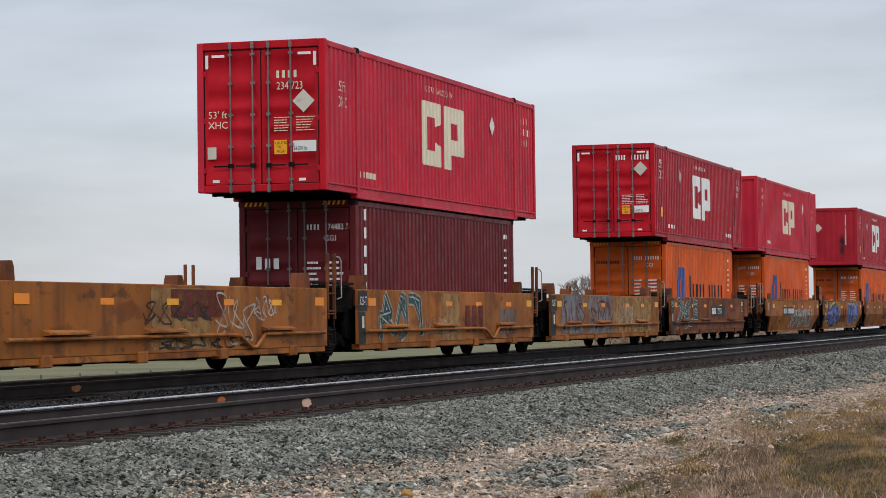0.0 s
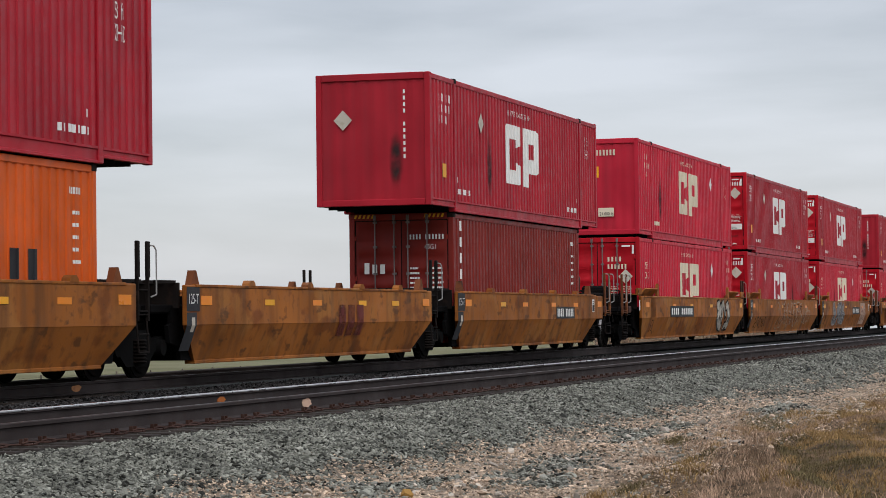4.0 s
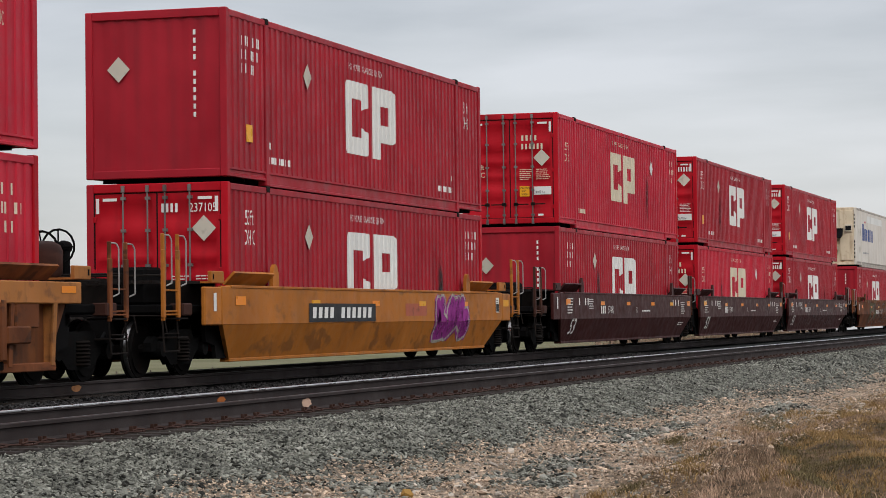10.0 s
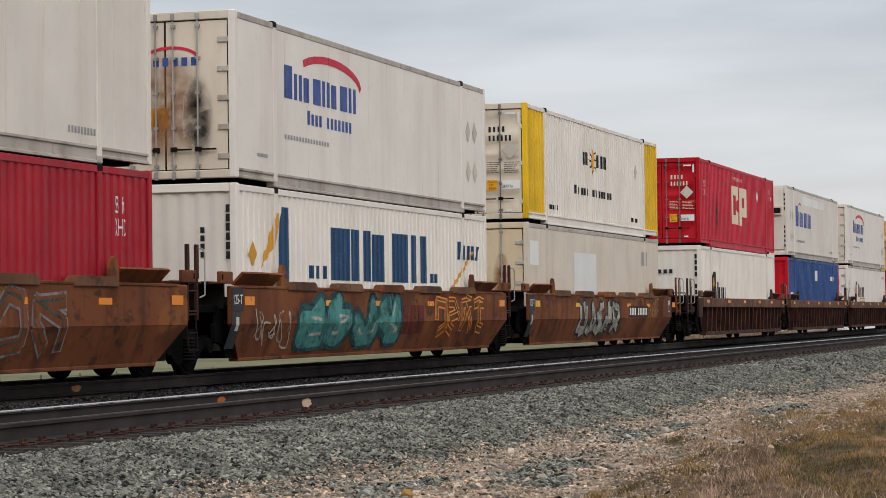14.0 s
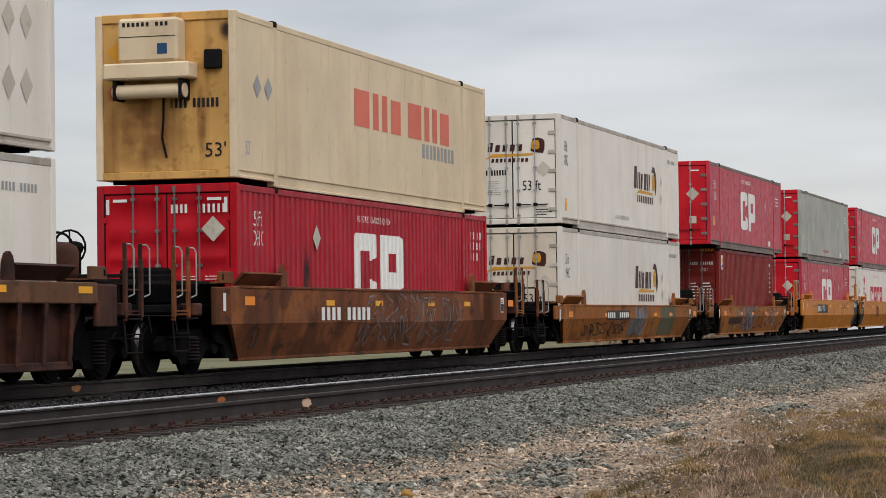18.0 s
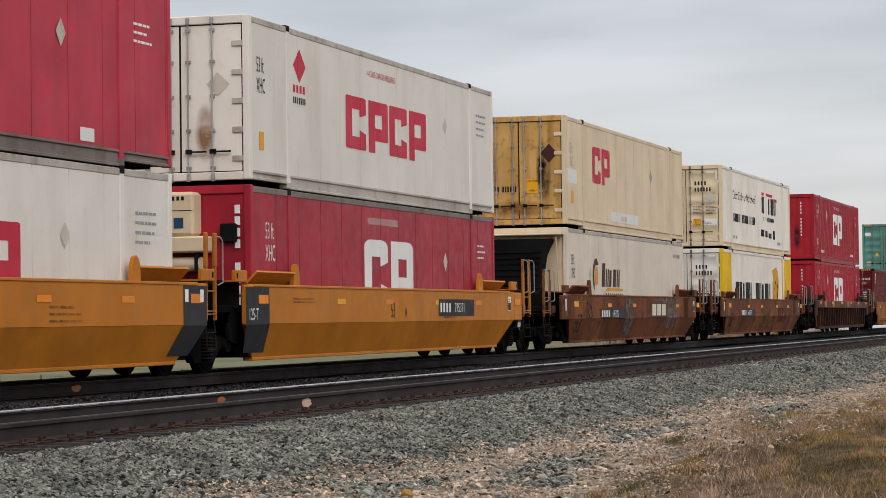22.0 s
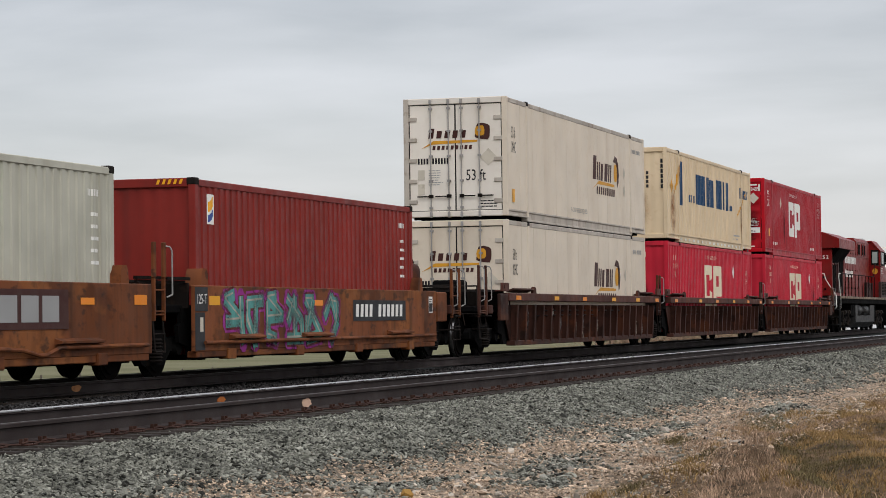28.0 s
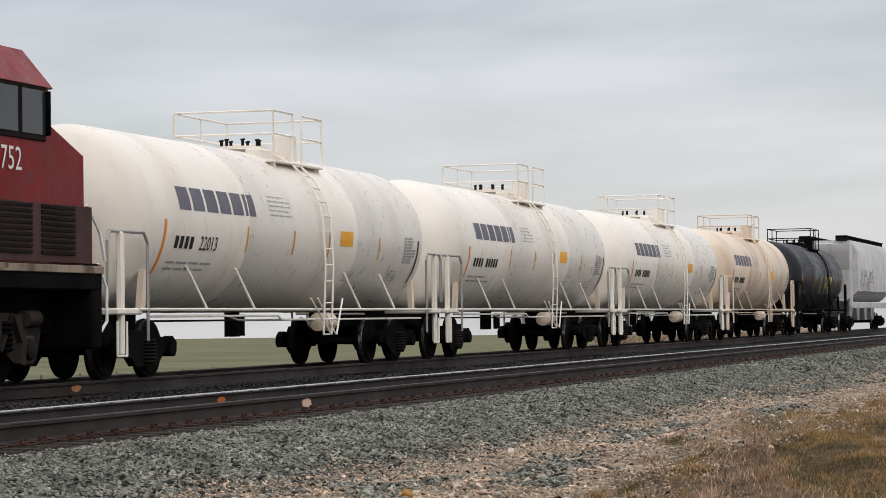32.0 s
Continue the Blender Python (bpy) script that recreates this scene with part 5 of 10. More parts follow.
def trade_box(label, col, end, seed, deco, end_col=None, strips=None):
    """A long corrugated box in a haulier's colours."""
    rng = random.Random(seed)
    W = 2.591
    ob, side, ef = box_shell(label, True, "corr", col, end, end_col, cream_box if deco == "quote" else None, "container", strips)
    if deco == "navy_wide":
        mark("name_lettering", bars(5, -3.1, 3.4, 1.34, 2.34, fill=0.88), navy_mark, ob, side, "navy name bars")
        mark("name_lettering", bars(3, -4.3, -3.2, 1.36, 1.6, fill=0.6) + bars(2, 3.5, 4.2, 1.36, 1.55), navy_mark, ob, side)
        mark("emblem", [[(-6.05, 1.2), (-5.45, 1.2), (-5.45, 2.62), (-5.8, 2.62)]], navy_mark, ob, side, "navy emblem stripe")
        mark("emblem", [[(-6.9, 1.5), (-6.2, 1.9), (-5.9, 2.5), (-6.1, 2.5)]], gold_mark, ob, side)
        mark("emblem", bars(5, 5.6, 7.5, 1.9, 2.3, low=0.8, slant=0.2), navy_mark, ob, side)
        mark("emblem", [[(5.0, 1.2), (5.4, 1.3), (7.0, 2.1), (6.8, 2.1)]], gold_mark, ob, side)
        mark("small_print", lines(2, 4.2, 5.6, 0.35, 0.6, rng, 0.45), grey_mark, ob, side)
        mark("code_lettering", [rect(W * 0.92, W * 0.96, 2.45 - k * 0.16, 2.58 - k * 0.16) for k in range(6)] + [rect(W * 0.74, W * 0.77, 2.1 - k * 0.14, 2.2 - k * 0.14) for k in range(4)], black_mark, ob, ef, lift=0.004)
        mark("placard", [diamond(W * 0.55, 0.95, 0.46, 0.46)], brown_mark, ob, ef, "rusty diamond placard", lift=0.03)
        mark("placard", [diamond(-7.3, 1.75, 0.42, 0.46)], gold_mark, ob, side)
        if col is cream_box:
            smear(ob, ef, W * 0.5, 1.0, 1.6, 1.8, rust_stain, "rust_stain")
            smear(ob, side, -7.1, 1.0, 1.0, 1.8, rust_stain, "rust_stain")
            smear(ob, side, 6.0, 1.1, 0.6, 2.0, rust_stain, "rust_stain")
            mark("sill_tape", [rect(-6 + k * 0.75, -5.75 + k * 0.75, 0.06, 0.14) for k in range(17)], wt_mark, ob, side, lift=0.02)
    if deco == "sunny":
        mark("name_lettering", bars(2, -1.95, -1.2, 1.75, 2.1) + bars(3, -0.25, 1.1, 1.75, 2.1), black_mark, ob, side, "black name bars")
        st = [[(-0.72, 1.92), (-0.72 + 0.62 * math.cos(a), 1.92 + 0.42 * math.sin(a)), (-0.72 + 0.2 * math.cos(a + 0.4), 1.92 + 0.16 * math.sin(a + 0.4))] for a in np.arange(0, 6.2, 0.785)]
        mark("emblem", st, black_mark, ob, side)
        mark("emblem", [diamond(-0.72, 1.92, 0.5, 0.62)], yel_mark, ob, side, "yellow sun emblem", lift=0.003)
        mark("name_lettering", bars(13, -2.9, 1.7, 0.92, 1.16, gaps=(5,), low=0.8), black_mark, ob, side)
        mark("code_lettering", bars(6, -6.0, -4.8, 0.4, 0.52) + bars(6, 4.2, 5.3, 0.4, 0.52), black_mark, ob, side)
        mark("placard", [diamond(4.9, 1.9, 0.4, 0.44)], plac_mark, ob, side, "diamond hazard placard")
    if deco == "quote":
        mark("headline_lettering", words("\"Door To Door Worldwide\"", -5.85, 1.84, 0.3, 1.0, 0.12), black_mark, ob, side)
        mark("name_lettering", bars(16, -5.7, -0.75, 1.02, 1.32), black_mark, ob, side)
        mark("name_lettering", bars(5, 0.8, 4.6, 1.55, 2.2, gaps=(1,), fill=0.75), black_mark, ob, side, "black name bars")
        mark("emblem", [rect(0.8, 1.3, 2.25, 2.36), rect(1.9, 3.4, 2.25, 2.36), rect(3.7, 4.6, 2.1, 2.22)], red_mark, ob, side)
        mark("name_lettering", bars(9, 1.2, 3.9, 1.26, 1.42), black_mark, ob, side)
        mark("emblem", [rect(0.6, 1.3, 0.65, 0.92), rect(1.6, 2.2, 0.65, 0.9), rect(2.4, 3.1, 0.62, 0.82), rect(3.5, 4.1, 0.6, 0.95)], black_mark, ob, side)
        mark("code_lettering", bars(6, -6.0, -4.9, 0.4, 0.52) + bars(6, 4.6, 5.7, 0.4, 0.52), grey_mark, ob, side)
    if deco == "yellow_figure":
        mark("name_lettering", bars(11, -5.35, 2.7, 1.08, 1.8, gaps=(5,), fill=0.84), black_mark, ob, side, "black name bars")
        rb = blob(3.95, 1.6, 0.75, 0.75, random.Random(5), 14, 0.2)
        mark("emblem", [[(3.95, 1.6), rb[k], rb[(k + 1) % 14]] for k in range(14)], gold_mark, ob, side, "yellow emblem patch")
        mark("emblem", stroke([(3.4, 1.2), (3.6, 1.6), (3.5, 2.0)], 0.07) + stroke([(4.0, 1.1), (4.1, 1.5), (3.9, 1.9)], 0.07) + stroke([(4.4, 1.2), (4.5, 1.6), (4.3, 2.0)], 0.07), black_mark, ob, side, lift=0.004)
    if deco == "bird":
        mark("name_lettering", bars(5, -4.9, -3.0, 1.15, 1.75, low=0.7), black_mark, ob, side, "black name bars")
        rb = blob(-5.5, 1.6, 0.42, 0.55, random.Random(6), 12, 0.15)
        mark("emblem", [[(-5.5, 1.6), rb[k], rb[(k + 1) % 12]] for k in range(12)], black_mark, ob, side)
        mark("emblem", [diamond(-5.6, 1.7, 0.3, 0.5)], gold_mark, ob, side, lift=0.004)
        mark("name_lettering", bars(5, 0.75, 1.7, 2.02, 2.2, low=0.75), black_mark, ob, ef, lift=0.03)
        mark("code_lettering", [rect(2.38, 2.47, 2.5 - k * 0.2, 2.65 - k * 0.2) for k in range(9) if k != 4], black_mark, ob, ef, lift=0.004)
    if deco == "stripe":
        mark("emblem", [rect(0.1, 0.75, 2.05, 2.5)], wt_mark, ob, side)
        mark("code_lettering", [rect(-7.3, -6.6, 1.4, 1.5), rect(-7.2, -6.7, 0.9, 1.2)], wt_mark, ob, side)
        mark("emblem_lettering", bars(5, 5.2, 6.2, 2.1, 2.3), wt_mark, ob, side)
    if end == "doors":
        code_bars(ob, ef, rng, black_mark, "doors", W)
    return ob


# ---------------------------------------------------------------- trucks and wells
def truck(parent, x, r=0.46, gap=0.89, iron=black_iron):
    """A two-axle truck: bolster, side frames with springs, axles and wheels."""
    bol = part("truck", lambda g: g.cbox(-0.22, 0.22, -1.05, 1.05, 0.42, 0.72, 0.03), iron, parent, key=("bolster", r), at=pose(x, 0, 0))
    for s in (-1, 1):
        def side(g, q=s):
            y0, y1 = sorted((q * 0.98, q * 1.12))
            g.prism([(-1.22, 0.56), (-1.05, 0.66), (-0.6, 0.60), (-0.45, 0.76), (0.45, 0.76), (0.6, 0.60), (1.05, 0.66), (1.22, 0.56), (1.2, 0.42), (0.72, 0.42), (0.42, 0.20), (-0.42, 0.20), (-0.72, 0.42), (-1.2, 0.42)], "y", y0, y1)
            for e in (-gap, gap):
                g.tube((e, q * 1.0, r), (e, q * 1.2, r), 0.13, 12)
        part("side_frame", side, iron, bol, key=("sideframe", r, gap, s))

        def spring(g, q=s):
            g.lathe([(0.24 + k * 0.0275, 0.15 if k % 2 else 0.115) for k in range(15)], 12, "z", (0, q * 1.13, 0))
        part("spring", spring, grimy_iron, bol, key=("spring", s))
    for e in (-gap, gap):
        part("axle", lambda g, q=e: g.tube((q, -0.98, r), (q, 0.98, r), 0.075, 8), wheel_iron, bol, key=("axle", r, e))
        for s in (-1, 1):
            def wheel(g, q=e, w=s):
                prof = [(0.0, 0.10), (0.0, r * 0.62), (0.03, r * 0.84), (0.0, r * 0.86), (0.0, r), (-0.105, r), (-0.105, r + 0.028), (-0.135, r + 0.02), (-0.135, r * 0.86), (-0.09, r * 0.8), (-0.09, 0.1)]
                g.lathe([(w * (0.79 + d), rr) for d, rr in (prof if w < 0 else prof)], 28, "y", (q, 0, r))
            wh = part("wheel", wheel, wheel_iron, bol, key=("wheel", r, e, s))
            if s < 0:
                part("tread", lambda g, q=e: g.lathe([(-0.775, r + 0.001), (-0.77, r + 0.003), (-0.70, r + 0.003), (-0.695, r + 0.001)], 28, "y", (q, 0, r)), tread_steel, wh, "polished wheel tread", key=("tread", r, e))
    return bol


WELL_GROUP = "well cars of the train"


def ladder(parent, x, s, mat, top=2.35, a=0.2):
    """Two posts with rungs at a well's corner; a: half the distance between them."""
    def make(g):
        for dx in (-a, a):
            g.cbox(x + dx - 0.022, x + dx + 0.022, s * 1.42 - 0.03, s * 1.42 + 0.03, 0.9, top, 0.008)
            if s < 0:
                g.cbox(x + dx - 0.05, x + dx + 0.05, s * 1.42 - 0.035, s * 1.42 + 0.02, top - 0.52 if a < 0.25 else 0.95, top + 0.04 if a < 0.25 else top - 0.25, 0.012)
        for z in (1.0, 1.05, 1.38):
            g.tube((x - a, s * 1.43, z), (x + a, s * 1.43, z), 0.014, 6)
    post = part("ladder", make, mat, parent)
    if s > 0:
        return
    for dx in (a + 0.08,) if a < 0.25 else (0.08 - a, a + 0.08):
        part("grab_iron", lambda g: g.path([(x + dx - 0.06, s * 1.44, top - 0.02), (x + dx, s * 1.5, top - 0.03), (x + dx + 0.02, s * 1.53, top - 0.1), (x + dx + 0.02, s * 1.53, top - 0.78), (x + dx - 0.04, s * 1.46, top - 0.82)], 0.012), galv, post)
    part("step", lambda g: g.path([(x - a, s * 1.4, 0.95), (x - a, s * 1.44, 0.42), (x + a, s * 1.44, 0.42), (x + a, s * 1.4, 0.95)], 0.016) and g.tube((x - a, s * 1.44, 0.7), (x + a, s * 1.44, 0.7), 0.012, 6), grimy_iron, post)


WELL_HALF = {True: 8.95, "middle": 7.55, False: 6.85}


def well(u, style, long_well, mat, left, right, label, seed, deco=None, hi=1.47, iron_rail=None):
    """One well: sides, floor, end platforms, ladders, guides, trucks. left, right: A joined to the next well, E a coupled end."""
    ob = thing("well_car", label, "railcar", WELL_GROUP)
    rng = random.Random(seed)
    Lb = WELL_HALF[long_well]
    joint = 9.83 if long_well else 7.78
    fold = 0.82
    if style in ("slant", "low"):
        top = hi
        for s in (-1, 1):
            def wall(g, q=s):
                g.cbox(-Lb, Lb, *sorted((q * 1.44, q * 1.52)), fold, top, 0.015)
                x1, zb = Lb - 0.85, 0.24
                o, i = 1.515, 1.44
                vs = [(-Lb + 0.02, q * o, fold + 0.015), (Lb - 0.02, q * o, fold + 0.015), (x1, q * 1.30, zb), (-x1, q * 1.30, zb),
                      (-Lb + 0.02, q * i, fold + 0.015), (Lb - 0.02, q * i, fold + 0.015), (x1, q * 1.24, zb), (-x1, q * 1.24, zb)]
                fs = [(0, 3, 2, 1), (4, 5, 6, 7), (0, 1, 5, 4), (1, 2, 6, 5), (2, 3, 7, 6), (3, 0, 4, 7)]
                g.add(vs, fs if q < 0 else [f[::-1] for f in fs])
                g.cbox(-x1, x1, *sorted((q * 1.13, q * 1.315)), zb - 0.04, zb + 0.02, 0.01)
            part("side_wall", wall, mat, ob, key=("slant", long_well, s, top))
            part("top_lip", lambda g, q=s: g.cbox(-Lb + 0.4, Lb - 0.4, *sorted((q * 1.42, q * 1.535)), top - 0.035, top + 0.012, 0.008), mat, ob, key=("lip", long_well, s, top))

        if not long_well:
            for x in (-3.9, -0.9, 2.1, 4.6):
                part("top_clip", lambda g: g.prism([(-0.16, top - 0.02), (-0.14, top + 0.05), (-0.07, top + 0.1), (0.07, top + 0.1), (0.14, top + 0.05), (0.16, top - 0.02)], "y", -1.535, -1.4), mat, ob, key=("clip", top), at=pose(x, 0, 0))
        elif seed in (60, 61, 62):
            for x in (-5.4, -2.7, 0.0, 2.7, 5.4):
                part("top_flap", lambda g: g.prism([(-0.78, top - 0.05), (0.78, top - 0.05), (0.7, top + 0.06), (0.6, top + 0.1), (-0.6, top + 0.1), (-0.7, top + 0.06)], "y", -1.56, -1.36), chord_brown if x else well_rust, ob, key=("flap", top, x == 0), at=pose(x, 0, 0))

        def place(a, b, lift):
            if b >= fold:
                return (a, -1.52 - lift, b)
            k = (fold - b) / (fold - 0.24)
            return (a, -1.516 + k * 0.216 - lift, b - lift * 0.3)
        face = Face(place, (), (fold,))
    elif style == "flat":
        top = hi
        for s in (-1, 1):
            part("side_wall", lambda g, q=s: g.cbox(-Lb, Lb, *sorted((q * 1.43, q * 1.5)), 0.40, top, 0.012), mat, ob, key=("flat", long_well, s))
            part("bottom_sill", lambda g, q=s: g.cbox(-Lb + 0.1, Lb - 0.1, *sorted((q * 1.32, q * 1.49)), 0.30, 0.41, 0.012), mat, ob, key=("fsill", long_well, s))
            for k in range(4):
                part("stiffener_foot", lambda g, q=s, x=-Lb + 1.6 + k * 3.4: g.cbox(x - 0.18, x + 0.18, *sorted((q * 1.34, q * 1.53)), 0.26, 0.44, 0.015), mat, ob, key=("foot", s, k, long_well))
        zp = 0.66 if seed < 180 else 0.54
        bend = [(-Lb + 0.3, -1.56, zp), (1.6, -1.56, zp), (2.2, -1.56, zp - 0.02), (2.75, -1.56, 0.44), (2.95, -1.56, 0.44), (3.4, -1.56, zp), (Lb - 0.3, -1.56, zp)] if seed % 2 else [(-Lb + 0.3, -1.56, zp), (Lb - 0.3, -1.56, zp)]
        part("brake_pipe", lambda g: g.path(bend, 0.032, 8), mat, ob)
        for x in (-4.6, -1.0, 4.1):
            part("side_step", lambda g, xx=x: g.prism([(-1.5, zp + 0.04), (-1.62, zp + 0.06), (-1.62, zp + 0.09), (-1.5, zp + 0.13)], "x", xx - 0.75, xx + 0.75), mat, ob, key=("sstep", x, zp))

        def place(a, b, lift):
            return (a, -1.5 - lift, b)
        face = Face(place)
    else:
        top = hi
        n = 20 if mat is well_dark else 13
        for s in (-1, 1):
            part("top_chord", lambda g, q=s: g.cbox(-Lb, Lb, *sorted((q * 1.34, q * 1.54)), 1.16 if deco != "thin" else 1.28, top, 0.015), iron_rail or mat, ob, key=("chord", long_well, s, deco == "thin"))
            part("side_web", lambda g, q=s: g.prism([(-Lb + 0.1, 1.2), (-Lb + 0.75, 0.28), (Lb - 0.75, 0.28), (Lb - 0.1, 1.2)], "y", *sorted((q * 1.32, q * 1.345))), web_shade_brown if mat is well_rust or seed == 150 else mat, ob, key=("web", long_well, s))
            part("bottom_sill", lambda g, q=s: g.cbox(-Lb + 0.72, Lb - 0.72, *sorted((q * 1.25, q * 1.47)), 0.22, 0.34, 0.012), mat, ob, key=("rsill", long_well, s))
            if s > 0:
                far = part("stake_row", lambda g: [g.prism([(1.38, 1.2), (1.535, 1.2), (1.50, 0.34), (1.38, 0.30)], "x", -Lb + 0.8 + k * (2 * Lb - 1.7) / (n - 1), -Lb + 0.9 + k * (2 * Lb - 1.7) / (n - 1)) for k in range(n)], mat, ob, key=("stakerow", long_well))
                tagged(far, kind="stuff")
            for k in range(n if s < 0 else 0):
                x = -Lb + 0.85 + k * (2 * Lb - 1.7) / (n - 1)
                part("stake", lambda g, q=s: g.prism([(q * 1.34, 1.2), (q * 1.52, 1.2), (q * 1.47, 0.34), (q * 1.34, 0.30)][::q], "x", -0.014, 0.014) and g.prism([(q * 1.505, 1.2), (q * 1.535, 1.2), (q * 1.485, 0.30), (q * 1.455, 0.30)][::q], "x", -0.055, 0.055),
                     mat if k % 4 or mat is not well_rust else chord_tan, ob, key=("stake", s), at=pose(x, 0, 0))

        if mat is well_rust or deco == "thin":
            part("train_pipe", lambda g: g.path([(-Lb + 3.4, -1.40, 1.06), (Lb - 4.2, -1.40, 1.06)], 0.018) and g.path([(-Lb + 2.6, -1.40, 0.92), (-Lb + 4.6, -1.40, 0.94), (0.6, -1.40, 0.94)], 0.016), galv if deco != "thin" else grimy_iron, ob, key=("tpp", long_well))
        for x, z in ((-Lb * 0.52, 0.62), (Lb * 0.36, 0.58), (Lb * 0.74, 0.72)) if mat is not well_dark else ():
            part("side_bracket", lambda g: g.cbox(-0.1, 0.62, -1.57, -1.345, -0.11, 0.13, 0.02) and g.cbox(-0.26, -0.09, -1.55, -1.345, -0.34, 0.5, 0.02), mat, ob, key=("sbr",), at=pose(x, 0, z))
            part("bracket_foot", lambda g: g.cbox(-0.25, -0.1, -1.5, -1.345, -0.46, -0.345, 0.01), black_iron, ob, key=("sbf",), at=pose(x, 0, z))

        def place(a, b, lift):
            return (a, -(1.54 if b > 1.16 else 1.346) - lift, b)
        face = Face(place)
    part("floor", lambda g: [g.box(-Lb + 0.9, Lb - 0.9, -1.12, -0.7, 0.27, 0.31), g.box(-Lb + 0.9, Lb - 0.9, 0.7, 1.12, 0.27, 0.31)] +
         [g.box(x - 0.12, x + 0.12, -1.15, 1.15, 0.25, 0.33) for x in np.linspace(-Lb + 1.2, Lb - 1.2, 6)], black_iron, ob, key=("floor", long_well))
    for e, kind in ((-1, left), (1, right)):
        coupled = kind == "E"
        x_end = Lb + (2.1 if long_well else 2.3) if coupled else joint - 0.12
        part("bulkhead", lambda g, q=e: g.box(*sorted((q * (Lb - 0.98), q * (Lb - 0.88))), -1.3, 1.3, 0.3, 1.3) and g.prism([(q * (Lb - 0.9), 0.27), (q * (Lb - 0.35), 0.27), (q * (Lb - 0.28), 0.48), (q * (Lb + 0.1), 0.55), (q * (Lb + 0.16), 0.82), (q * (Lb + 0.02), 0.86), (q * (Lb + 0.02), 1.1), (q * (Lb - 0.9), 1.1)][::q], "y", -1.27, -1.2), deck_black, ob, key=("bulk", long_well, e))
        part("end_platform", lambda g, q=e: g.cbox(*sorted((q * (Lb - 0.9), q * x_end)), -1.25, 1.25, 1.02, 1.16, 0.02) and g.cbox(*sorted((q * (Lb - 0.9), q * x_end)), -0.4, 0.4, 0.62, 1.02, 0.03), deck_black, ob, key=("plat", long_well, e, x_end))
        part("grating", lambda g, q=e: [g.box(*sorted((q * (Lb - 0.1), q * (x_end - 0.1))), y, y + 0.05, top + 0.03, top + 0.075) for y in np.arange(-1.3, 1.3, 0.18)] and
             g.box(*sorted((q * (Lb - 0.14), q * (Lb - 0.08))), -1.35, 1.35, 1.1, top + 0.04), grimy_iron, ob, key=("grate", long_well, e, x_end, top))
        if style != "flat" and long_well:
            gh = 0.42 if deco == "thin" else 1.0
            for s in (-1, 1):
                def guide(g, q=e, w=s):
                    xa, xb = q * (Lb - 0.65), q * (Lb - 2.6)
                    pts = [(xa, w * 1.30, top + 0.02), (xb, w * 1.30, top + 0.02), (xb, w * 1.5, top + 0.22 * gh), (xa, w * 1.5, top + 0.22 * gh)]
                    t = 0.03
                    g.add(pts + [(p[0], p[1] - w * t, p[2] + t) for p in pts], [(0, 1, 2, 3), (7, 6, 5, 4), (0, 4, 5, 1), (1, 5, 6, 2), (2, 6, 7, 3), (3, 7, 4, 0)])
                    ear = [(xb - q * 0.3, top - 0.05), (xb + q * 0.02, top - 0.05), (xb + q * 0.02, top + 0.2 * gh), (xb - q * 0.03, top + 0.34 * gh), (xb - q * 0.12, top + 0.4 * gh), (xb - q * 0.2, top + 0.37 * gh), (xb - q * 0.27, top + 0.25 * gh)]
                    g.prism(ear, "y", *sorted((w * 1.40, w * 1.47)))
                part("container_guide", guide, mat, ob, key=("guide", long_well, e, s, top, gh))
        elif style != "flat":
            for s in (-1, 1):
                for dx in (0.55,):
                    part("container_guide", lambda g, w=s: g.prism([(-0.17, top), (0.17, top), (0.03, top + 0.24), (-0.05, top + 0.24)], "y", *sorted((w * 1.34, w * 1.46))), well_rust, ob, key=("pguide", s, top), at=pose(e * (Lb - dx), 0, 0))
        else:
            for s in (-1, 1):
                part("container_guide", lambda g, q=e, w=s: g.prism([(-0.16, top), (0.16, top), (0.13, top + 0.2), (0.08, top + 0.28), (-0.08, top + 0.28), (-0.15, top + 0.16)], "y", *sorted((w * 1.1, w * 1.38))), well_rust, ob, key=("fguide", e, s), at=pose(e * (Lb - 0.75), 0, 0))
            part("cross_rail", lambda g, q=e: g.box(*sorted((q * (Lb - 0.2), q * (x_end - 0.05))), -1.35, -1.28, top + 0.08, top + 0.13), grimy_iron, ob, key=("xr", e, x_end))
        for s in ((-1, 1) if coupled or e > 0 else ()):
            ladder(ob, e * (x_end - ((0.55 if e > 0 else 0.12) if coupled else 0.35)), s, well_yellow if mat in (well_yellow, well_clean) else (well_rust if coupled and mat in (well_tan, well_rust) else well_dark if coupled or long_well else (well_rust if style == "flat" else grimy_iron)), top + ((0.8 if mat in (well_yellow, well_clean) else 0.62) if s < 0 else 0.5) - (0.12 if style == "flat" and (e + seed) % 2 else 0.0), 0.3 if coupled else 0.2)
        if long_well and style != "flat":
            part("corner_plate", lambda g, q=e: g.cbox(*sorted((q * (Lb - 0.15), q * (Lb + 0.42))), -1.5, -1.43, top + 0.04, top + 0.24, 0.012) and g.box(*sorted((q * (Lb - 0.15), q * (Lb + 0.42))), -1.46, -0.9, top + 0.04, top + 0.07), mat if style == "slant" else (iron_rail or mat), ob, key=("cplate", e, top))
            part("plate_slot", lambda g, q=e: g.cbox(*sorted((q * (Lb + 0.3), q * (Lb + 0.36))), -1.503, -1.495, top + 0.1, top + 0.19, 0.002), black_iron, ob, key=("cslot", e, top))
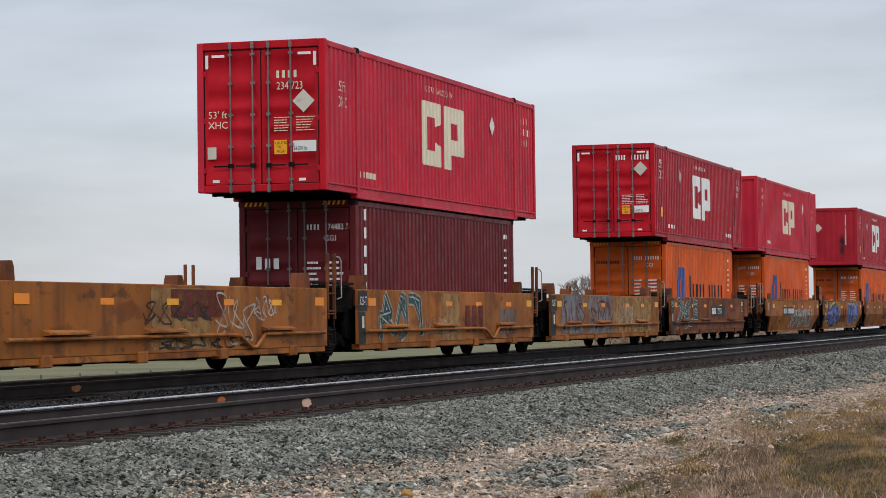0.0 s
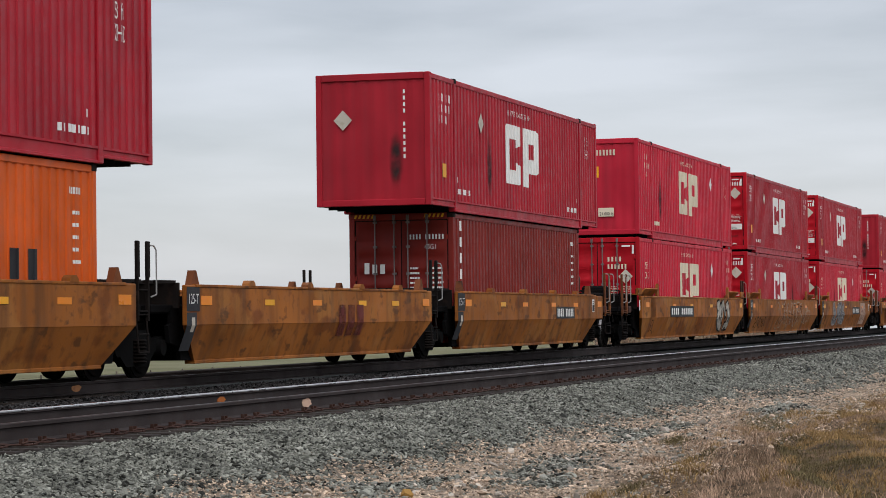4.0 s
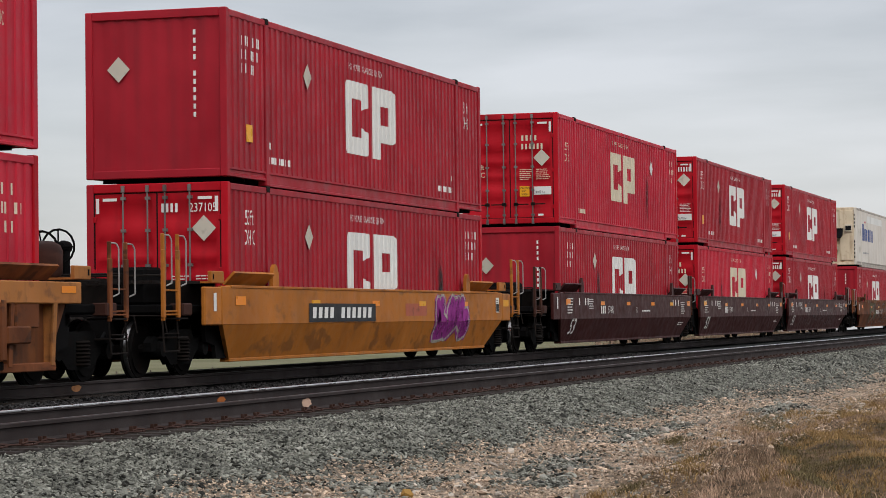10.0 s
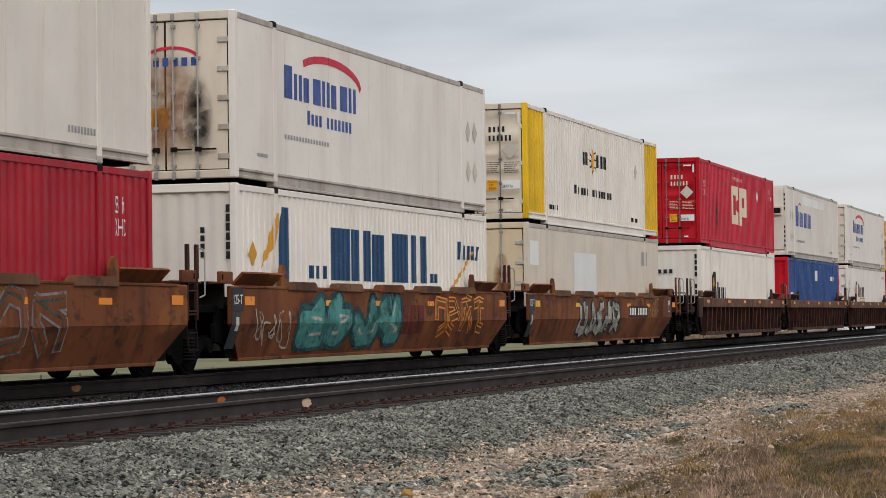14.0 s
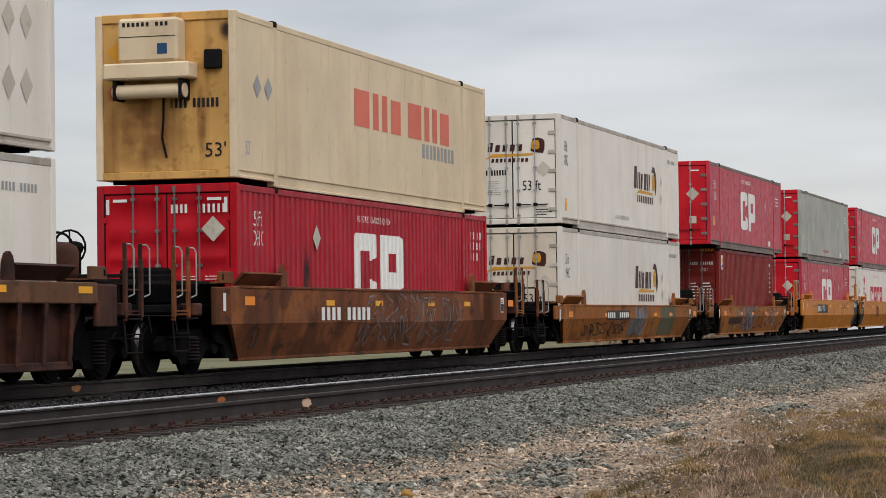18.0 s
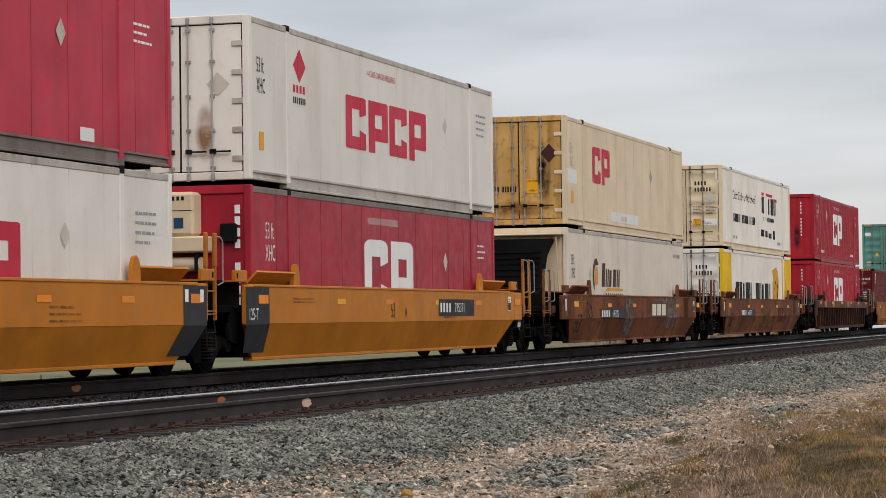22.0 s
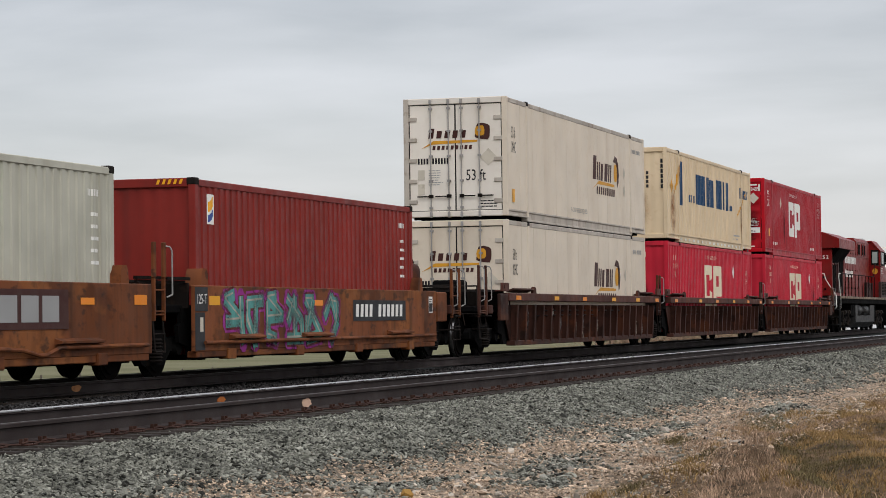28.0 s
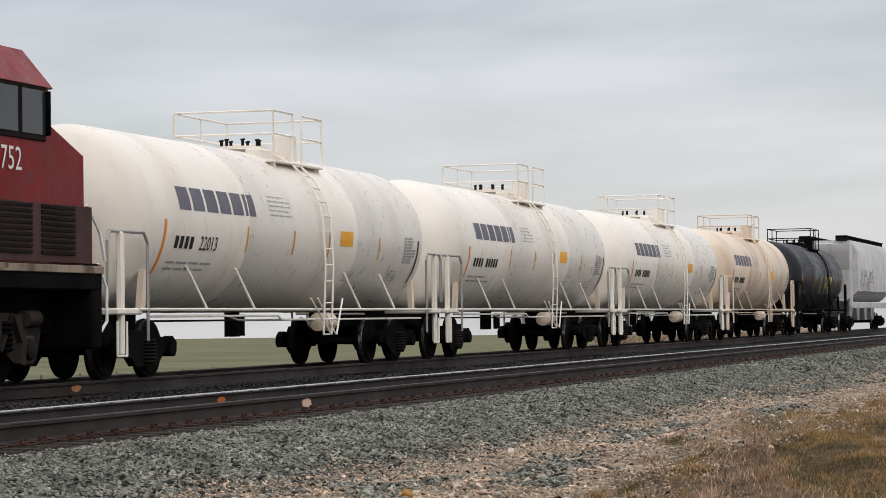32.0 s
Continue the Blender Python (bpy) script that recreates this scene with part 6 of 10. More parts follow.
        if coupled:
            truck(ob, e * (Lb + 0.85), 0.46)
            part("coupler", lambda g, q=e: g.cbox(*sorted((q * (x_end - 0.3), q * (x_end + 0.45))), -0.09, 0.09, 0.74, 0.94, 0.02) and g.cbox(*sorted((q * (x_end + 0.32), q * (x_end + 0.62))), -0.17, 0.17, 0.7, 0.98, 0.04), grimy_iron, ob, key=("cpl", e, x_end))
            part("air_hose", lambda g, q=e: g.path([(q * (x_end - 0.1), -0.35, 0.8), (q * (x_end + 0.2), -0.33, 0.55), (q * (x_end + 0.5), -0.28, 0.5)], 0.025), rubber, ob, key=("hose", e, x_end))
            part("end_box", lambda g, q=e: g.cbox(*sorted((q * (Lb + 0.02), q * (Lb + 0.75))), -1.52, -1.44, fold, top - 0.02, 0.02), mat, ob, key=("ebox", e, top))
            for z in (0.62, 0.92):
                part("crossover_step", lambda g, q=e, h=z: g.cbox(*sorted((q * (x_end - 0.75), q * (x_end - 0.3))), -1.47, -1.0, h, h + 0.03, 0.006), grimy_iron, ob, key=("cstep", e, x_end, z))
            part("valve_box", lambda g, q=e: g.cbox(*sorted((q * (x_end - 1.75), q * (x_end - 1.05))), -0.62, 0.05, 1.16, 1.78, 0.05), deck_black, ob, key=("vbox", e, x_end))
            part("uncoupling_lever", lambda g, q=e: g.path([(q * (x_end + 0.1), -1.45, 0.72), (q * (x_end + 0.1), -1.4, 0.98), (q * (x_end + 0.1), -0.3, 1.0), (q * (x_end + 0.25), -0.15, 0.95)], 0.012), grimy_iron, ob, key=("ulev", e, x_end))
            part("end_handrail", lambda g, q=e: g.path([(q * (x_end - 0.1), -1.3, 1.14), (q * (x_end - 0.1), -1.3, 1.62), (q * (x_end - 0.1), 1.3, 1.62), (q * (x_end - 0.1), 1.3, 1.14)], 0.018), grimy_iron, ob, key=("ehr", e, x_end))
            part("corner_block", lambda g, q=e: g.cbox(*sorted((q * (x_end - 1.0), q * (x_end - 0.62))), -1.44, -1.2, 0.98, 1.18, 0.02), well_dark, ob, key=("cblk", e, x_end))
            if e > 0:
                part("brake_drum", lambda g: g.lathe([(x_end - 0.42, 0.03), (x_end - 0.4, 0.08), (x_end - 0.2, 0.1), (x_end - 0.12, 0.08), (x_end - 0.1, 0.03)], 14, "x", (0, -0.15, 2.0)) and g.cbox(x_end - 0.4, x_end - 0.24, -0.24, -0.06, 1.15, 1.95, 0.03), deck_black, ob, key=("bdrum", x_end))
                part("brake_wheel", lambda g: [g.tube((x_end - 0.5, -0.15 + 0.28 * math.cos(a), 2.0 + 0.28 * math.sin(a)), (x_end - 0.5, -0.15 + 0.28 * math.cos(a + 0.42), 2.0 + 0.28 * math.sin(a + 0.42)), 0.02, 6) for a in np.arange(0, 6.28, 0.4189)] and
                     [g.path([(x_end - 0.44, -0.15, 2.0), (x_end - 0.5, -0.15 + 0.27 * math.cos(a), 2.0 + 0.27 * math.sin(a))], 0.013) for a in np.arange(0.2, 6.28, 1.2566)], black_iron, ob, key=("bwr", x_end))
            if e < 0:
                part("brake_drum", lambda g: g.lathe([(-x_end + 0.08, 0.03), (-x_end + 0.1, 0.08), (-x_end + 0.2, 0.11), (-x_end + 0.35, 0.1), (-x_end + 0.38, 0.03)], 14, "x", (0, 0.45, 2.1)), deck_black, ob, key=("bdl", x_end))
                part("brake_stand", lambda g: g.cbox(-x_end + 0.14, -x_end + 0.3, 0.36, 0.54, 1.15, 2.05, 0.03), black_iron, ob, key=("bst", x_end))
                part("brake_wheel", lambda g: [g.tube((-x_end + 0.02, 0.45 + 0.28 * math.cos(a), 2.1 + 0.28 * math.sin(a)), (-x_end + 0.02, 0.45 + 0.28 * math.cos(a + 0.42), 2.1 + 0.28 * math.sin(a + 0.42)), 0.018, 6) for a in np.arange(0, 6.28, 0.4189)] and
                     g.path([(-x_end + 0.02, 0.17, 2.1), (-x_end + 0.02, 0.73, 2.1)], 0.014) and g.path([(-x_end + 0.02, 0.45, 1.82), (-x_end + 0.02, 0.45, 2.38)], 0.014), black_iron, ob, key=("bwh", x_end))
            else:
                part("air_reservoir", lambda g: g.lathe([(1.5, 0.1), (1.54, 0.24), (1.62, 0.3), (1.95, 0.31), (2.04, 0.27), (2.1, 0.16), (2.11, 0.02)], 18, "z", (x_end - 1.2, -0.5, 0)), well_dark, ob, key=("res", x_end))
        elif e > 0:
            truck(ob, joint, 0.48)
            part("joint_casting", lambda g: g.cbox(joint - 0.6, joint + 0.6, -0.3, 0.3, 0.75, 1.05, 0.05), black_iron, ob, key=("jc", joint))
    # reflectors and stencils
    for k, a in enumerate((-Lb + 0.85, -Lb * 0.45, -Lb * 0.1, Lb * 0.3, Lb * 0.62, Lb - 0.45)):
        a += rng.uniform(-0.25, 0.25) * (0 if k in (0, 5) else 1)
        b = top - 0.32 if style != "rib" else top - 0.16
        hh = 0.10 if k not in (0, 5) or style == "rib" else 0.15
        if k == 5 and right == "E" and style != "rib":
            mark("data_plate", [rect(a - 0.14, a + 0.14, b - 0.14, b + 0.2)], wt_mark, ob, face, "white data plate", lift=0.004)
            mark("data_text", [rect(a - 0.12, a + 0.12, b - 0.12, b + 0.06)] + lines(2, a - 0.1, a + 0.1, b + 0.08, b + 0.18, rng, 0.5), dk_grey, ob, face, lift=0.007)
            a = Lb + 0.32
        if k == 0 and left == "E" and style != "rib":
            mark("sticker", [rect(-Lb - 0.4, -Lb - 0.27, b - 0.1, b + 0.2)], wt_mark, ob, face, "worn white sticker", lift=0.004)
        mark("reflector", [rect(a - 0.24, a + 0.24, b, b + hh)], yel_mark if rng.random() < 0.35 else org_mark, ob, face, lift=0.004)
    return ob, face, rng


def well_deco(ob, face, rng, kind, Lb, top):
    """Paint on the near side of a well."""
    m = wt_mark
    b = top - 0.60
    if kind == "plates":
        mark("number_plate", [rect(-Lb * 0.52, -Lb * 0.08, b - 0.02, b + 0.32)], dk_grey, ob, face)
        mark("number_lettering", bars(11, -Lb * 0.5, -Lb * 0.1, b + 0.05, b + 0.25, gaps=(4,), slant=0.15), m, ob, face, lift=0.004)
    if kind == "emblem_plate":
        mark("emblem_plate", [rect(-Lb * 0.45, -Lb * 0.1, b - 0.08, b + 0.4)], dk_grey, ob, face)
        mark("emblem_lettering", bars(3, -Lb * 0.43, -Lb * 0.12, b, b + 0.32, fill=0.8), m, ob, face, lift=0.004)
    if kind == "emblem_red":
        mark("emblem_lettering", bars(3, 0.7, 2.3, b - 0.28, b + 0.3, fill=0.75), maroon_patch, ob, face, lift=0.003)


def panel_end(ob, face, Lb, top, text):
    """The dark end panel with its stencil."""
    mark("end_plate", [rect(-Lb, -Lb + 0.55, top - 0.42, top - 0.03)], dk_grey, ob, face, lift=0.003)
    mark("end_stencil", words(text, -Lb + 0.06, top - 0.3, 0.16, 0.8), wt_mark, ob, face, lift=0.006)
    mark("end_patch", [rect(-Lb, -Lb + 0.42, 0.42, top - 0.44)], dk_grey, ob, face, lift=0.002)
    mark("plate", [rect(-Lb + 0.2, -Lb + 0.34, top - 0.75, top - 0.52)], plac_mark, ob, face, lift=0.006)


# ---------------------------------------------------------------- locomotive
def locomotive(u):
    """The mid-train diesel: flared radiator hood, long hood, cab at the far end, walkways with rails, six-wheel trucks."""
    ob = thing("diesel_locomotive", "dirty dark red six-axle diesel locomotive with flared radiator wings", "locomotive")
    hw = 0.93
    x0, x1 = -9.6, 7.0
    part("underframe", lambda g: g.cbox(-10.9, 10.9, -1.5, 1.5, 1.36, 1.72, 0.02), black_iron, ob)
    part("walkway_edge", lambda g: g.cbox(-9.7, 10.9, -1.53, -1.495, 1.6, 1.71, 0.008), paint("sill_stripe", (0.26, 0.205, 0.15), 0.7, spots=0.8, streak=0.8, dirt=(0.06, 0.04, 0.03)), ob, "worn cream sill stripe")
    hood = part("hood", lambda g: g.prism([(-hw, 1.72), (hw, 1.72), (hw, 4.46), (hw - 0.25, 4.66), (-hw + 0.25, 4.66), (-hw, 4.46)], "x", x0 + 0.2, x1), hood_red, ob)
    part("hood_end", lambda g: g.cbox(x0, x0 + 0.22, -1.12, 1.12, 1.72, 3.95, 0.05), loco_red, ob)
    part("hood_end_nose", lambda g: g.cbox(x0 - 0.1, x0 + 0.1, -0.32, 0.32, 1.72, 4.05, 0.05), loco_red, ob)
    wing = part("radiator_hood", lambda g: g.prism([(-1.5, 3.97), (1.5, 3.97), (1.5, 4.40), (0.75, 4.72), (-0.75, 4.72), (-1.5, 4.40)], "x", x0 - 0.15, x0 + 5.85), loco_red, ob, "flared radiator hood")
    for s in (-1, 1):
        part("wing_soffit", lambda g, q=s: g.prism([(q * 0.93, 3.3), (q * 0.95, 3.3), (q * 1.48, 4.02), (q * 0.93, 4.02)], "x", x0 + 0.4, x0 + 4.6), deck_black, ob)
        for k in range(2):
            part("radiator_screen", lambda g, q=s, xa=x0 + 0.55 + k * 1.3: g.add([(xa, q * 1.0, 3.36), (xa + 1.2, q * 1.0, 3.36), (xa + 1.2, q * 1.46, 3.98), (xa, q * 1.46, 3.98)], [(0, 1, 2, 3)]), deck_black, ob)
    part("headlight_box", lambda g: g.cbox(x0 - 0.26, x0 - 0.08, -0.19, 0.19, 3.72, 4.42, 0.04), deck_black, ob)
    # flat black plate painting the shade of the opening below the lights
    part("nose_recess", lambda g: g.cbox(x0 - 0.115, x0 - 0.09, -0.2, 0.2, 3.2, 3.62, 0.008), deck_black, ob)
    for z in (4.22, 3.98):
        part("headlight", lambda g, zz=z: g.tube((x0 - 0.285, 0, zz), (x0 - 0.24, 0, zz), 0.08, 16), paint("amber_lamp_glass", (0.30, 0.17, 0.05), 0.12) if z > 4.1 else paint("lamp_glass", (0.36, 0.34, 0.3), 0.12), ob)
    part("roof_vent", lambda g: [g.cbox(x0 + 1.5 + k * 0.9, x0 + 2.2 + k * 0.9, -0.5, 0.5, 4.72, 4.78, 0.02) for k in range(4)], loco_dark, ob)
    part("exhaust", lambda g: g.cbox(-1.2, 0.1, -0.35, 0.35, 4.66, 4.78, 0.03), black_iron, ob)
    part("lifting_eyes", lambda g: [g.cbox(x, x + 0.08, -0.86, -0.78, 4.52, 4.60, 0.015) for x in (-3.4, -1.4)], loco_dark, ob)
    part("brake_grid_housing", lambda g: g.prism([(-hw - 0.035, 3.78), (hw + 0.035, 3.78), (hw + 0.035, 4.56), (hw - 0.1, 4.74), (-hw + 0.1, 4.74), (-hw - 0.035, 4.56)], "x", 0.98, 6.6), hood_red, ob)
    part("housing_cap", lambda g: g.cbox(0.93, 6.65, -hw - 0.05, hw + 0.05, 4.52, 4.57, 0.012), hood_red, ob)

    def hood_face(a, b, lift):
        return (a, -hw - lift - 0.004, b)
    hf = Face(hood_face)
    # hood doors along the side
    x = -3.75
    while x < 1.0:
        door = part("hood_door", lambda g: g.cbox(0.02, 0.62, -hw - 0.022, -hw + 0.01, 1.85, 4.35, 0.008), hood_red, ob, key=("hdoor",), at=pose(x, 0, 0))
        part("latch", lambda g: g.box(0.52, 0.575, -hw - 0.04, -hw - 0.02, 2.12, 2.2) and g.box(0.52, 0.575, -hw - 0.04, -hw - 0.02, 3.02, 3.09) and g.box(0.52, 0.575, -hw - 0.04, -hw - 0.02, 3.86, 3.93), black_iron, door, key=("latch",))
        x += 0.66
    for k, (a, b0, b1, ww) in enumerate(((-9.0, 1.95, 3.3, 0.32), (-8.5, 1.95, 3.1, 0.28), (-8.1, 1.95, 3.25, 0.3), (-7.65, 1.95, 3.2, 0.42), (-7.05, 1.95, 3.2, 0.5))):
        part("vent_screen", lambda g, aa=a, z0=b0, z1=b1, w=ww: g.cbox(aa, aa + w, -hw - 0.03, -hw, z0, z1, 0.01), deck_black, ob)
    part("filter_box", lambda g: g.cbox(-6.35, -4.4, -hw - 0.06, -hw, 1.9, 3.62, 0.02), loco_dark, ob)
    part("vent_screen", lambda g: g.cbox(-5.95, -5.15, -hw - 0.085, -hw - 0.05, 2.2, 3.5, 0.01), deck_black, ob)
    part("vent_screen", lambda g: g.cbox(-5.05, -4.5, -hw - 0.085, -hw - 0.05, 2.9, 3.5, 0.01), deck_black, ob)
    for a in (1.4, 3.25, 4.1):
        part("vent_window", lambda g, aa=a: g.cbox(aa, aa + (1.1 if aa == 1.4 else 0.62), -hw - 0.062, -hw - 0.02, 3.9, 4.42, 0.01), deck_black, ob)
        part("vent_frame", lambda g, aa=a, ww=(1.1 if a == 1.4 else 0.62): [g.box(aa - 0.06, aa + ww + 0.06, -hw - 0.07, -hw - 0.03, z, z + 0.05) for z in (3.85, 4.42)] and [g.box(q, q + 0.05, -hw - 0.07, -hw - 0.03, 3.9, 4.42) for q in (aa - 0.06, aa + ww + 0.01)], hood_red, ob)
    mark("name_lettering", bars(8, -3.45, 0.9, 3.38, 3.80, low=0.8, fill=0.82), wt_mark, ob, Face(lambda a, b, l: (a, -hw - 0.026 - l, b)), "worn white name bars")
    mark("name_lettering", bars(7, -3.47, -0.36, 2.70, 3.10, low=0.8, fill=0.82), wt_mark, ob, Face(lambda a, b, l: (a, -hw - 0.026 - l, b)), "worn white name bars")
    endf = Face(lambda a, b, l: (x0 - 0.004 - l, 1.12 - a, b))
    mark("number_lettering", sum([words(c, a0 + k * 0.165 + d, 3.47, 0.165, 1.1) for a0 in (0.2, 1.47) for k, c in enumerate("8752") for d in (0.0, 0.01)], []), wt_mark, ob, endf)
    for yg in (-0.55, 0.55):
        part("grab_iron", lambda g, y=yg: g.path([(x0 + 0.01, y, 1.95), (x0 - 0.07, y, 1.98), (x0 - 0.07, y, 3.02), (x0 + 0.01, y, 3.05)], 0.016), wt_mark, ob, "white end grab iron")
    part("safety_chain", lambda g: g.path([(-11.0, 0.55 - 0.11 * k, 2.62 - 0.13 * math.sin(math.pi * k / 9)) for k in range(10)], 0.016), galv, ob)
    for yl, zl in ((-0.8, 2.05), (-0.75, 2.62), (0.62, 2.05), (0.3, 2.1), (-0.25, 2.4)):
        part("end_latch", lambda g, y=yl, z=zl: g.cbox(x0 - 0.13, x0 + 0.01, y - 0.04, y + 0.04, z - 0.05, z + 0.05, 0.01), black_iron, ob)
    for xd in (-7.35, -6.75):
        part("door_frame", lambda g, a=xd: [g.box(q, q + 0.04, -hw - 0.045, -hw, 1.9, 3.3) for q in (a, a + 0.5)] and g.box(a, a + 0.54, -hw - 0.045, -hw, 3.26, 3.32), loco_dark, ob)
    # cab
    part("cab", lambda g: g.prism([(-1.5, 1.72), (1.5, 1.72), (1.5, 4.2), (1.05, 4.7), (-1.05, 4.7), (-1.5, 4.2)], "x", 7.05, 9.1), loco_red, ob)
    part("cab_roof", lambda g: g.prism([(-1.54, 4.18), (-1.07, 4.74), (1.07, 4.74), (1.54, 4.18), (1.5, 4.16), (1.03, 4.68), (-1.03, 4.68), (-1.5, 4.16)], "x", 6.98, 9.18), loco_red, ob)
    part("roof_box", lambda g: g.cbox(6.2, 7.0, -0.7, 0.1, 4.66, 4.86, 0.03), hopper_grey, ob)
    part("nose", lambda g: g.prism([(9.1, 1.72), (10.45, 1.72), (10.45, 3.3), (9.1, 3.75)], "y", -1.42, 1.42), loco_red, ob)
    part("nose_skirt", lambda g: g.prism([(7.0, 1.74), (10.5, 1.74), (10.5, 2.56), (7.0, 2.56)], "y", -1.522, -1.40), loco_dark, ob)
    part("hood_skirt", lambda g: g.prism([(4.4, 1.74), (7.0, 1.74), (7.0, 2.5), (4.4, 2.5)], "y", -1.10, -0.92), loco_dark, ob)
    for a, ww in ((7.35, 0.72), (8.2, 0.72)):
        part("window_surround", lambda g, aa=a, q=ww: g.cbox(aa - 0.06, aa + q + 0.06, -1.53, -1.5, 3.42, 4.2, 0.01), grimy_iron, ob)
        part("window_pane", lambda g, aa=a, q=ww: g.cbox(aa, aa + q, -1.54, -1.525, 3.5, 4.12, 0.004), glass_dark, ob)
    part("window_surround", lambda g: g.cbox(7.02, 7.06, -1.42, -1.02, 3.45, 4.25, 0.01), deck_black, ob)
    # pale base colour paints the reflected sky into this pane
    part("window_pane", lambda g: g.cbox(7.005, 7.025, -1.36, -1.08, 3.55, 4.15, 0.005), paint("sky_tinted_window_glass", (0.35, 0.40, 0.38), 0.08), ob)
    part("sun_visor", lambda g: g.cbox(8.95, 8.99, -1.6, -1.52, 3.5, 4.12, 0.01), black_iron, ob)
    cabf = Face(lambda a, b, l: (a, -1.504 - l, b))
    mark("round_emblem", [[(1.22 + 0.15 * math.cos(k * 0.524), 3.12 + 0.16 * math.sin(k * 0.524)) for k in range(12)]], gold_mark, ob, Face(lambda a, b, l: (7.046 - l, -a, b)))
    mark("number_lettering", words("8752", 7.35, 2.98, 0.32, 0.95), wt_mark, ob, cabf)
    for xa in (5.0, 6.0):
        part("louvre_panel", lambda g, a=xa: [g.cbox(a, a + 0.4, -1.125, -1.10, 2.1 + k * 0.07, 2.14 + k * 0.07, 0.004) for k in range(5)], grimy_iron, ob)
    for xa in (7.4, 8.8):
        part("louvre_panel", lambda g, a=xa: [g.cbox(a, a + 1.1, -1.545, -1.522, 1.85 + k * 0.08, 1.9 + k * 0.08, 0.004) for k in range(9)], grimy_iron, ob)
    # walkway rails
    posts = [-8.6, -7.4, -6.2, -5.0, -3.6, -2.2, -0.8, 0.6, 2.0, 3.4, 4.6]
    for xp in posts:
        part("rail_post", lambda g: g.tube((0, -1.46, 1.72), (0, -1.46, 2.78), 0.02, 6), black_iron, ob, key=("lpost",), at=pose(xp, 0, 0))
    part("handrail", lambda g: g.path([(-9.2, -1.46, 2.78), (4.3, -1.46, 2.78), (4.8, -1.46, 3.42), (7.2, -1.54, 3.36)], 0.022), grimy_iron, ob)
    part("stair_rail", lambda g: g.path([(-9.2, -1.46, 2.78), (-9.8, -1.48, 2.78), (-9.98, -1.48, 2.62), (-9.5, -1.49, 1.75), (-9.5, -1.49, 1.1)], 0.02), wt_mark, ob, "white stair handrail")
    part("stair_rail", lambda g: g.path([(-11.0, -0.5, 2.75), (-11.0, -0.95, 2.75), (-11.0, -1.0, 2.5), (-11.05, -1.5, 1.7), (-11.05, -1.5, 1.2), (-10.9, -1.4, 1.1)], 0.02), wt_mark, ob, "white end handrail")
    part("stairs", lambda g: [g.cbox(-10.9, -10.1, -1.5, -0.95, z, z + 0.05, 0.01) for z in (0.35, 0.7, 1.05, 1.4)] and g.cbox(-10.15, -9.5, -1.5, -1.42, 0.25, 1.6, 0.02), black_iron, ob)
    part("front_rail", lambda g: g.path([(10.85, -1.45, 1.75), (11.1, -1.48, 1.4), (11.1, -1.48, 0.9), (10.95, -1.45, 0.75)], 0.024) and g.path([(10.5, -1.45, 2.6), (10.9, -1.47, 2.2), (11.05, -1.48, 1.8)], 0.024), wt_mark, ob, "white front handrail")
    part("front_plate", lambda g: g.cbox(10.6, 10.95, -1.48, 1.48, 0.5, 1.75, 0.03), black_iron, ob)
    part("hazard_lamp", lambda g: g.cbox(10.25, 10.36, -1.52, -1.4, 2.1, 2.35, 0.02), gold_mark, ob)
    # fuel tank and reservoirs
    # black filler boxes added to close the see-through gap under the walkway
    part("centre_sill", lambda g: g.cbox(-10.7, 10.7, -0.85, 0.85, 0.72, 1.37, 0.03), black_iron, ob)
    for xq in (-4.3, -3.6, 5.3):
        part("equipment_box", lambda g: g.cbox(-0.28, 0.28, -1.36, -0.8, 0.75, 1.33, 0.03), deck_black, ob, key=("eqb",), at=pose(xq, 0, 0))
    part("fuel_tank", lambda g: g.prism([(-1.42, 0.46), (-1.15, 0.2), (1.15, 0.2), (1.42, 0.46), (1.42, 0.78), (-1.42, 0.78)], "x", -3.35, 4.6), paint("tank_grey", (0.0085, 0.008, 0.0078), 0.5, var=0.25, dirt=(0.019, 0.015, 0.012), streak=0.5, spots=0.3, spec=0.3), ob, "grimy dark grey fuel tank")
    part("fuel_tank_end", lambda g: g.prism([(-1.42, 0.785), (1.42, 0.785), (1.42, 1.3), (-1.42, 1.3)], "x", -3.35, -2.3), MATS["tank_grey"], ob)
    part("fuel_tank_end", lambda g: g.prism([(-1.42, 0.785), (1.42, 0.785), (1.42, 1.3), (-1.42, 1.3)], "x", 2.7, 4.6), MATS["tank_grey"], ob)
    for xa in (-2.2, 0.45):
        part("air_reservoir", lambda g, a=xa: g.lathe([(a, 0.02), (a + 0.06, 0.22), (a + 0.16, 0.3), (a + 2.0, 0.3), (a + 2.1, 0.22), (a + 2.16, 0.02)], 20, "x", (0, -1.12, 1.05)), MATS["tank_grey"], ob)
        for q in (xa + 0.3, xa + 1.75):
            part("reservoir_strap", lambda g, b=q: g.lathe([(b, 0.302), (b, 0.312), (b + 0.05, 0.312), (b + 0.05, 0.302)], 20, "x", (0, -1.12, 1.05)), grimy_iron, ob)
    dusty = paint("dusty_iron", (0.026, 0.020, 0.016), 0.8, var=0.4, dirt=(0.045, 0.034, 0.025), spots=0.5, bump=0.4, spec=0.05)
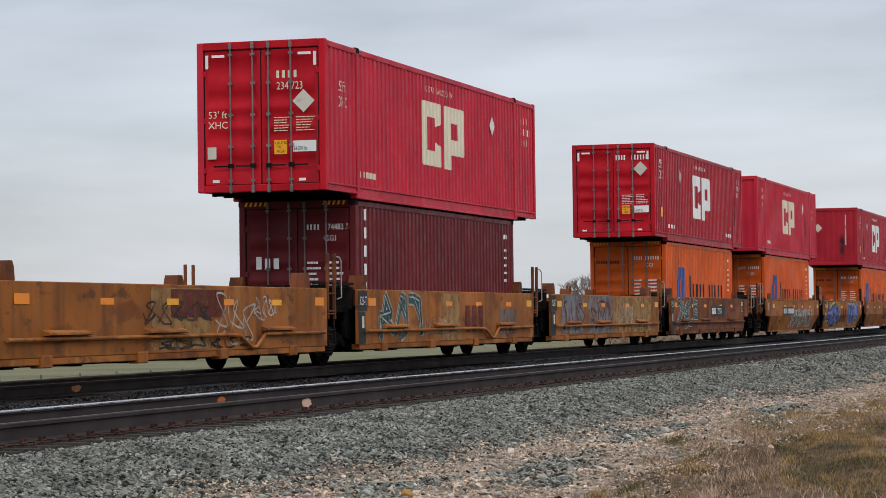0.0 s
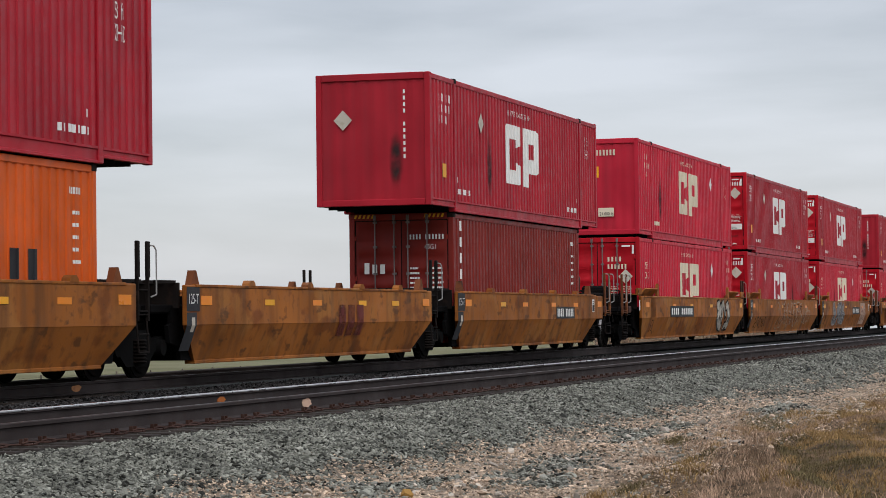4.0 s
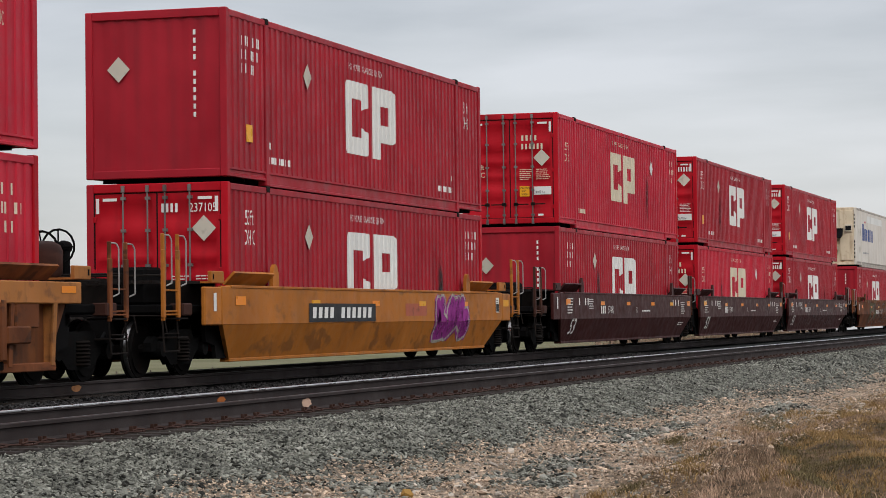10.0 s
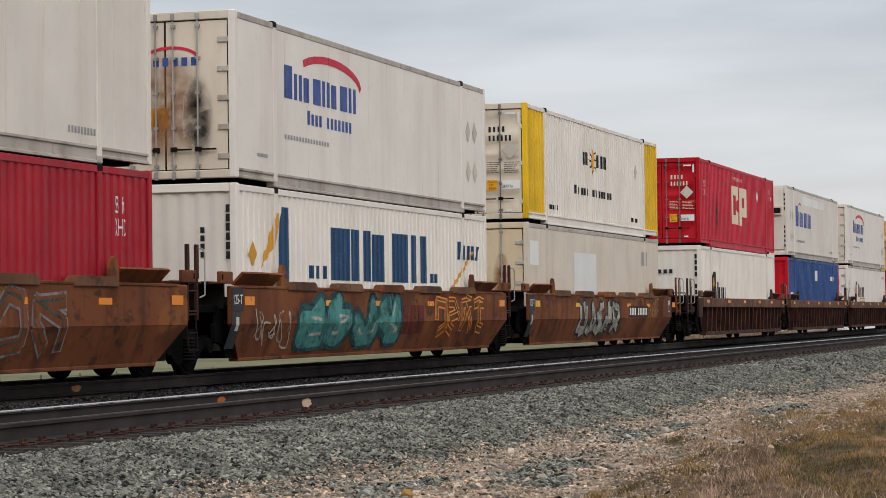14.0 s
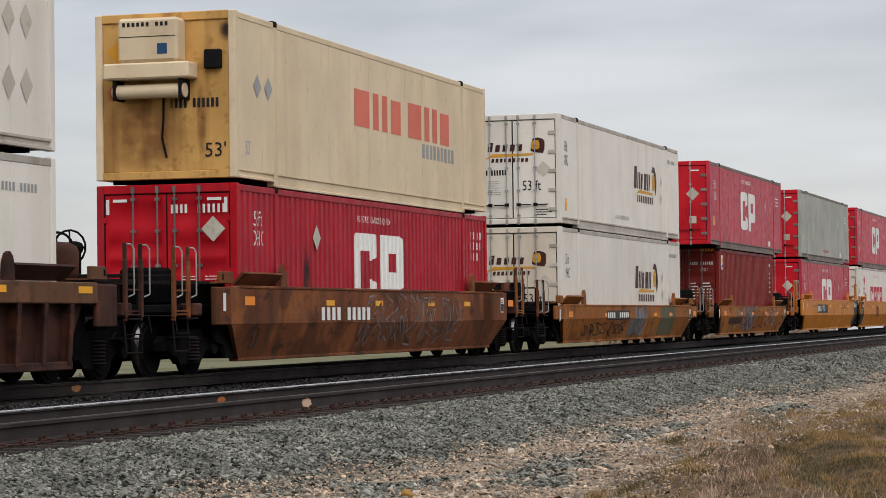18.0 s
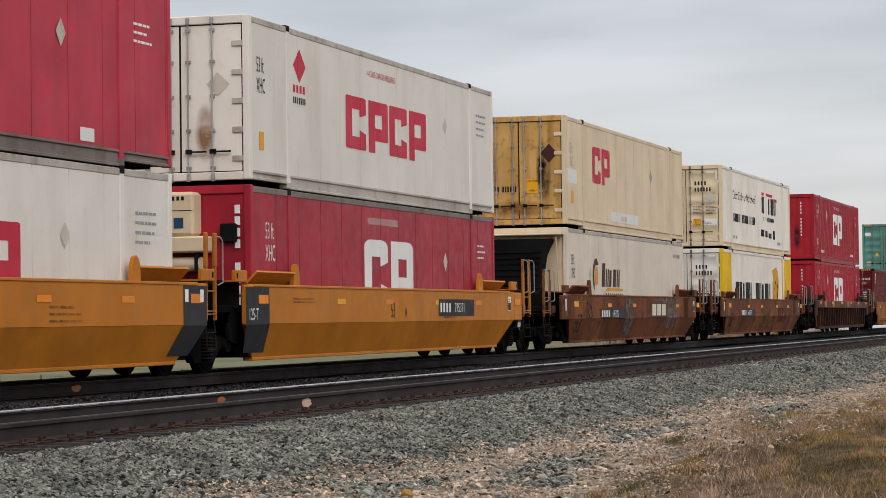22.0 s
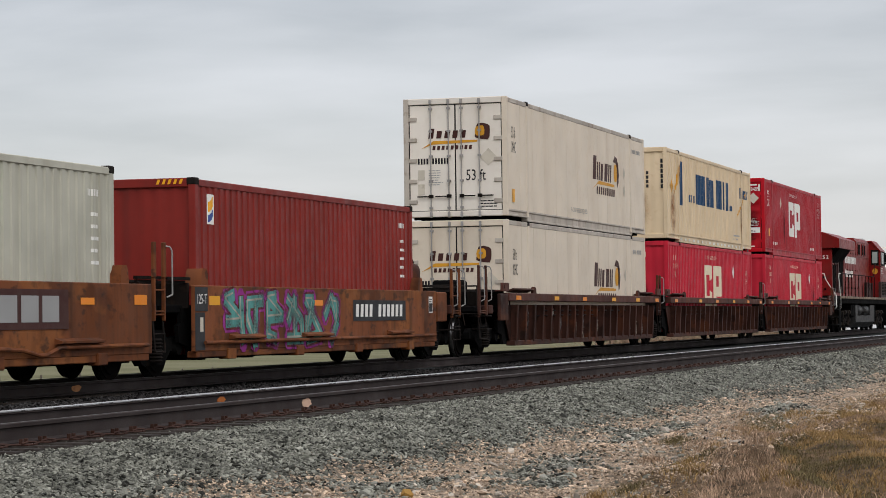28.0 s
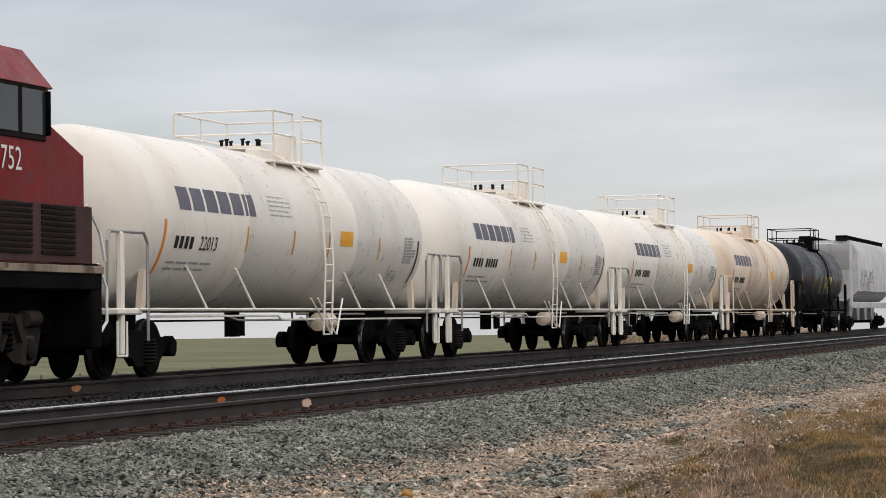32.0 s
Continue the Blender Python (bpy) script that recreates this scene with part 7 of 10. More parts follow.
    for xt in (-6.9, 6.9):
        frame_ob = part("bogie", lambda g: g.cbox(-0.3, 0.3, -1.0, 1.0, 0.5, 0.9, 0.03), black_iron, ob, key=("bogie",), at=pose(xt, 0, 0))
        for s in (-1, 1):
            part("bogie_side", lambda g, q=s: g.prism([(-2.45, 0.75), (-2.3, 1.0), (-0.9, 1.05), (-0.6, 0.9), (0.6, 0.9), (0.9, 1.05), (2.3, 1.0), (2.45, 0.75), (2.3, 0.36), (1.6, 0.34), (1.3, 0.5), (0.9, 0.46), (0.35, 0.32), (-0.35, 0.32), (-0.9, 0.46), (-1.3, 0.5), (-1.6, 0.34), (-2.3, 0.36)], "y", *sorted((q * 1.12, q * 1.24))), dusty, frame_ob, key=("bside", s))
            for xx in (-2.5, 0.3, 1.9):
                part("brake_cylinder", lambda g, q=s: g.tube((0, q * 1.24, 0.95), (0.4, q * 1.24, 0.95), 0.12, 10), dusty, frame_ob, key=("bcyl", s), at=pose(xx, 0, 0))
            part("damper", lambda g, q=s: g.tube((-0.9, q * 1.26, 0.95), (-0.2, q * 1.26, 0.45), 0.05, 8) and g.tube((1.5, q * 1.26, 0.98), (1.1, q * 1.26, 0.5), 0.05, 8), grimy_iron, frame_ob, key=("damp", s))
        for xs_ in (-1.35, -0.6, 0.6, 1.35):
            part("coil_spring", lambda g: g.lathe([(0.5 + k * 0.035, 0.13 if k % 2 else 0.1) for k in range(13)], 12, "z", (0, -1.22, 0)), black_iron, frame_ob, key=("lspr",), at=pose(xs_, 0, 0))
        for e in (-1.95, 0.0, 1.95):
            part("axle_box", lambda g, q=e: g.cbox(q - 0.2, q + 0.2, -1.3, -1.1, 0.3, 0.72, 0.03), dusty, frame_ob, key=("abox", e))
            part("bearing_cap", lambda g, q=e: g.lathe([(-1.3, 0.15), (-1.36, 0.14), (-1.38, 0.08), (-1.385, 0.0)], 14, "y", (q, 0, 0.52)), grimy_iron, frame_ob, key=("bcap", e))
            part("traction_motor", lambda g, q=e: g.cbox(q + 0.15, q + 0.95, -0.6, 0.6, 0.16, 0.85, 0.08), black_iron, frame_ob, key=("tmot", e))
            part("pedestal_arm", lambda g, q=e: g.prism([(q - 0.5, 0.98), (q - 0.36, 1.02), (q - 0.1, 0.62), (q - 0.2, 0.3), (q - 0.32, 0.34), (q - 0.26, 0.62)], "y", -1.33, -1.24), dusty, frame_ob, key=("parm", e))
            for s in (-1, 1):
                part("wheel", lambda g, q=e, w=s: g.lathe([(w * 0.79, 0.1), (w * 0.79, 0.45), (w * 0.79, 0.53), (w * 0.685, 0.53), (w * 0.685, 0.56), (w * 0.655, 0.55), (w * 0.66, 0.1)], 30, "y", (q, 0, 0.53)), wheel_iron, frame_ob, key=("lw", e, s))
    for e in (-1, 1):
        part("coupler", lambda g, q=e: g.cbox(*sorted((q * 10.8, q * 11.5)), -0.12, 0.12, 0.72, 0.96, 0.03), grimy_iron, ob)
    rolls(ob, u)


# ---------------------------------------------------------------- tank cars and hopper
def tank_car(u, mat, label, name_mat, seed, half=8.1, trim=None, digits=""):
    ob = thing("tank_car", label, "tank car", "tank cars of the train")
    rng = random.Random(seed)
    R, zc = 1.48, 2.52
    trim = trim or mat
    prof = [(-half, 0.03), (-half + 0.05, 0.5), (-half + 0.2, 0.95), (-half + 0.45, 1.28), (-half + 0.75, R - 0.03)]
    prof += [(-half + 0.95, R), (-3.0, R), (-2.98, R + 0.008), (-2.94, R + 0.008), (-2.92, R), (2.9, R), (2.92, R + 0.008), (2.96, R + 0.008), (2.98, R), (half - 0.95, R)]
    prof += [(-a, r) for a, r in prof[4::-1]]
    part("tank_shell", lambda g: g.lathe(prof, 64, "x", (0, 0, zc)), mat, ob, key=("tank", half))

    def place(a, b, lift):
        an = b / R
        return (a, -(R + lift) * math.cos(an), zc + (R + lift) * math.sin(an))
    face = Face(place, (), [k * 0.12 for k in range(-18, 19)])
    # b runs round the shell from its mid-height
    mark("name_lettering", bars(6, -6.05, -2.5, 0.15, 0.53, slant=-0.1, fill=0.82), name_mat, ob, face, "dark name bars")
    mark("number_lettering", bars(4, -6.2, -5.35, -0.47, -0.27, fill=0.62) + (words(digits, -5.15, -0.48, 0.23, 0.95) if digits else bars(5, -5.15, -4.1, -0.47, -0.27, fill=0.62)), black_mark, ob, face)
    mark("small_print", lines(2, -6.3, -4.2, -0.85, -0.62, rng, 0.35) + lines(5, -1.9, -0.6, 0.2, 0.62, rng, 0.25), grey_mark, ob, face)
    mark("caution_sticker", [rect(1.9, 2.65, -0.24, 0.04)], yel_mark, ob, face, lift=0.002)
    for a in (-6.7, -3.05, -0.7, 1.25, 4.3, 6.9):
        mark("reflector", [rect(a, a + 0.07, -0.47, -0.03) if abs(a) < 6 else rect(a, a + 0.09, -0.94, -0.02)], org_mark if a < -5 else gold_mark if a < 5 else brown_mark, ob, face, lift=0.002)
    mark("inspection_table", lines(9, 6.0, 6.8, -0.5, 0.05, rng, 0.7), grey_mark, ob, face)
    mark("small_print", lines(5, 2.7, 3.3, -0.95, -0.7, rng, 0.3) + lines(5, 5.3, 6.1, -0.9, -0.65, rng, 0.3), grey_mark, ob, face)
    # top platform
    zt, px = zc + R - 0.2, 1.0
    part("top_platform", lambda g: [g.cbox(px - 1.35, px + 1.35, *sorted((q * 0.5, q * 1.0)), zt - 0.04, zt, 0.01) for q in (-1, 1)] and [g.box(px + dx - 0.04, px + dx + 0.04, -0.95, 0.95, zt - 0.3, zt - 0.04) for dx in (-1.2, 0.0, 1.2)], trim, ob, key=("tplat",))
    for dx, y in ((-1.33, -0.96), (-1.33, 0.96), (-0.3, -0.96), (0.2, -0.96), (1.33, -0.96), (1.33, 0.96), (0.0, 0.96)):
        part("platform_post", lambda g: g.tube((0, 0, 0), (0, 0, 0.9), 0.02, 6), trim, ob, key=("tpost",), at=pose(px + dx, y, zt))
    for h in (0.9, 0.48):
        part("platform_rail", lambda g: g.path([(px - 0.3, -0.96, zt + h), (px - 1.33, -0.96, zt + h), (px - 1.33, 0.96, zt + h), (px + 1.33, 0.96, zt + h), (px + 1.33, -0.96, zt + h), (px + 0.2, -0.96, zt + h)], 0.02), trim, ob, key=("trail", h))
    part("valve_housing", lambda g: g.lathe([(zt - 0.02, 0.42), (zt + 0.22, 0.42), (zt + 0.24, 0.52), (zt + 0.30, 0.52), (zt + 0.32, 0.3)], 24, "z", (px - 0.45, 0, 0)) and g.cbox(px - 1.05, px + 0.1, -0.62, -0.3, zt, zt + 0.24, 0.03), trim, ob, key=("dome",))
    part("valves", lambda g: [g.tube((px - 0.45 + 0.36 * math.cos(a), 0.36 * math.sin(a), zt + 0.3), (px - 0.45 + 0.36 * math.cos(a), 0.36 * math.sin(a), zt + 0.44), 0.03, 8) and g.tube((px - 0.53 + 0.36 * math.cos(a), 0.36 * math.sin(a), zt + 0.42), (px - 0.37 + 0.36 * math.cos(a), 0.36 * math.sin(a), zt + 0.44), 0.02, 6) for a in np.arange(0, 6.2, 0.9)], grimy_iron, ob, key=("valves",))
    part("side_box", lambda g: g.cbox(px - 0.1, px + 0.25, -0.85, -0.5, zt, zt + 0.55, 0.02), trim, ob, key=("tbox",))
    # side ladder down the shell
    lad = [(-(R + 0.09) * math.cos(a), zc + (R + 0.09) * math.sin(a)) for a in np.linspace(1.25, 0.0, 8)] + [(-(R + 0.12), 1.9), (-1.55, 0.62)]
    part("shell_ladder", lambda g: [g.path([(x, y, z) for y, z in lad], 0.02) for x in (0.65, 1.1)] and
         [g.tube((0.65, y, z), (1.1, y, z), 0.015, 6) for y, z in lad[1:]] and [g.tube((0.65, -1.57, z), (1.1, -1.57, z), 0.015, 6) for z in (2.2, 1.6, 1.2, 0.9)], trim, ob, key=("tlad",))
    part("ladder_brace", lambda g: g.path([(0.1, -1.5, 1.28), (1.0, -1.58, 0.62)], 0.018) and g.path([(0.5, -1.5, 1.28), (1.25, -1.58, 0.62)], 0.018) and g.path([(1.9, -1.5, 1.28), (1.3, -1.58, 0.62)], 0.018), trim, ob, key=("tbr",))
    # running boards, sills, trucks
    for e in (-1, 1):
        part("stub_sill", lambda g, q=e: g.cbox(*sorted((q * (half + 0.45), q * (half - 3.0))), -0.3, 0.3, 0.72, 1.12, 0.03), black_iron, ob, key=("tsill", half, e))
    part("brake_pipe", lambda g: g.path([(-half + 2.6, -0.75, 0.98), (-2.2, -0.75, 0.98), (-1.9, -0.85, 0.9), (2.8, -0.85, 0.9), (3.2, -0.75, 1.0), (half - 2.6, -0.75, 1.0)], 0.022), galv, ob, key=("tpipe", half))
    part("brake_rod", lambda g: g.path([(-half + 2.8, -0.4, 0.9), (half - 2.8, -0.4, 0.9)], 0.018), grimy_iron, ob, key=("trod", half))
    for s in (-1, 1):
        part("side_rail", lambda g, q=s: g.path([(-half + 0.3, q * 1.5, 1.08), (half - 0.3, q * 1.5, 1.08)], 0.024), trim, ob, key=("tsr", half, s))
        part("side_pipe", lambda g, q=s: g.path([(-half + 0.9, q * 1.44, 0.97), (-1.5, q * 1.44, 0.97), (-1.3, q * 1.44, 0.9), (half - 0.9, q * 1.44, 0.9)], 0.018), trim, ob, key=("tsp", half, s))
        for x in (-5.0, -2.8, 3.0, 5.2):
            part("rail_strut", lambda g, q=s: g.path([(0, q * 1.5, 1.08), (-0.4, q * 1.3, 1.78)], 0.024), trim, ob, key=("tst", s), at=pose(x, 0, 0))
        for e in (-1, 1):
            part("end_platform", lambda g, q=s, w=e: g.cbox(*sorted((w * (half - 0.45), w * (half + 0.45))), *sorted((q * 0.5, q * 1.5)), 1.0, 1.1, 0.02), trim, ob, key=("tep", half, s, e))
            part("end_post", lambda g, q=s, w=e: g.cbox(w * (half + 0.2) - 0.06, w * (half + 0.2) + 0.06, q * 1.42 - 0.05, q * 1.42 + 0.05, 0.4, 2.25, 0.02), trim, ob, key=("tpo", half, s, e))
            part("end_rail", lambda g, q=s, w=e: g.path([(w * (half + 0.2), q * 1.45, 2.25), (w * (half - 0.5), q * 1.5, 2.25), (w * (half - 0.65), q * 1.5, 2.1), (w * (half - 0.65), q * 1.5, 0.6)], 0.025) and
                 g.path([(w * (half + 0.2), q * 1.42, 2.25), (w * (half + 0.6), q * 1.42, 2.25), (w * (half + 0.68), q * 1.42, 2.1), (w * (half + 0.68), q * 1.42, 1.24)], 0.025), galv if trim is tank_white else trim, ob, key=("ter", half, s, e))
            part("saddle", lambda g, q=s, w=e: g.prism([(w * (half - 1.02), 1.1), (w * (half - 0.86), 1.1), (w * (half - 0.98), 1.7), (w * (half - 1.1), 1.7)][::w], "y", *sorted((q * 1.2, q * 1.3))), tank_stained if trim is tank_white else trim, ob, key=("tsd", half, s, e))
            part("sill_step", lambda g, q=s, w=e: g.path([(w * (half + 0.05), q * 1.45, 0.9), (w * (half + 0.05), q * 1.45, 0.38), (w * (half + 0.4), q * 1.45, 0.38), (w * (half + 0.4), q * 1.45, 0.9)], 0.02), trim, ob, key=("tstp", half, s, e))
    part("bottom_outlet", lambda g: g.tube((0, 0, 1.05), (0, 0, 0.6), 0.14, 12), black_iron, ob, key=("tout",))
    for k in (0, 1):
        part("drain_valve", lambda g: g.tube((0, -0.6, 1.0), (0, -0.6, 0.62), 0.05, 8), black_iron, ob, key=("drain",), at=pose(-1.3 + k * 0.25, 0, 0))
    part("air_reservoir", lambda g: g.lathe([(2.0, 0.03), (2.06, 0.18), (2.7, 0.18), (2.76, 0.03)], 14, "x", (0, -0.95, 0.85)), tank_stained if trim is tank_white else trim, ob, key=("tres",))
    for e in (-1, 1):
        truck(ob, e * (half - 1.5), 0.46, 0.89)
        part("coupler", lambda g, q=e: g.cbox(*sorted((q * (half + 0.3), q * (half + 0.85))), -0.15, 0.15, 0.72, 0.98, 0.04), grimy_iron, ob, key=("tc", half, e))
    rolls(ob, u)
    return ob, face


def hopper_car(u):
    ob = thing("covered_hopper", "pale grey covered grain hopper with sprayed lower side", "railcar")
    Lh = 8.4
    part("body", lambda g: g.prism([(-1.0, 1.5), (1.0, 1.5), (1.58, 2.0), (1.6, 3.9), (1.2, 4.5), (-1.2, 4.5), (-1.6, 3.9), (-1.58, 2.0)], "x", -Lh + 1.2, Lh - 1.2), hopper_grey, ob)
    for e in (-1, 1):
        part("end_slope", lambda g, q=e: g.prism([(q * (Lh - 1.2), 4.4), (q * (Lh - 0.6), 4.3), (q * (Lh - 0.6), 3.9), (q * (Lh - 2.2), 1.6)], "y", -1.3, 1.3), hopper_grey, ob)
        part("end_post", lambda g, q=e: [g.cbox(q * (Lh - 0.1) - 0.08, q * (Lh - 0.1) + 0.08, y - 0.07, y + 0.07, 1.2, 4.3, 0.02) for y in (-1.4, 1.4)], hopper_grey, ob)
        truck(ob, e * (Lh - 1.6))
        part("coupler", lambda g, q=e: g.cbox(*sorted((q * (Lh + 0.2), q * (Lh + 0.95))), -0.15, 0.15, 0.72, 0.98, 0.04), grimy_iron, ob)
    part("side_sill", lambda g: [g.cbox(-Lh, Lh, *sorted((s * 1.42, s * 1.6)), 1.15, 1.45, 0.02) for s in (-1, 1)], hopper_grey, ob)
    for s in (-1, 1):
        part("roof_walk", lambda g, q=s: g.box(-Lh + 0.5, Lh - 0.5, q * 0.9 - 0.25, q * 0.9 + 0.25, 4.68, 4.72), grimy_iron, ob)
        part("walk_brackets", lambda g, q=s: [g.box(x, x + 0.06, q * 0.9 - 0.22, q * 0.9 + 0.3, 4.45, 4.69) for x in np.arange(-Lh + 0.6, Lh - 0.5, 0.6)], grimy_iron, ob)
    for x in (-4.6, -1.5, 1.6, 4.7):
        part("chute", lambda g, a=x: g.prism([(a - 1.2, 1.6), (a + 1.2, 1.6), (a + 0.35, 0.55), (a - 0.35, 0.55)], "y", -0.9, 0.9), hopper_grey, ob)
    face = Face(lambda a, b, l: (a, -1.59 - l, b))
    spray(ob, face, -6.5, -0.5, 2.05, 3.1, 5, hopper_grey, grey_spray, 77)
    rolls(ob, u)


# ---------------------------------------------------------------- consist
UNITS = {0: 52.88, 1: 83.97, 2: 103.72, 3: 134.90, 4: 166.31, 5: 188.09, 6: 207.68, 7: 227.17, 8: 250.84, 9: 270.69, 10: 290.40, 11: 313.88,
         12: 337.56, 13: 357.19, 14: 376.86, 15: 400.71, 16: 420.52, 17: 440.55, 18: 463.91, 19: 483.64, 20: 503.20, 21: 526.54, 22: 550.06,
         23: 571.89, 24: 593.55, 25: 613.24, 26: 632.92, 27: 656.42, 28: 679.99, 29: 703.40, 30: 724.64, 31: 740.10, 32: 755.56, 33: 771.02,
         34: 786.48, 35: 808.25, 36: 827.92, 37: 847.40}
TAN_F = "weathered tan-orange smooth-sided well car covered in spray paint"
TAN_S = "weathered tan-orange well car with folded sides and spray paint"
RIB = "rusty ochre well car with a deep top chord and stakes"
wells = []


def lay(u, style, long_well, mat, l, r, label, seed, deco=None, hi=1.47, iron_rail=None):
    ob, face, rng = well(u, style, long_well, mat, l, r, label, seed, deco, hi, iron_rail)
    rolls(ob, u)
    return ob, face, rng, WELL_HALF[long_well]


U = UNITS
# five smooth-sided wells, every other one empty
ob, f, r, Lb = lay(21.78, "flat", False, well_tan, "A", "A", TAN_F + ", empty", 1)
ob, f, r, Lb = lay(37.33, "flat", False, well_tan, "A", "A", TAN_F + ", empty", 3)
mark("patch", [rect(-1.5, 1.0, 0.45, 1.42)], tan_patch, ob, f)
mark("patch", [rect(-0.7, 1.6, 0.95, 1.4)], maroon_patch, ob, f, lift=0.001)
scrawl(ob, f, 1.2, 3.1, 0.5, 1.4, white_spray, 11, 0.05, 3)
scrawl(ob, f, -1.8, 1.0, 0.85, 1.2, black_spray, 12, 0.05, 5)
scrawl(ob, f, 3.0, 4.2, 0.9, 1.3, white_spray, 13, 0.04, 4)
scrawl(ob, f, -1.2, 3.0, 0.45, 0.62, black_spray, 14, 0.05, 6)
ob, f, r, Lb = lay(U[0], "flat", False, well_tan, "A", "A", TAN_F, 5)
panel_end(ob, f, Lb, 1.47, "125-T")
spray(ob, f, -5.6, -2.6, 0.42, 1.44, 3, darkgreen_spray, white_spray, 21)
mark("patch", [rect(-1.2, 0.3, 0.42, 1.42)], tan_patch, ob, f)
well_deco(ob, f, r, "emblem_red", Lb, 1.47)
scrawl(ob, f, -2.4, 0.2, 0.5, 0.9, white_spray, 22, 0.04, 6)
mark("patch", [rect(3.6, 5.2, 0.5, 1.1)], primer_patch, ob, f)
ob, f, r, Lb = lay(68.42, "flat", False, well_tan, "A", "A", TAN_F + ", empty", 4)
panel_end(ob, f, Lb, 1.47, "125-T")
mark("patch", [rect(-5.8, -3.2, 0.45, 1.45), rect(-2.7, 0.3, 0.45, 1.45)], grey_spray, ob, f)
scrawl(ob, f, -5.6, -3.2, 0.6, 1.3, maroon_patch, 31, 0.09, 4)
scrawl(ob, f, -2.4, 0.2, 0.6, 1.3, maroon_patch, 32, 0.09, 3)
mark("patch", [rect(0.5, 5.6, 0.45, 1.42)], tan_patch, ob, f)
scrawl(ob, f, 0.8, 3.0, 0.55, 1.3, white_spray, 33, 0.05, 6)
ob, f, r, Lb = lay(U[1], "flat", False, well_rust, "A", "E", TAN_F, 6)
panel_end(ob, f, Lb, 1.47, "125-T")
spray(ob, f, -5.9, -2.2, 0.42, 1.44, 4, darkgreen_spray, white_spray, 41)
mark("number_plate", [rect(0.2, 2.9, 0.85, 1.2)], dk_grey, ob, f)
mark("number_lettering", bars(4, 0.3, 1.15, 0.93, 1.13, fill=0.55, slant=0.1) + words("759174", 1.35, 0.93, 0.2, 0.9, 0.1), wt_mark, ob, f, lift=0.004)
# five folded-side wells
ob, f, r, Lb = lay(U[2], "slant", False, well_tan, "E", "A", TAN_S, 7)
well_deco(ob, f, r, "plates", Lb, 1.47)
spray(ob, f, -1.4, 4.9, 0.34, 1.1, 9, grey_spray, white_spray, 51, white_spray)
ob, f, r, Lb = lay(119.31, "slant", False, well_tan, "A", "A", TAN_S + ", empty", 8)
panel_end(ob, f, Lb, 1.47, "125-T")
spray(ob, f, -5.9, -1.6, 0.34, 1.42, 4, mauve_spray, black_spray, 61, paint("pale_yellow_spray", (0.5, 0.46, 0.14), 0.7), round_signs=True)
mark("emblem_lettering", bars(3, -1.3, 0.9, 0.5, 1.1, fill=0.75), maroon_patch, ob, f, lift=0.003)
spray(ob, f, 1.6, 5.2, 0.34, 1.4, 4, mauve_spray, white_spray, 62, teal_spray, round_signs=True)
ob, f, r, Lb = lay(U[3], "slant", False, well_tan, "A", "A", TAN_S, 9)
panel_end(ob, f, Lb, 1.47, "125-T")
well_deco(ob, f, r, "emblem_red", Lb, 1.47)
ob, f, r, Lb = lay(150.6, "slant", False, well_tan, "A", "A", TAN_S + ", empty", 10)
panel_end(ob, f, Lb, 1.47, "125-T")
well_deco(ob, f, r, "emblem_red", Lb, 1.47)
ob, f, r, Lb = lay(U[4], "slant", False, well_tan, "A", "E", TAN_S, 12)
panel_end(ob, f, Lb, 1.47, "125-T")
mark("number_plate", [rect(2.2, 4.2, 0.85, 1.15)], dk_grey, ob, f)
mark("number_lettering", bars(10, 2.3, 4.1, 0.9, 1.1, gaps=(4,)), wt_mark, ob, f, lift=0.004)
# three long folded-side wells
ob, f, r, Lb = lay(U[5], "slant", True, well_tan, "E", "A", TAN_S, 13)
well_deco(ob, f, r, "plates", Lb, 1.47)
spray(ob, f, 3.6, 6.2, 0.34, 1.42, 3, white_spray, black_spray, 71, black_spray)
mark("size_text", words("53", -7.4, 0.42, 0.36, 0.8), black_spray, ob, f, lift=0.003)
ob, f, r, Lb = lay(U[6], "slant", True, well_tan, "A", "A", TAN_S, 14)
panel_end(ob, f, Lb, 1.47, "125-T")
scrawl(ob, f, -7.8, -5.2, 0.4, 0.8, black_spray, 72, 0.05, 6)
spray(ob, f, -2.4, 4.4, 0.34, 1.4, 8, None, white_spray, 73, black_spray)
scrawl(ob, f, 4.6, 6.6, 0.5, 1.3, white_spray, 74, 0.04, 6)
ob, f, r, Lb = lay(U[7], "slant", True, well_tan, "A", "E", TAN_S, 15)
panel_end(ob, f, Lb, 1.47, "125-T")
mark("size_text", words("53", -7.9, 0.42, 0.36, 0.8), black_spray, ob, f, lift=0.003)
spray(ob, f, -5.2, -1.2, 0.36, 1.42, 5, grey_spray, white_spray, 75, grey_spray)
mark("number_plate", [rect(1.8, 4.6, 0.86, 1.2)], dk_grey, ob, f)
mark("number_lettering", bars(11, 1.9, 4.4, 0.92, 1.12, gaps=(4,)), wt_mark, ob, f, lift=0.004)
mark("patch", [rect(5.0, 7.0, 0.36, 1.4)], paint("pale_pink_patch", (0.45, 0.30, 0.22), 0.7, spots=0.3), ob, f)
scrawl(ob, f, 5.2, 6.8, 0.5, 1.3, maroon_patch, 76, 0.05, 3)
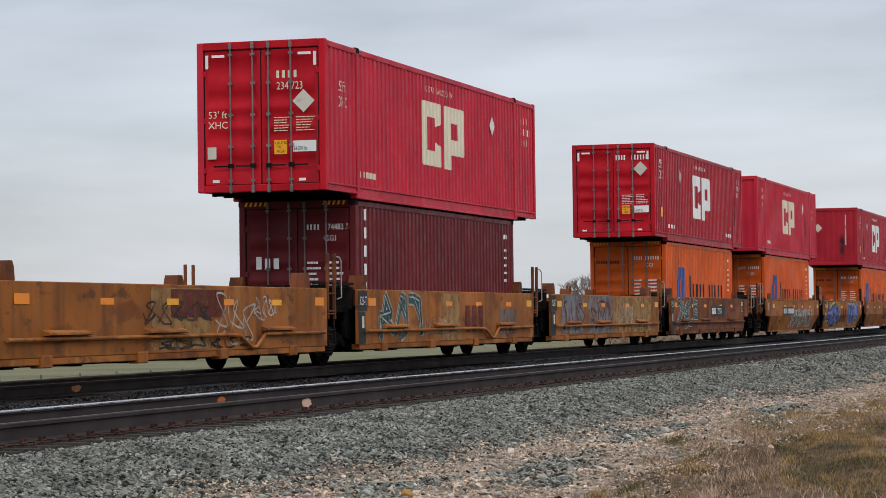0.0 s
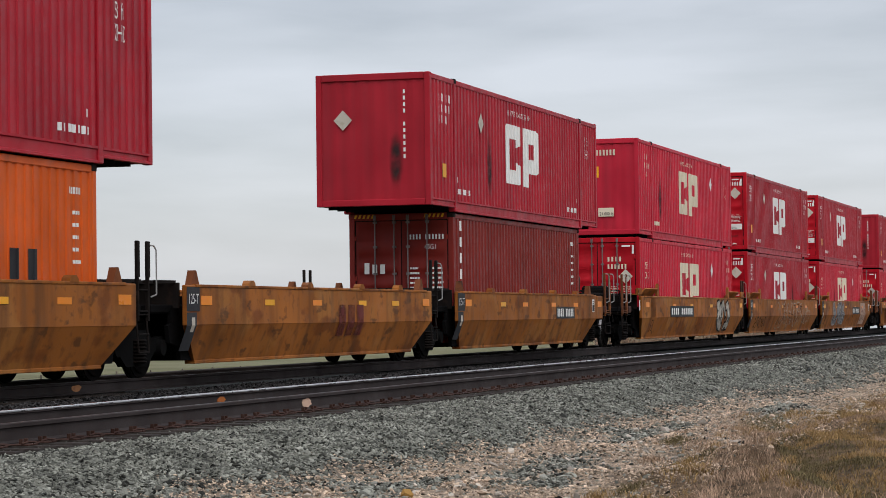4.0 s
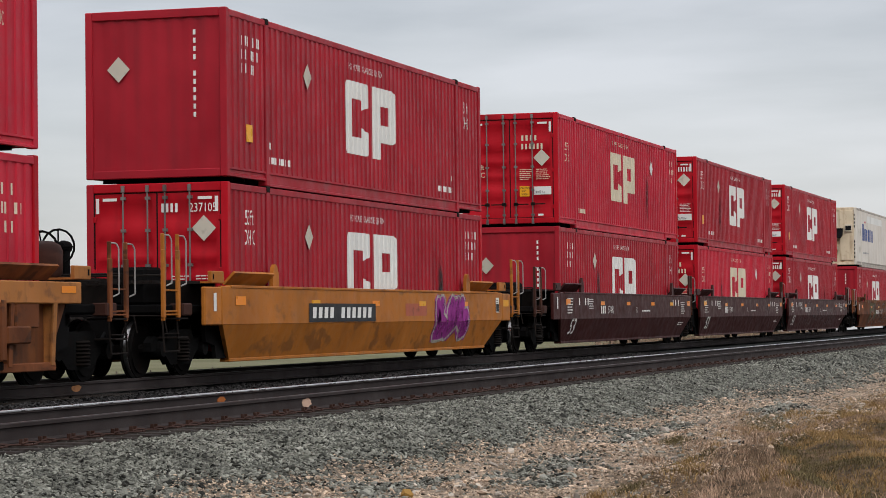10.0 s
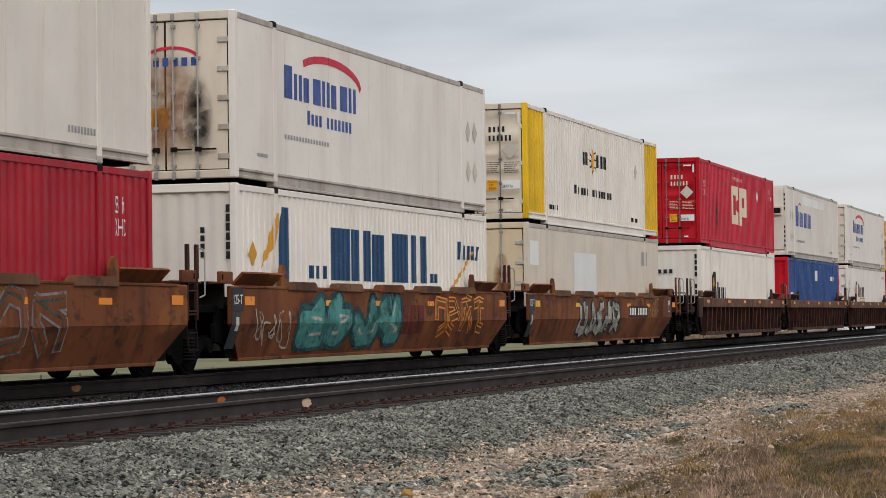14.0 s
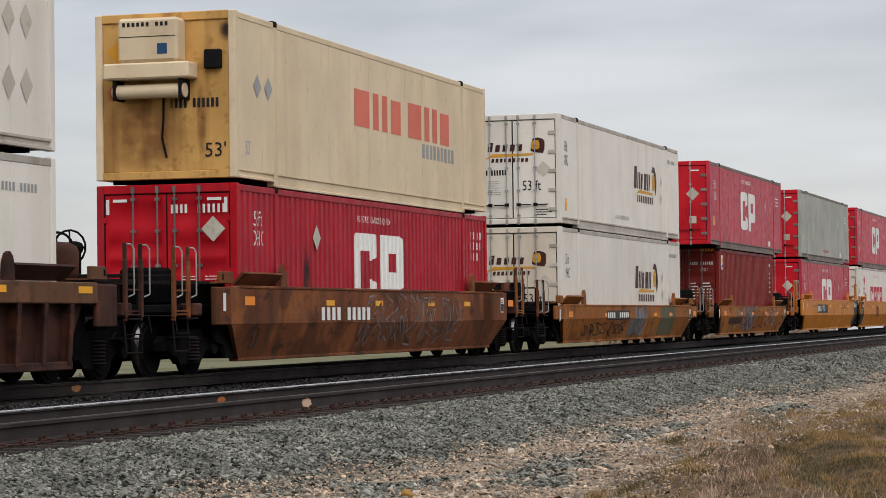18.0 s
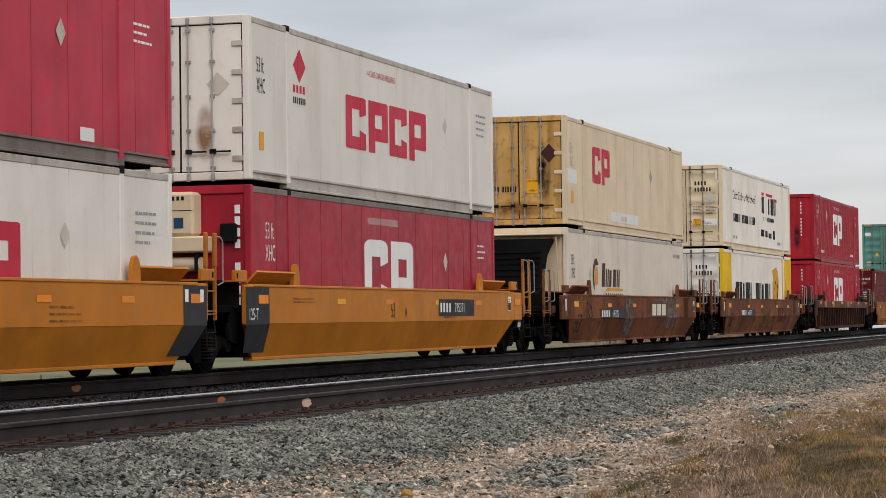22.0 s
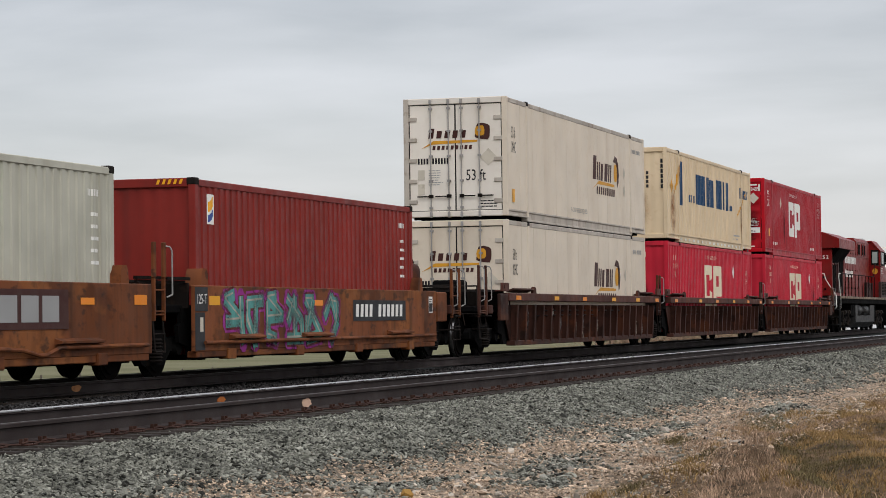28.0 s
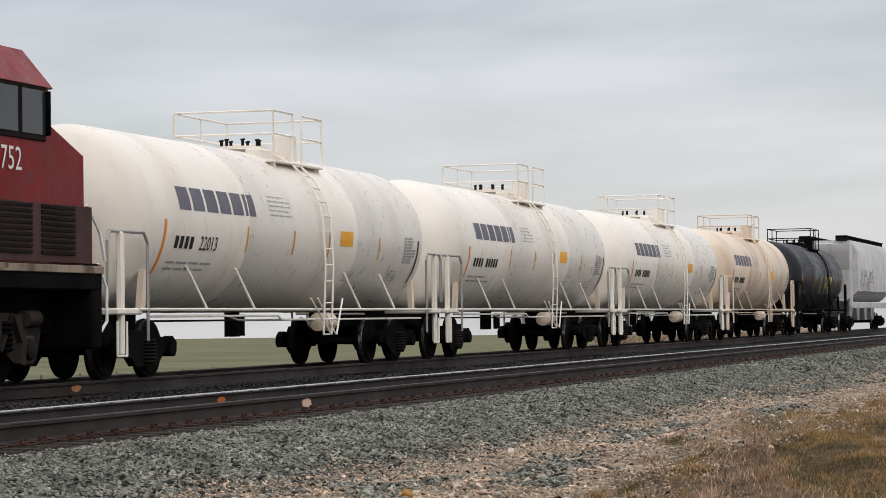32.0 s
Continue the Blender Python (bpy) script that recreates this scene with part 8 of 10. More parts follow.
# three staked ochre wells
for k in (8, 9, 10):
    ob, f, r, Lb = lay(U[k], "rib", True, well_rust, "E" if k == 8 else "A", "E" if k == 10 else "A", RIB, 16 + k, None, 1.47, chord_tan)
    mark("patch", [rect(1.9, 2.5, 1.2, 1.44), rect(-6.6, -5.8, 1.2, 1.44)], tan_patch, ob, f)
    mark("number_lettering", bars(14, -4.2, -1.2, 1.28, 1.38), well_tan, ob, f, lift=0.002)
    mark("plate", [rect(-2.0, -1.2, 0.75, 0.9)], tan_patch, ob, f)
    mark("patch", [rect(-5.6, -4.6, 0.4, 0.72), rect(-4.1, -3.3, 0.4, 0.7)], primer_patch, ob, f)
    if k == 8:
        mark("emblem_lettering", bars(3, -1.0, 1.4, 0.45, 0.9), maroon_patch, ob, f)
# a single ochre well
ob, f, r, Lb = lay(U[11], "slant", True, well_yellow, "E", "E", "ochre folded-side well car with a violet sprayed sign", 40)
well_deco(ob, f, r, "plates", Lb, 1.47)
mark("patch", [rect(1.3, 2.8, 0.95, 1.2)], paint("faded_pink_patch", (0.45, 0.13, 0.08), 0.7, spots=0.4), ob, f)
spray(ob, f, 3.6, 6.0, 0.4, 1.4, 3, violet_spray, white_spray, 81, violet_spray, round_signs=True)
# three dark brown wells
for k in (12, 13, 14):
    ob, f, r, Lb = lay(U[k], "slant", True, well_brown, "E" if k == 12 else "A", "E" if k == 14 else "A", "dark brown folded-side well car with white stencils", 41 + k, None, 1.52)
    mark("size_text", words("53", -7.75, 0.44, 0.4, 1.15, 0.05) + words("53", -7.735, 0.445, 0.4, 1.15, 0.05), wt_mark, ob, f, lift=0.003)
    mark("number_lettering", bars(3, -4.3, -3.65, 0.97, 1.18, fill=0.6) + words("57491", -3.4, 0.97, 0.21, 0.95), wt_mark, ob, f, lift=0.003)
    mark("letter", words({12: "B", 13: "C", 14: "A"}[k], 0.4, 0.98, 0.18), wt_mark, ob, f, lift=0.003)
    mark("small_print", lines(6, -8.2, -7.5, 0.98, 1.42, r, 0.4) + lines(5, -5.7, -5.1, 1.1, 1.4, r, 0.4) + lines(1, 1.2, 2.6, 1.02, 1.1, r), wt_mark, ob, f, lift=0.003)
    mark("stencil", [rect(a, a + 0.12, 1.2, 1.38) for a in (-6.9, -6.2, -5.9, 5.9, 6.3, 6.8)], wt_mark, ob, f, lift=0.003)
    mark("small_print", lines(6, 7.2, 8.0, 0.95, 1.35, r, 0.4) + lines(2, 7.0, 7.9, 0.6, 0.7, r, 0.5), wt_mark, ob, f, lift=0.003)
    if k == 14:
        scrawl(ob, f, -4.5, 5.5, 0.4, 1.4, grey_spray, 91, 0.05, 9)
    if k == 13:
        scrawl(ob, f, 4.5, 5.6, 0.9, 1.4, grey_spray, 92, 0.03, 4)
# three rusty folded-side wells
RUSTY = "rust-brown folded-side well car with large sprayed signs"
ob, f, r, Lb = lay(U[15], "slant", True, well_rust, "E", "A", RUSTY, 60)
spray(ob, f, -4.6, 4.5, 0.36, 1.4, 7, None, grey_spray, 101, darkgreen_spray)
mark("number_lettering", bars(4, -2.2, -0.7, 0.87, 1.06, fill=0.5) + words("723971", -0.2, 0.87, 0.2, 1.05), wt_mark, ob, f, lift=0.004)
mark("patch", [rect(-4.8, -2.3, 0.5, 1.4)], paint("olive_patch", (0.09, 0.085, 0.04), 0.7, spots=0.3), ob, f)
ob, f, r, Lb = lay(U[16], "slant", True, well_rust, "A", "A", RUSTY, 61)
panel_end(ob, f, Lb, 1.47, "125-T")
spray(ob, f, -5.6, 0.6, 0.34, 1.42, 4, teal_spray, darkgreen_spray, 102, darkgreen_spray, round_signs=True)
scrawl(ob, f, -7.8, -5.9, 0.4, 1.1, white_spray, 103, 0.05, 5)
well_deco(ob, f, r, "emblem_red", Lb, 1.47)
spray(ob, f, 3.0, 7.0, 0.5, 1.4, 4, None, org_mark, 104, gold_mark)
ob, f, r, Lb = lay(U[17], "slant", True, well_rust, "A", "E", RUSTY, 62)
panel_end(ob, f, Lb, 1.47, "125-T")
spray(ob, f, -3.6, 1.4, 0.34, 1.36, 5, white_spray, black_spray, 105, darkgreen_spray)
mark("number_plate", [rect(2.6, 5.3, 0.86, 1.18)], well_dark, ob, f)
mark("number_lettering", bars(11, 2.7, 5.2, 0.92, 1.12, gaps=(4,)), wt_mark, ob, f, lift=0.004)
scrawl(ob, f, 5.6, 7.0, 0.9, 1.4, tan_patch, 106, 0.05, 4)
# three staked brown wells
for k in (18, 19, 20):
    ob, f, r, Lb = lay(U[k], "rib", True, well_dark, "E" if k == 18 else "A", "E" if k == 20 else "A", "oxide-brown staked well car with a rusty ochre top chord", 63 + k, None, 1.47, chord_brown)
# single wells
ob, f, r, Lb = lay(U[21], "slant", True, well_rust, "E", "E", "rust-brown folded-side well car with sprayed signs", 110)
mark("number_lettering", bars(10, -4.4, -1.4, 0.88, 1.12, gaps=(4,)), wt_mark, ob, f, lift=0.004)
spray(ob, f, -2.0, 5.2, 0.36, 1.4, 7, None, grey_spray, 111, primer_patch)
mark("size_text", words("53", -7.9, 0.42, 0.36, 0.8), black_spray, ob, f, lift=0.003)
for k in (22, 23):
    ob, f, r, Lb = lay(U[k], "low", True if k == 22 else "middle", well_tan, "E", "E", "low-sided tan-orange well car with repainted patches", 110 + k, None, 1.2)
    if k == 22:
        mark("number_plate", [rect(-3.8, -0.8, 0.8, 1.05)], dk_grey, ob, f)
        mark("number_lettering", bars(11, -3.7, -0.9, 0.85, 1.0, gaps=(4, 5)), wt_mark, ob, f, lift=0.004)
        mark("patch", [rect(0.0, 1.6, 0.34, 1.17), rect(-0.6, 0.8, 0.34, 0.8)], grey_spray, ob, f)
        mark("patch", [rect(3.8, 6.0, 0.32, 1.16)], paint("olive_grey_patch", (0.11, 0.10, 0.06), 0.7, spots=0.3), ob, f)
        scrawl(ob, f, -6.5, -1.0, 0.36, 0.75, black_spray, 112, 0.06, 7)
    else:
        mark("patch", [rect(-2.5, -0.3, 0.34, 1.17)], grey_spray, ob, f)
        mark("number_plate", [rect(-5.65, -3.0, 0.58, 0.8)], brown_mark, ob, f)
        scrawl(ob, f, -4.4, -2.6, 0.4, 1.15, white_spray, 114, 0.04, 7)
        scrawl(ob, f, 2.6, 5.2, 0.4, 1.1, white_spray, 115, 0.04, 7)
        scrawl(ob, f, -2.5, 7.0, 0.4, 1.1, maroon_patch, 113, 0.06, 8)
# three clean ochre wells
for k in (24, 25, 26):
    ob, f, r, Lb = lay(U[k], "slant", True, well_clean, "E" if k == 24 else "A", "E" if k == 26 else "A", "clean ochre folded-side well car with dark end panels", 120 + k, None, 1.5)
    if k != 24:
        mark("end_patch", [rect(-Lb, -Lb + 1.15, 0.84, 1.46), [(-Lb + 0.3, 0.34), (-Lb + 1.3, 0.34), (-Lb + 1.15, 0.84), (-Lb, 0.84)]], dk_grey, ob, f)
        mark("end_stencil", words("125-T", -Lb + 0.12, 0.9, 0.2, 0.7), wt_mark, ob, f, lift=0.004)
    if k != 26:
        mark("end_patch", [rect(Lb - 1.0, Lb, 0.84, 1.46), [(Lb - 1.3, 0.34), (Lb - 0.4, 0.34), (Lb, 0.84), (Lb - 1.0, 0.84)]], dk_grey, ob, f)
        mark("stencil", [rect(Lb - 0.95, Lb - 0.8, 1.2, 1.4), rect(Lb - 0.3, Lb - 0.15, 1.2, 1.4)], wt_mark, ob, f, lift=0.004)
    mark("size_text", words("53", {24: -0.8, 25: 0.3, 26: -0.8}[k], 0.92, 0.3, 0.7), black_mark, ob, f, lift=0.003)
    mark("letter", words({24: "B", 25: "C", 26: "A"}[k], {24: 0.15, 25: 1.15, 26: 0.15}[k], 0.95, 0.17), black_mark, ob, f, lift=0.003)
    if k == 24:
        mark("number_plate", [rect(-5.0, -1.7, 0.94, 1.3)], dk_grey, ob, f)
        mark("number_lettering", bars(4, -4.85, -3.75, 1.0, 1.24, fill=0.55) + words("795371", -3.5, 1.0, 0.25, 0.98), wt_mark, ob, f, lift=0.004)
        scrawl(ob, f, 3.2, 5.6, 1.1, 1.4, black_spray, 131, 0.03, 5)
    if k == 26:
        mark("number_plate", [rect(2.6, 5.4, 0.94, 1.3)], dk_grey, ob, f)
        mark("number_lettering", bars(4, 2.7, 3.6, 1.02, 1.22, fill=0.55) + words("795371", 3.8, 1.02, 0.2, 0.95), wt_mark, ob, f, lift=0.004)
    if k == 25:
        mark("emblem_lettering", bars(3, -2.6, -1.0, 0.72, 1.25), maroon_patch, ob, f, lift=0.003)
    mark("small_print", lines(3, 3.0, 4.2, 0.9, 1.2, r, 0.3) + lines(2, -6.6, -5.2, 1.2, 1.32, r, 0.4), well_tan, ob, f, lift=0.003)
# single rusty wells
for k in (27, 28):
    ob, f, r, Lb = lay(U[k], "slant", True, well_rust, "E", "E", "rust-brown folded-side well car with number plate", 140 + k)
    o = 0 if k == 27 else -0.6
    mark("number_plate", [rect(-5.25 + o, -2.05 + o, 0.84, 1.1)], dk_grey, ob, f)
    mark("number_lettering", bars(4, -5.1 + o, -4.0 + o, 0.88, 1.06, fill=0.55) + words("645202" if k == 27 else "645857", -3.75 + o, 0.88, 0.18, 1.05), wt_mark, ob, f, lift=0.004)
    mark("size_text", words("53", -8.0, 0.46, 0.5, 0.8) + words("53", -7.98, 0.465, 0.5, 0.8), black_spray, ob, f, lift=0.003)
    if k == 27:
        mark("emblem_plate", [rect(1.6, 4.1, 0.84, 1.3)], brown_mark, ob, f)
        mark("emblem_lettering", bars(3, 1.75, 3.95, 0.9, 1.24, fill=0.8, slant=0.1), cream_mark, ob, f, lift=0.004)
        mark("patch", [rect(-2.0, -0.9, 0.34, 1.4), [(4.3, 0.5), (5.8, 0.5), (5.6, 1.42), (3.2, 1.42)]], primer_patch, ob, f)
        scrawl(ob, f, -7.0, -6.2, 0.75, 1.3, black_spray, 141, 0.05, 2)
    else:
        mark("patch", [rect(3.0, 5.0, 0.6, 1.15)], maroon_patch, ob, f)
        scrawl(ob, f, -1.2, 2.2, 0.4, 1.4, tan_patch, 142, 0.03, 5)
ob, f, r, Lb = lay(U[29], "rib", True, well_dark, "E", "E", "dark brown staked well car with ochre chord marks", 150, None, 1.5, chord_brown)
mark("patch", [rect(a, a + 0.7, 1.2, 1.46) for a in (-6.9, -4.2, 1.0)], well_yellow, ob, f)
# five smooth-sided tan wells
for k in (30, 31, 32, 33, 34):
    ob, f, r, Lb = lay(U[k], "flat", False, well_tan if k < 33 else well_rust, "E" if k == 30 else "A", "E" if k == 34 else "A", TAN_F, 160 + k)
    if k != 30:
        panel_end(ob, f, Lb, 1.47, "125-T")
    if k == 30:
        mark("number_plate", [rect(-3.65, -0.5, 0.86, 1.24)], dk_grey, ob, f)
        mark("number_lettering", bars(4, -3.5, -2.45, 0.95, 1.17, fill=0.55, slant=0.1) + words("759073", -2.2, 0.95, 0.22, 0.95, 0.1), wt_mark, ob, f, lift=0.004)
        scrawl(ob, f, 0.4, 3.4, 0.8, 1.35, black_spray, 161, 0.04, 8)
        spray(ob, f, 3.4, 5.2, 0.45, 1.42, 2, paint("pale_green_spray", (0.34, 0.36, 0.24), 0.7), darkgreen_spray, 162, white_spray)
    if k == 31:
        spray(ob, f, -5.0, -3.4, 0.42, 1.44, 2, paint("pale_green_spray", (0.34, 0.36, 0.24), 0.7), darkgreen_spray, 163, white_spray)
        mark("emblem_plate", [rect(-3.2, -0.65, 0.88, 1.36)], dk_grey, ob, f)
        mark("emblem_lettering", bars(3, -3.05, -0.8, 0.95, 1.29, fill=0.82, slant=0.1), wt_mark, ob, f, lift=0.004)
        scrawl(ob, f, 2.6, 5.5, 0.8, 1.2, primer_patch, 164, 0.05, 6)
    if k == 32:
        spray(ob, f, -5.4, -0.8, 0.36, 1.44, 5, teal_spray, teal_spray, 165, white_spray, round_signs=True)
        mark("emblem_plate", [rect(1.2, 3.6, 0.88, 1.36)], dk_grey, ob, f)
        mark("emblem_lettering", bars(3, 1.35, 3.45, 0.95, 1.29, fill=0.82), wt_mark, ob, f, lift=0.004)
    if k == 33:
        mark("patch", [rect(-4.8, 0.4, 0.42, 1.42)], grey_spray, ob, f)
        mark("emblem_plate", [rect(1.4, 3.8, 0.8, 1.36)], brown_mark, ob, f)
        mark("emblem_lettering", bars(3, 1.6, 3.6, 0.9, 1.27, fill=0.82), grey_mark, ob, f, lift=0.004)
    if k == 34:
        spray(ob, f, -5.6, 0.4, 0.36, 1.44, 6, teal_spray, maroon_patch, 166, violet_spray)
        mark("number_plate", [rect(1.2, 4.6, 0.86, 1.26)], dk_grey, ob, f)
        mark("number_lettering", bars(11, 1.35, 4.45, 0.94, 1.18, gaps=(4,), slant=0.1), wt_mark, ob, f, lift=0.004)
# three staked oxide wells
for k in (35, 36, 37):
    ob, f, r, Lb = lay(U[k], "rib", True, well_dark, "E" if k == 35 else "A", "E" if k == 37 else "A", "oxide-brown staked well car with chalked panels", 200 + k, "thin", 1.47, paint("oxide_chord", (0.085, 0.032, 0.024), 0.65, var=0.3, dirt=(0.04, 0.02, 0.015), streak=0.6, spots=0.3, blots=(((0.15, 0.06, 0.03), 0.8, 0.58, 0.5),)))
    for q in range(5):
        a = -6.6 + q * 2.9 + r.uniform(-0.5, 0.5)
        scrawl(ob, f, a, a + 0.55, 0.5, 1.05, grey_spray, 210 + k * 7 + q, 0.03, 3)
    mark("stencil", words("53", 6.2, 0.7, 0.3, 0.7), wt_mark, ob, f, lift=0.003)
    mark("plate", [rect(-4.1, -3.3, 0.92, 1.1)], wt_mark, ob, f)
    for p in (2.2, 3.25, 5.15):
        mark("faded_letter", [rect(p, p + 0.42, 0.86, 1.04)], tan_patch, ob, f)
    for p, lo, hi, wd in ((-1.3, 0.3, 0.75, 0.05), (0.8, 0.5, 0.9, 0.03), (6.2, 0.36, 1.05, 0.05)):
        scrawl(ob, f, p, p + 0.75, lo, hi, white_spray, 260 + k * 3 + int(p), wd, 6)
    mark("small_print", lines(5, 6.85, 7.3, 0.4, 0.75, r, 0.4) + lines(2, 5.0, 5.4, 0.5, 0.68, r, 0.5), wt_mark, ob, f)
    mark("small_print", lines(4, 7.0, 7.7, 0.5, 0.95, r, 0.35) + lines(3, -1.2, -0.5, 0.6, 0.9, r, 0.4), grey_spray, ob, f)

HIGH = 3.254


def load(k, upper, lower):
    if lower:
        rolls(lower, UNITS[k], HIGH - 0.008 - TALL[lower.name])
    if upper:
        rolls(upper, UNITS[k], HIGH)


ISO = "corrugated 40-foot container"
load(0, red_box(True, "doors", 1, "234 723"), iso_box("maroon " + ISO + ", door end, white column marks", maroon, 2, "doors", "column"))
load(1, red_box(False, "doors", 3), iso_box("orange " + ISO + " with blue emblem", orange_box, 4, "doors", "ship"))
load(2, red_box(True, "ribbed", 16, "235225"), iso_box("orange " + ISO + " with blue emblem", orange_box, 6, "doors", "ship"))
load(3, red_box(False, "ribbed", 7), iso_box("orange " + ISO + " with blue emblem", orange_box, 8, "doors", "ship"))
load(4, red_box(False, "ribbed", 9), iso_box("brown-red " + ISO + " with white column marks", brownred, 10, "doors", "column"))
load(5, red_box(True, "ribbed", 11), red_box(True, "doors", 12))
load(6, red_box(False, "doors", 13), red_box(False, "doors", 14))
load(7, red_box(False, "doors", 15), red_box(True, "doors", 16))
load(8, red_box(False, "ribbed", 17), red_box(True, "doors", 18))
load(9, red_box(False, "doors", 19, "237297"), red_box(False, "ribbed", 20))
load(10, red_box(True, "ribbed", 21, "236043"), red_box(True, "doors", 22))
load(11, red_box(False, "ribbed", 23), red_box(False, "doors", 24, "237105"))
load(12, red_box(True, "doors", 25), red_box(False, "ribbed", 26))
load(13, red_box(False, "doors", 27), red_box(True, "doors", 28))
load(14, red_box(False, "doors", 29), red_box(False, "doors", 30))
REEF = "cream-white smooth cooled container"
load(15, smooth_box(REEF + " with black fuel tank on its end", reefer_white, "flat", 31, "blue_short", reefer_end, "tank", pale_rail), red_box(False, "ribbed", 32))
load(16, smooth_box("white smooth-sided container with blue marks, sooty doors", white_box, "doors", 33, "blue_arc", white_old), trade_box("white corrugated container with navy name bars", white_box, "ribbed", 34, "navy_wide"))
load(17, trade_box("white corrugated container with yellow end strips", white_box, "doors", 35, "sunny", white_old, (-6.3, 6.2, yellow_box)), smooth_box("plain aged white smooth-sided container", white_old, "doors", 36, "blank", cream_box))
load(18, red_box(True, "doors", 37), trade_box("white corrugated container with small black marks", white_box, "ribbed", 38, "bird"))
load(19, smooth_box(REEF + " with black fuel tank on its end", reefer_white, "flat", 39, "blue_short", reefer_white, "tank", pale_rail), trade_box("dark blue corrugated container with a red corner post", blue_dark, "ribbed", 40, "stripe", red_bright))
load(20, smooth_box("white smooth-sided container with blue marks, sooty doors", white_box, "doors", 41, "blue_arc", white_old), smooth_box("white smooth-sided container with brown and gold marks", white_box, "doors", 42, "brown_gold_low"))
load(21, smooth_box("yellowed cream cooled container with machine end", cream_box, "flat", 43, "salmon", cream_door, "unit"), red_box(False, "doors", 44))
load(22, smooth_box("white smooth-sided container with brown and gold marks", white_box, "doors", 45, "brown_gold"), smooth_box("white smooth-sided container with brown and gold marks", white_box, "doors", 46, "brown_gold", white_old))
load(23, smooth_box("red smooth-sided container, white two-block emblem", red_smooth, "doors", 47, "red_emblem", red_bright), iso_box("red-brown " + ISO, brownred, 48, "doors", "flag"))
load(24, smooth_box("grey-green smooth-sided container with one red door", grey_box, "doors", 49, "red_plain", red_bright), smooth_box("red smooth-sided container, white two-block emblem", red_smooth, "doors", 50, "red_emblem", red_bright))
load(25, smooth_box("red smooth-sided container, white two-block emblem", red_smooth, "doors", 51, "red_emblem", red_bright), smooth_box("white smooth-sided container with red emblem blocks", white_box, "doors", 52, "red_pair"))
load(26, smooth_box("white smooth-sided container with red emblem blocks", white_box, "doors", 53, "red_pair"), smooth_box("dark red smooth cooled container with machine end", paint("dark_red_panel", (0.37, 0.019, 0.036), 0.4, streak=0.4, dirt=(0.15, 0.02, 0.03)), "flat", 54, "red_emblem"))
load(27, smooth_box("yellowed cream smooth-sided container with rusty doors", cream_box, "doors", 55, "cream_emblem", cream_door), smooth_box("cream smooth cooled container with black louvred unit", white_old, "flat", 56, "brown_gold_low", cream_box, "grille"))
load(28, trade_box("white corrugated container with a cream door end", white_box, "doors", 57, "quote", cream_box), trade_box("white corrugated container with yellow end strips", white_box, "doors", 58, "yellow_figure", white_box, (-6.3, 5.7, yellow_box)))
load(29, red_box(False, "ribbed", 59), red_box(False, "ribbed", 60))
load(30, None, iso_box("maroon " + ISO + ", door end with flag mark", maroon, 61, "doors", "flag"))
load(31, iso_box("faded sea-green " + ISO + " with white name bars", green_box, 62, "doors", "two_words"), iso_box("maroon " + ISO + " with a lime arc mark", maroon, 63, "doors", "arc"))
load(32, iso_box("red-brown " + ISO + ", ribbed end", brownred, 64, "ribbed", "flag"), iso_box("blue " + ISO + " with white emblem", blue_box, 65, "doors", "arch"))
load(33, None, iso_box("beige " + ISO + " with red emblem", beige_box, 66, "ribbed", "chip"))
load(34, None, iso_box("red-brown " + ISO + ", ribbed end", brownred, 67, "ribbed", "flag"))
load(35, smooth_box("white smooth-sided container with brown and gold marks", white_old, "doors", 68, "brown_gold", white_box), smooth_box("white smooth-sided container with brown and gold marks", white_old, "doors", 69, "brown_gold", white_old))
load(36, trade_box("cream corrugated container streaked with rust", cream_box, "ribbed", 70, "navy_wide"), red_box(True, "ribbed", 71))
load(37, red_box(False, "doors", 72, "238409", True), red_box(True, "ribbed", 73))

locomotive(869.85)
grey_name = paint("charcoal_marking", (0.13, 0.125, 0.15), 0.5)
tank_car(889.9, tank_white, "white pressure tank car with dark name bars", grey_name, 81, digits="22013")
tank_car(907.5, tank_white, "white pressure tank car with dark name bars", grey_name, 82)
tank_car(925.1, tank_white, "white pressure tank car with dark name bars", grey_name, 83)
tank_car(942.3, tank_stained, "rust-stained white tank car", grey_name, 84, 7.6, tank_stained)
ob, f = tank_car(959.4, tank_black, "black tank car with an olive sprayed patch", black_mark, 85, 7.6, black_iron)
spray(ob, f, -1.0, 2.6, -0.8, 0.1, 3, paint("olive_spray", (0.17, 0.18, 0.03), 0.6), grey_spray, 86)
hopper_car(978.2)


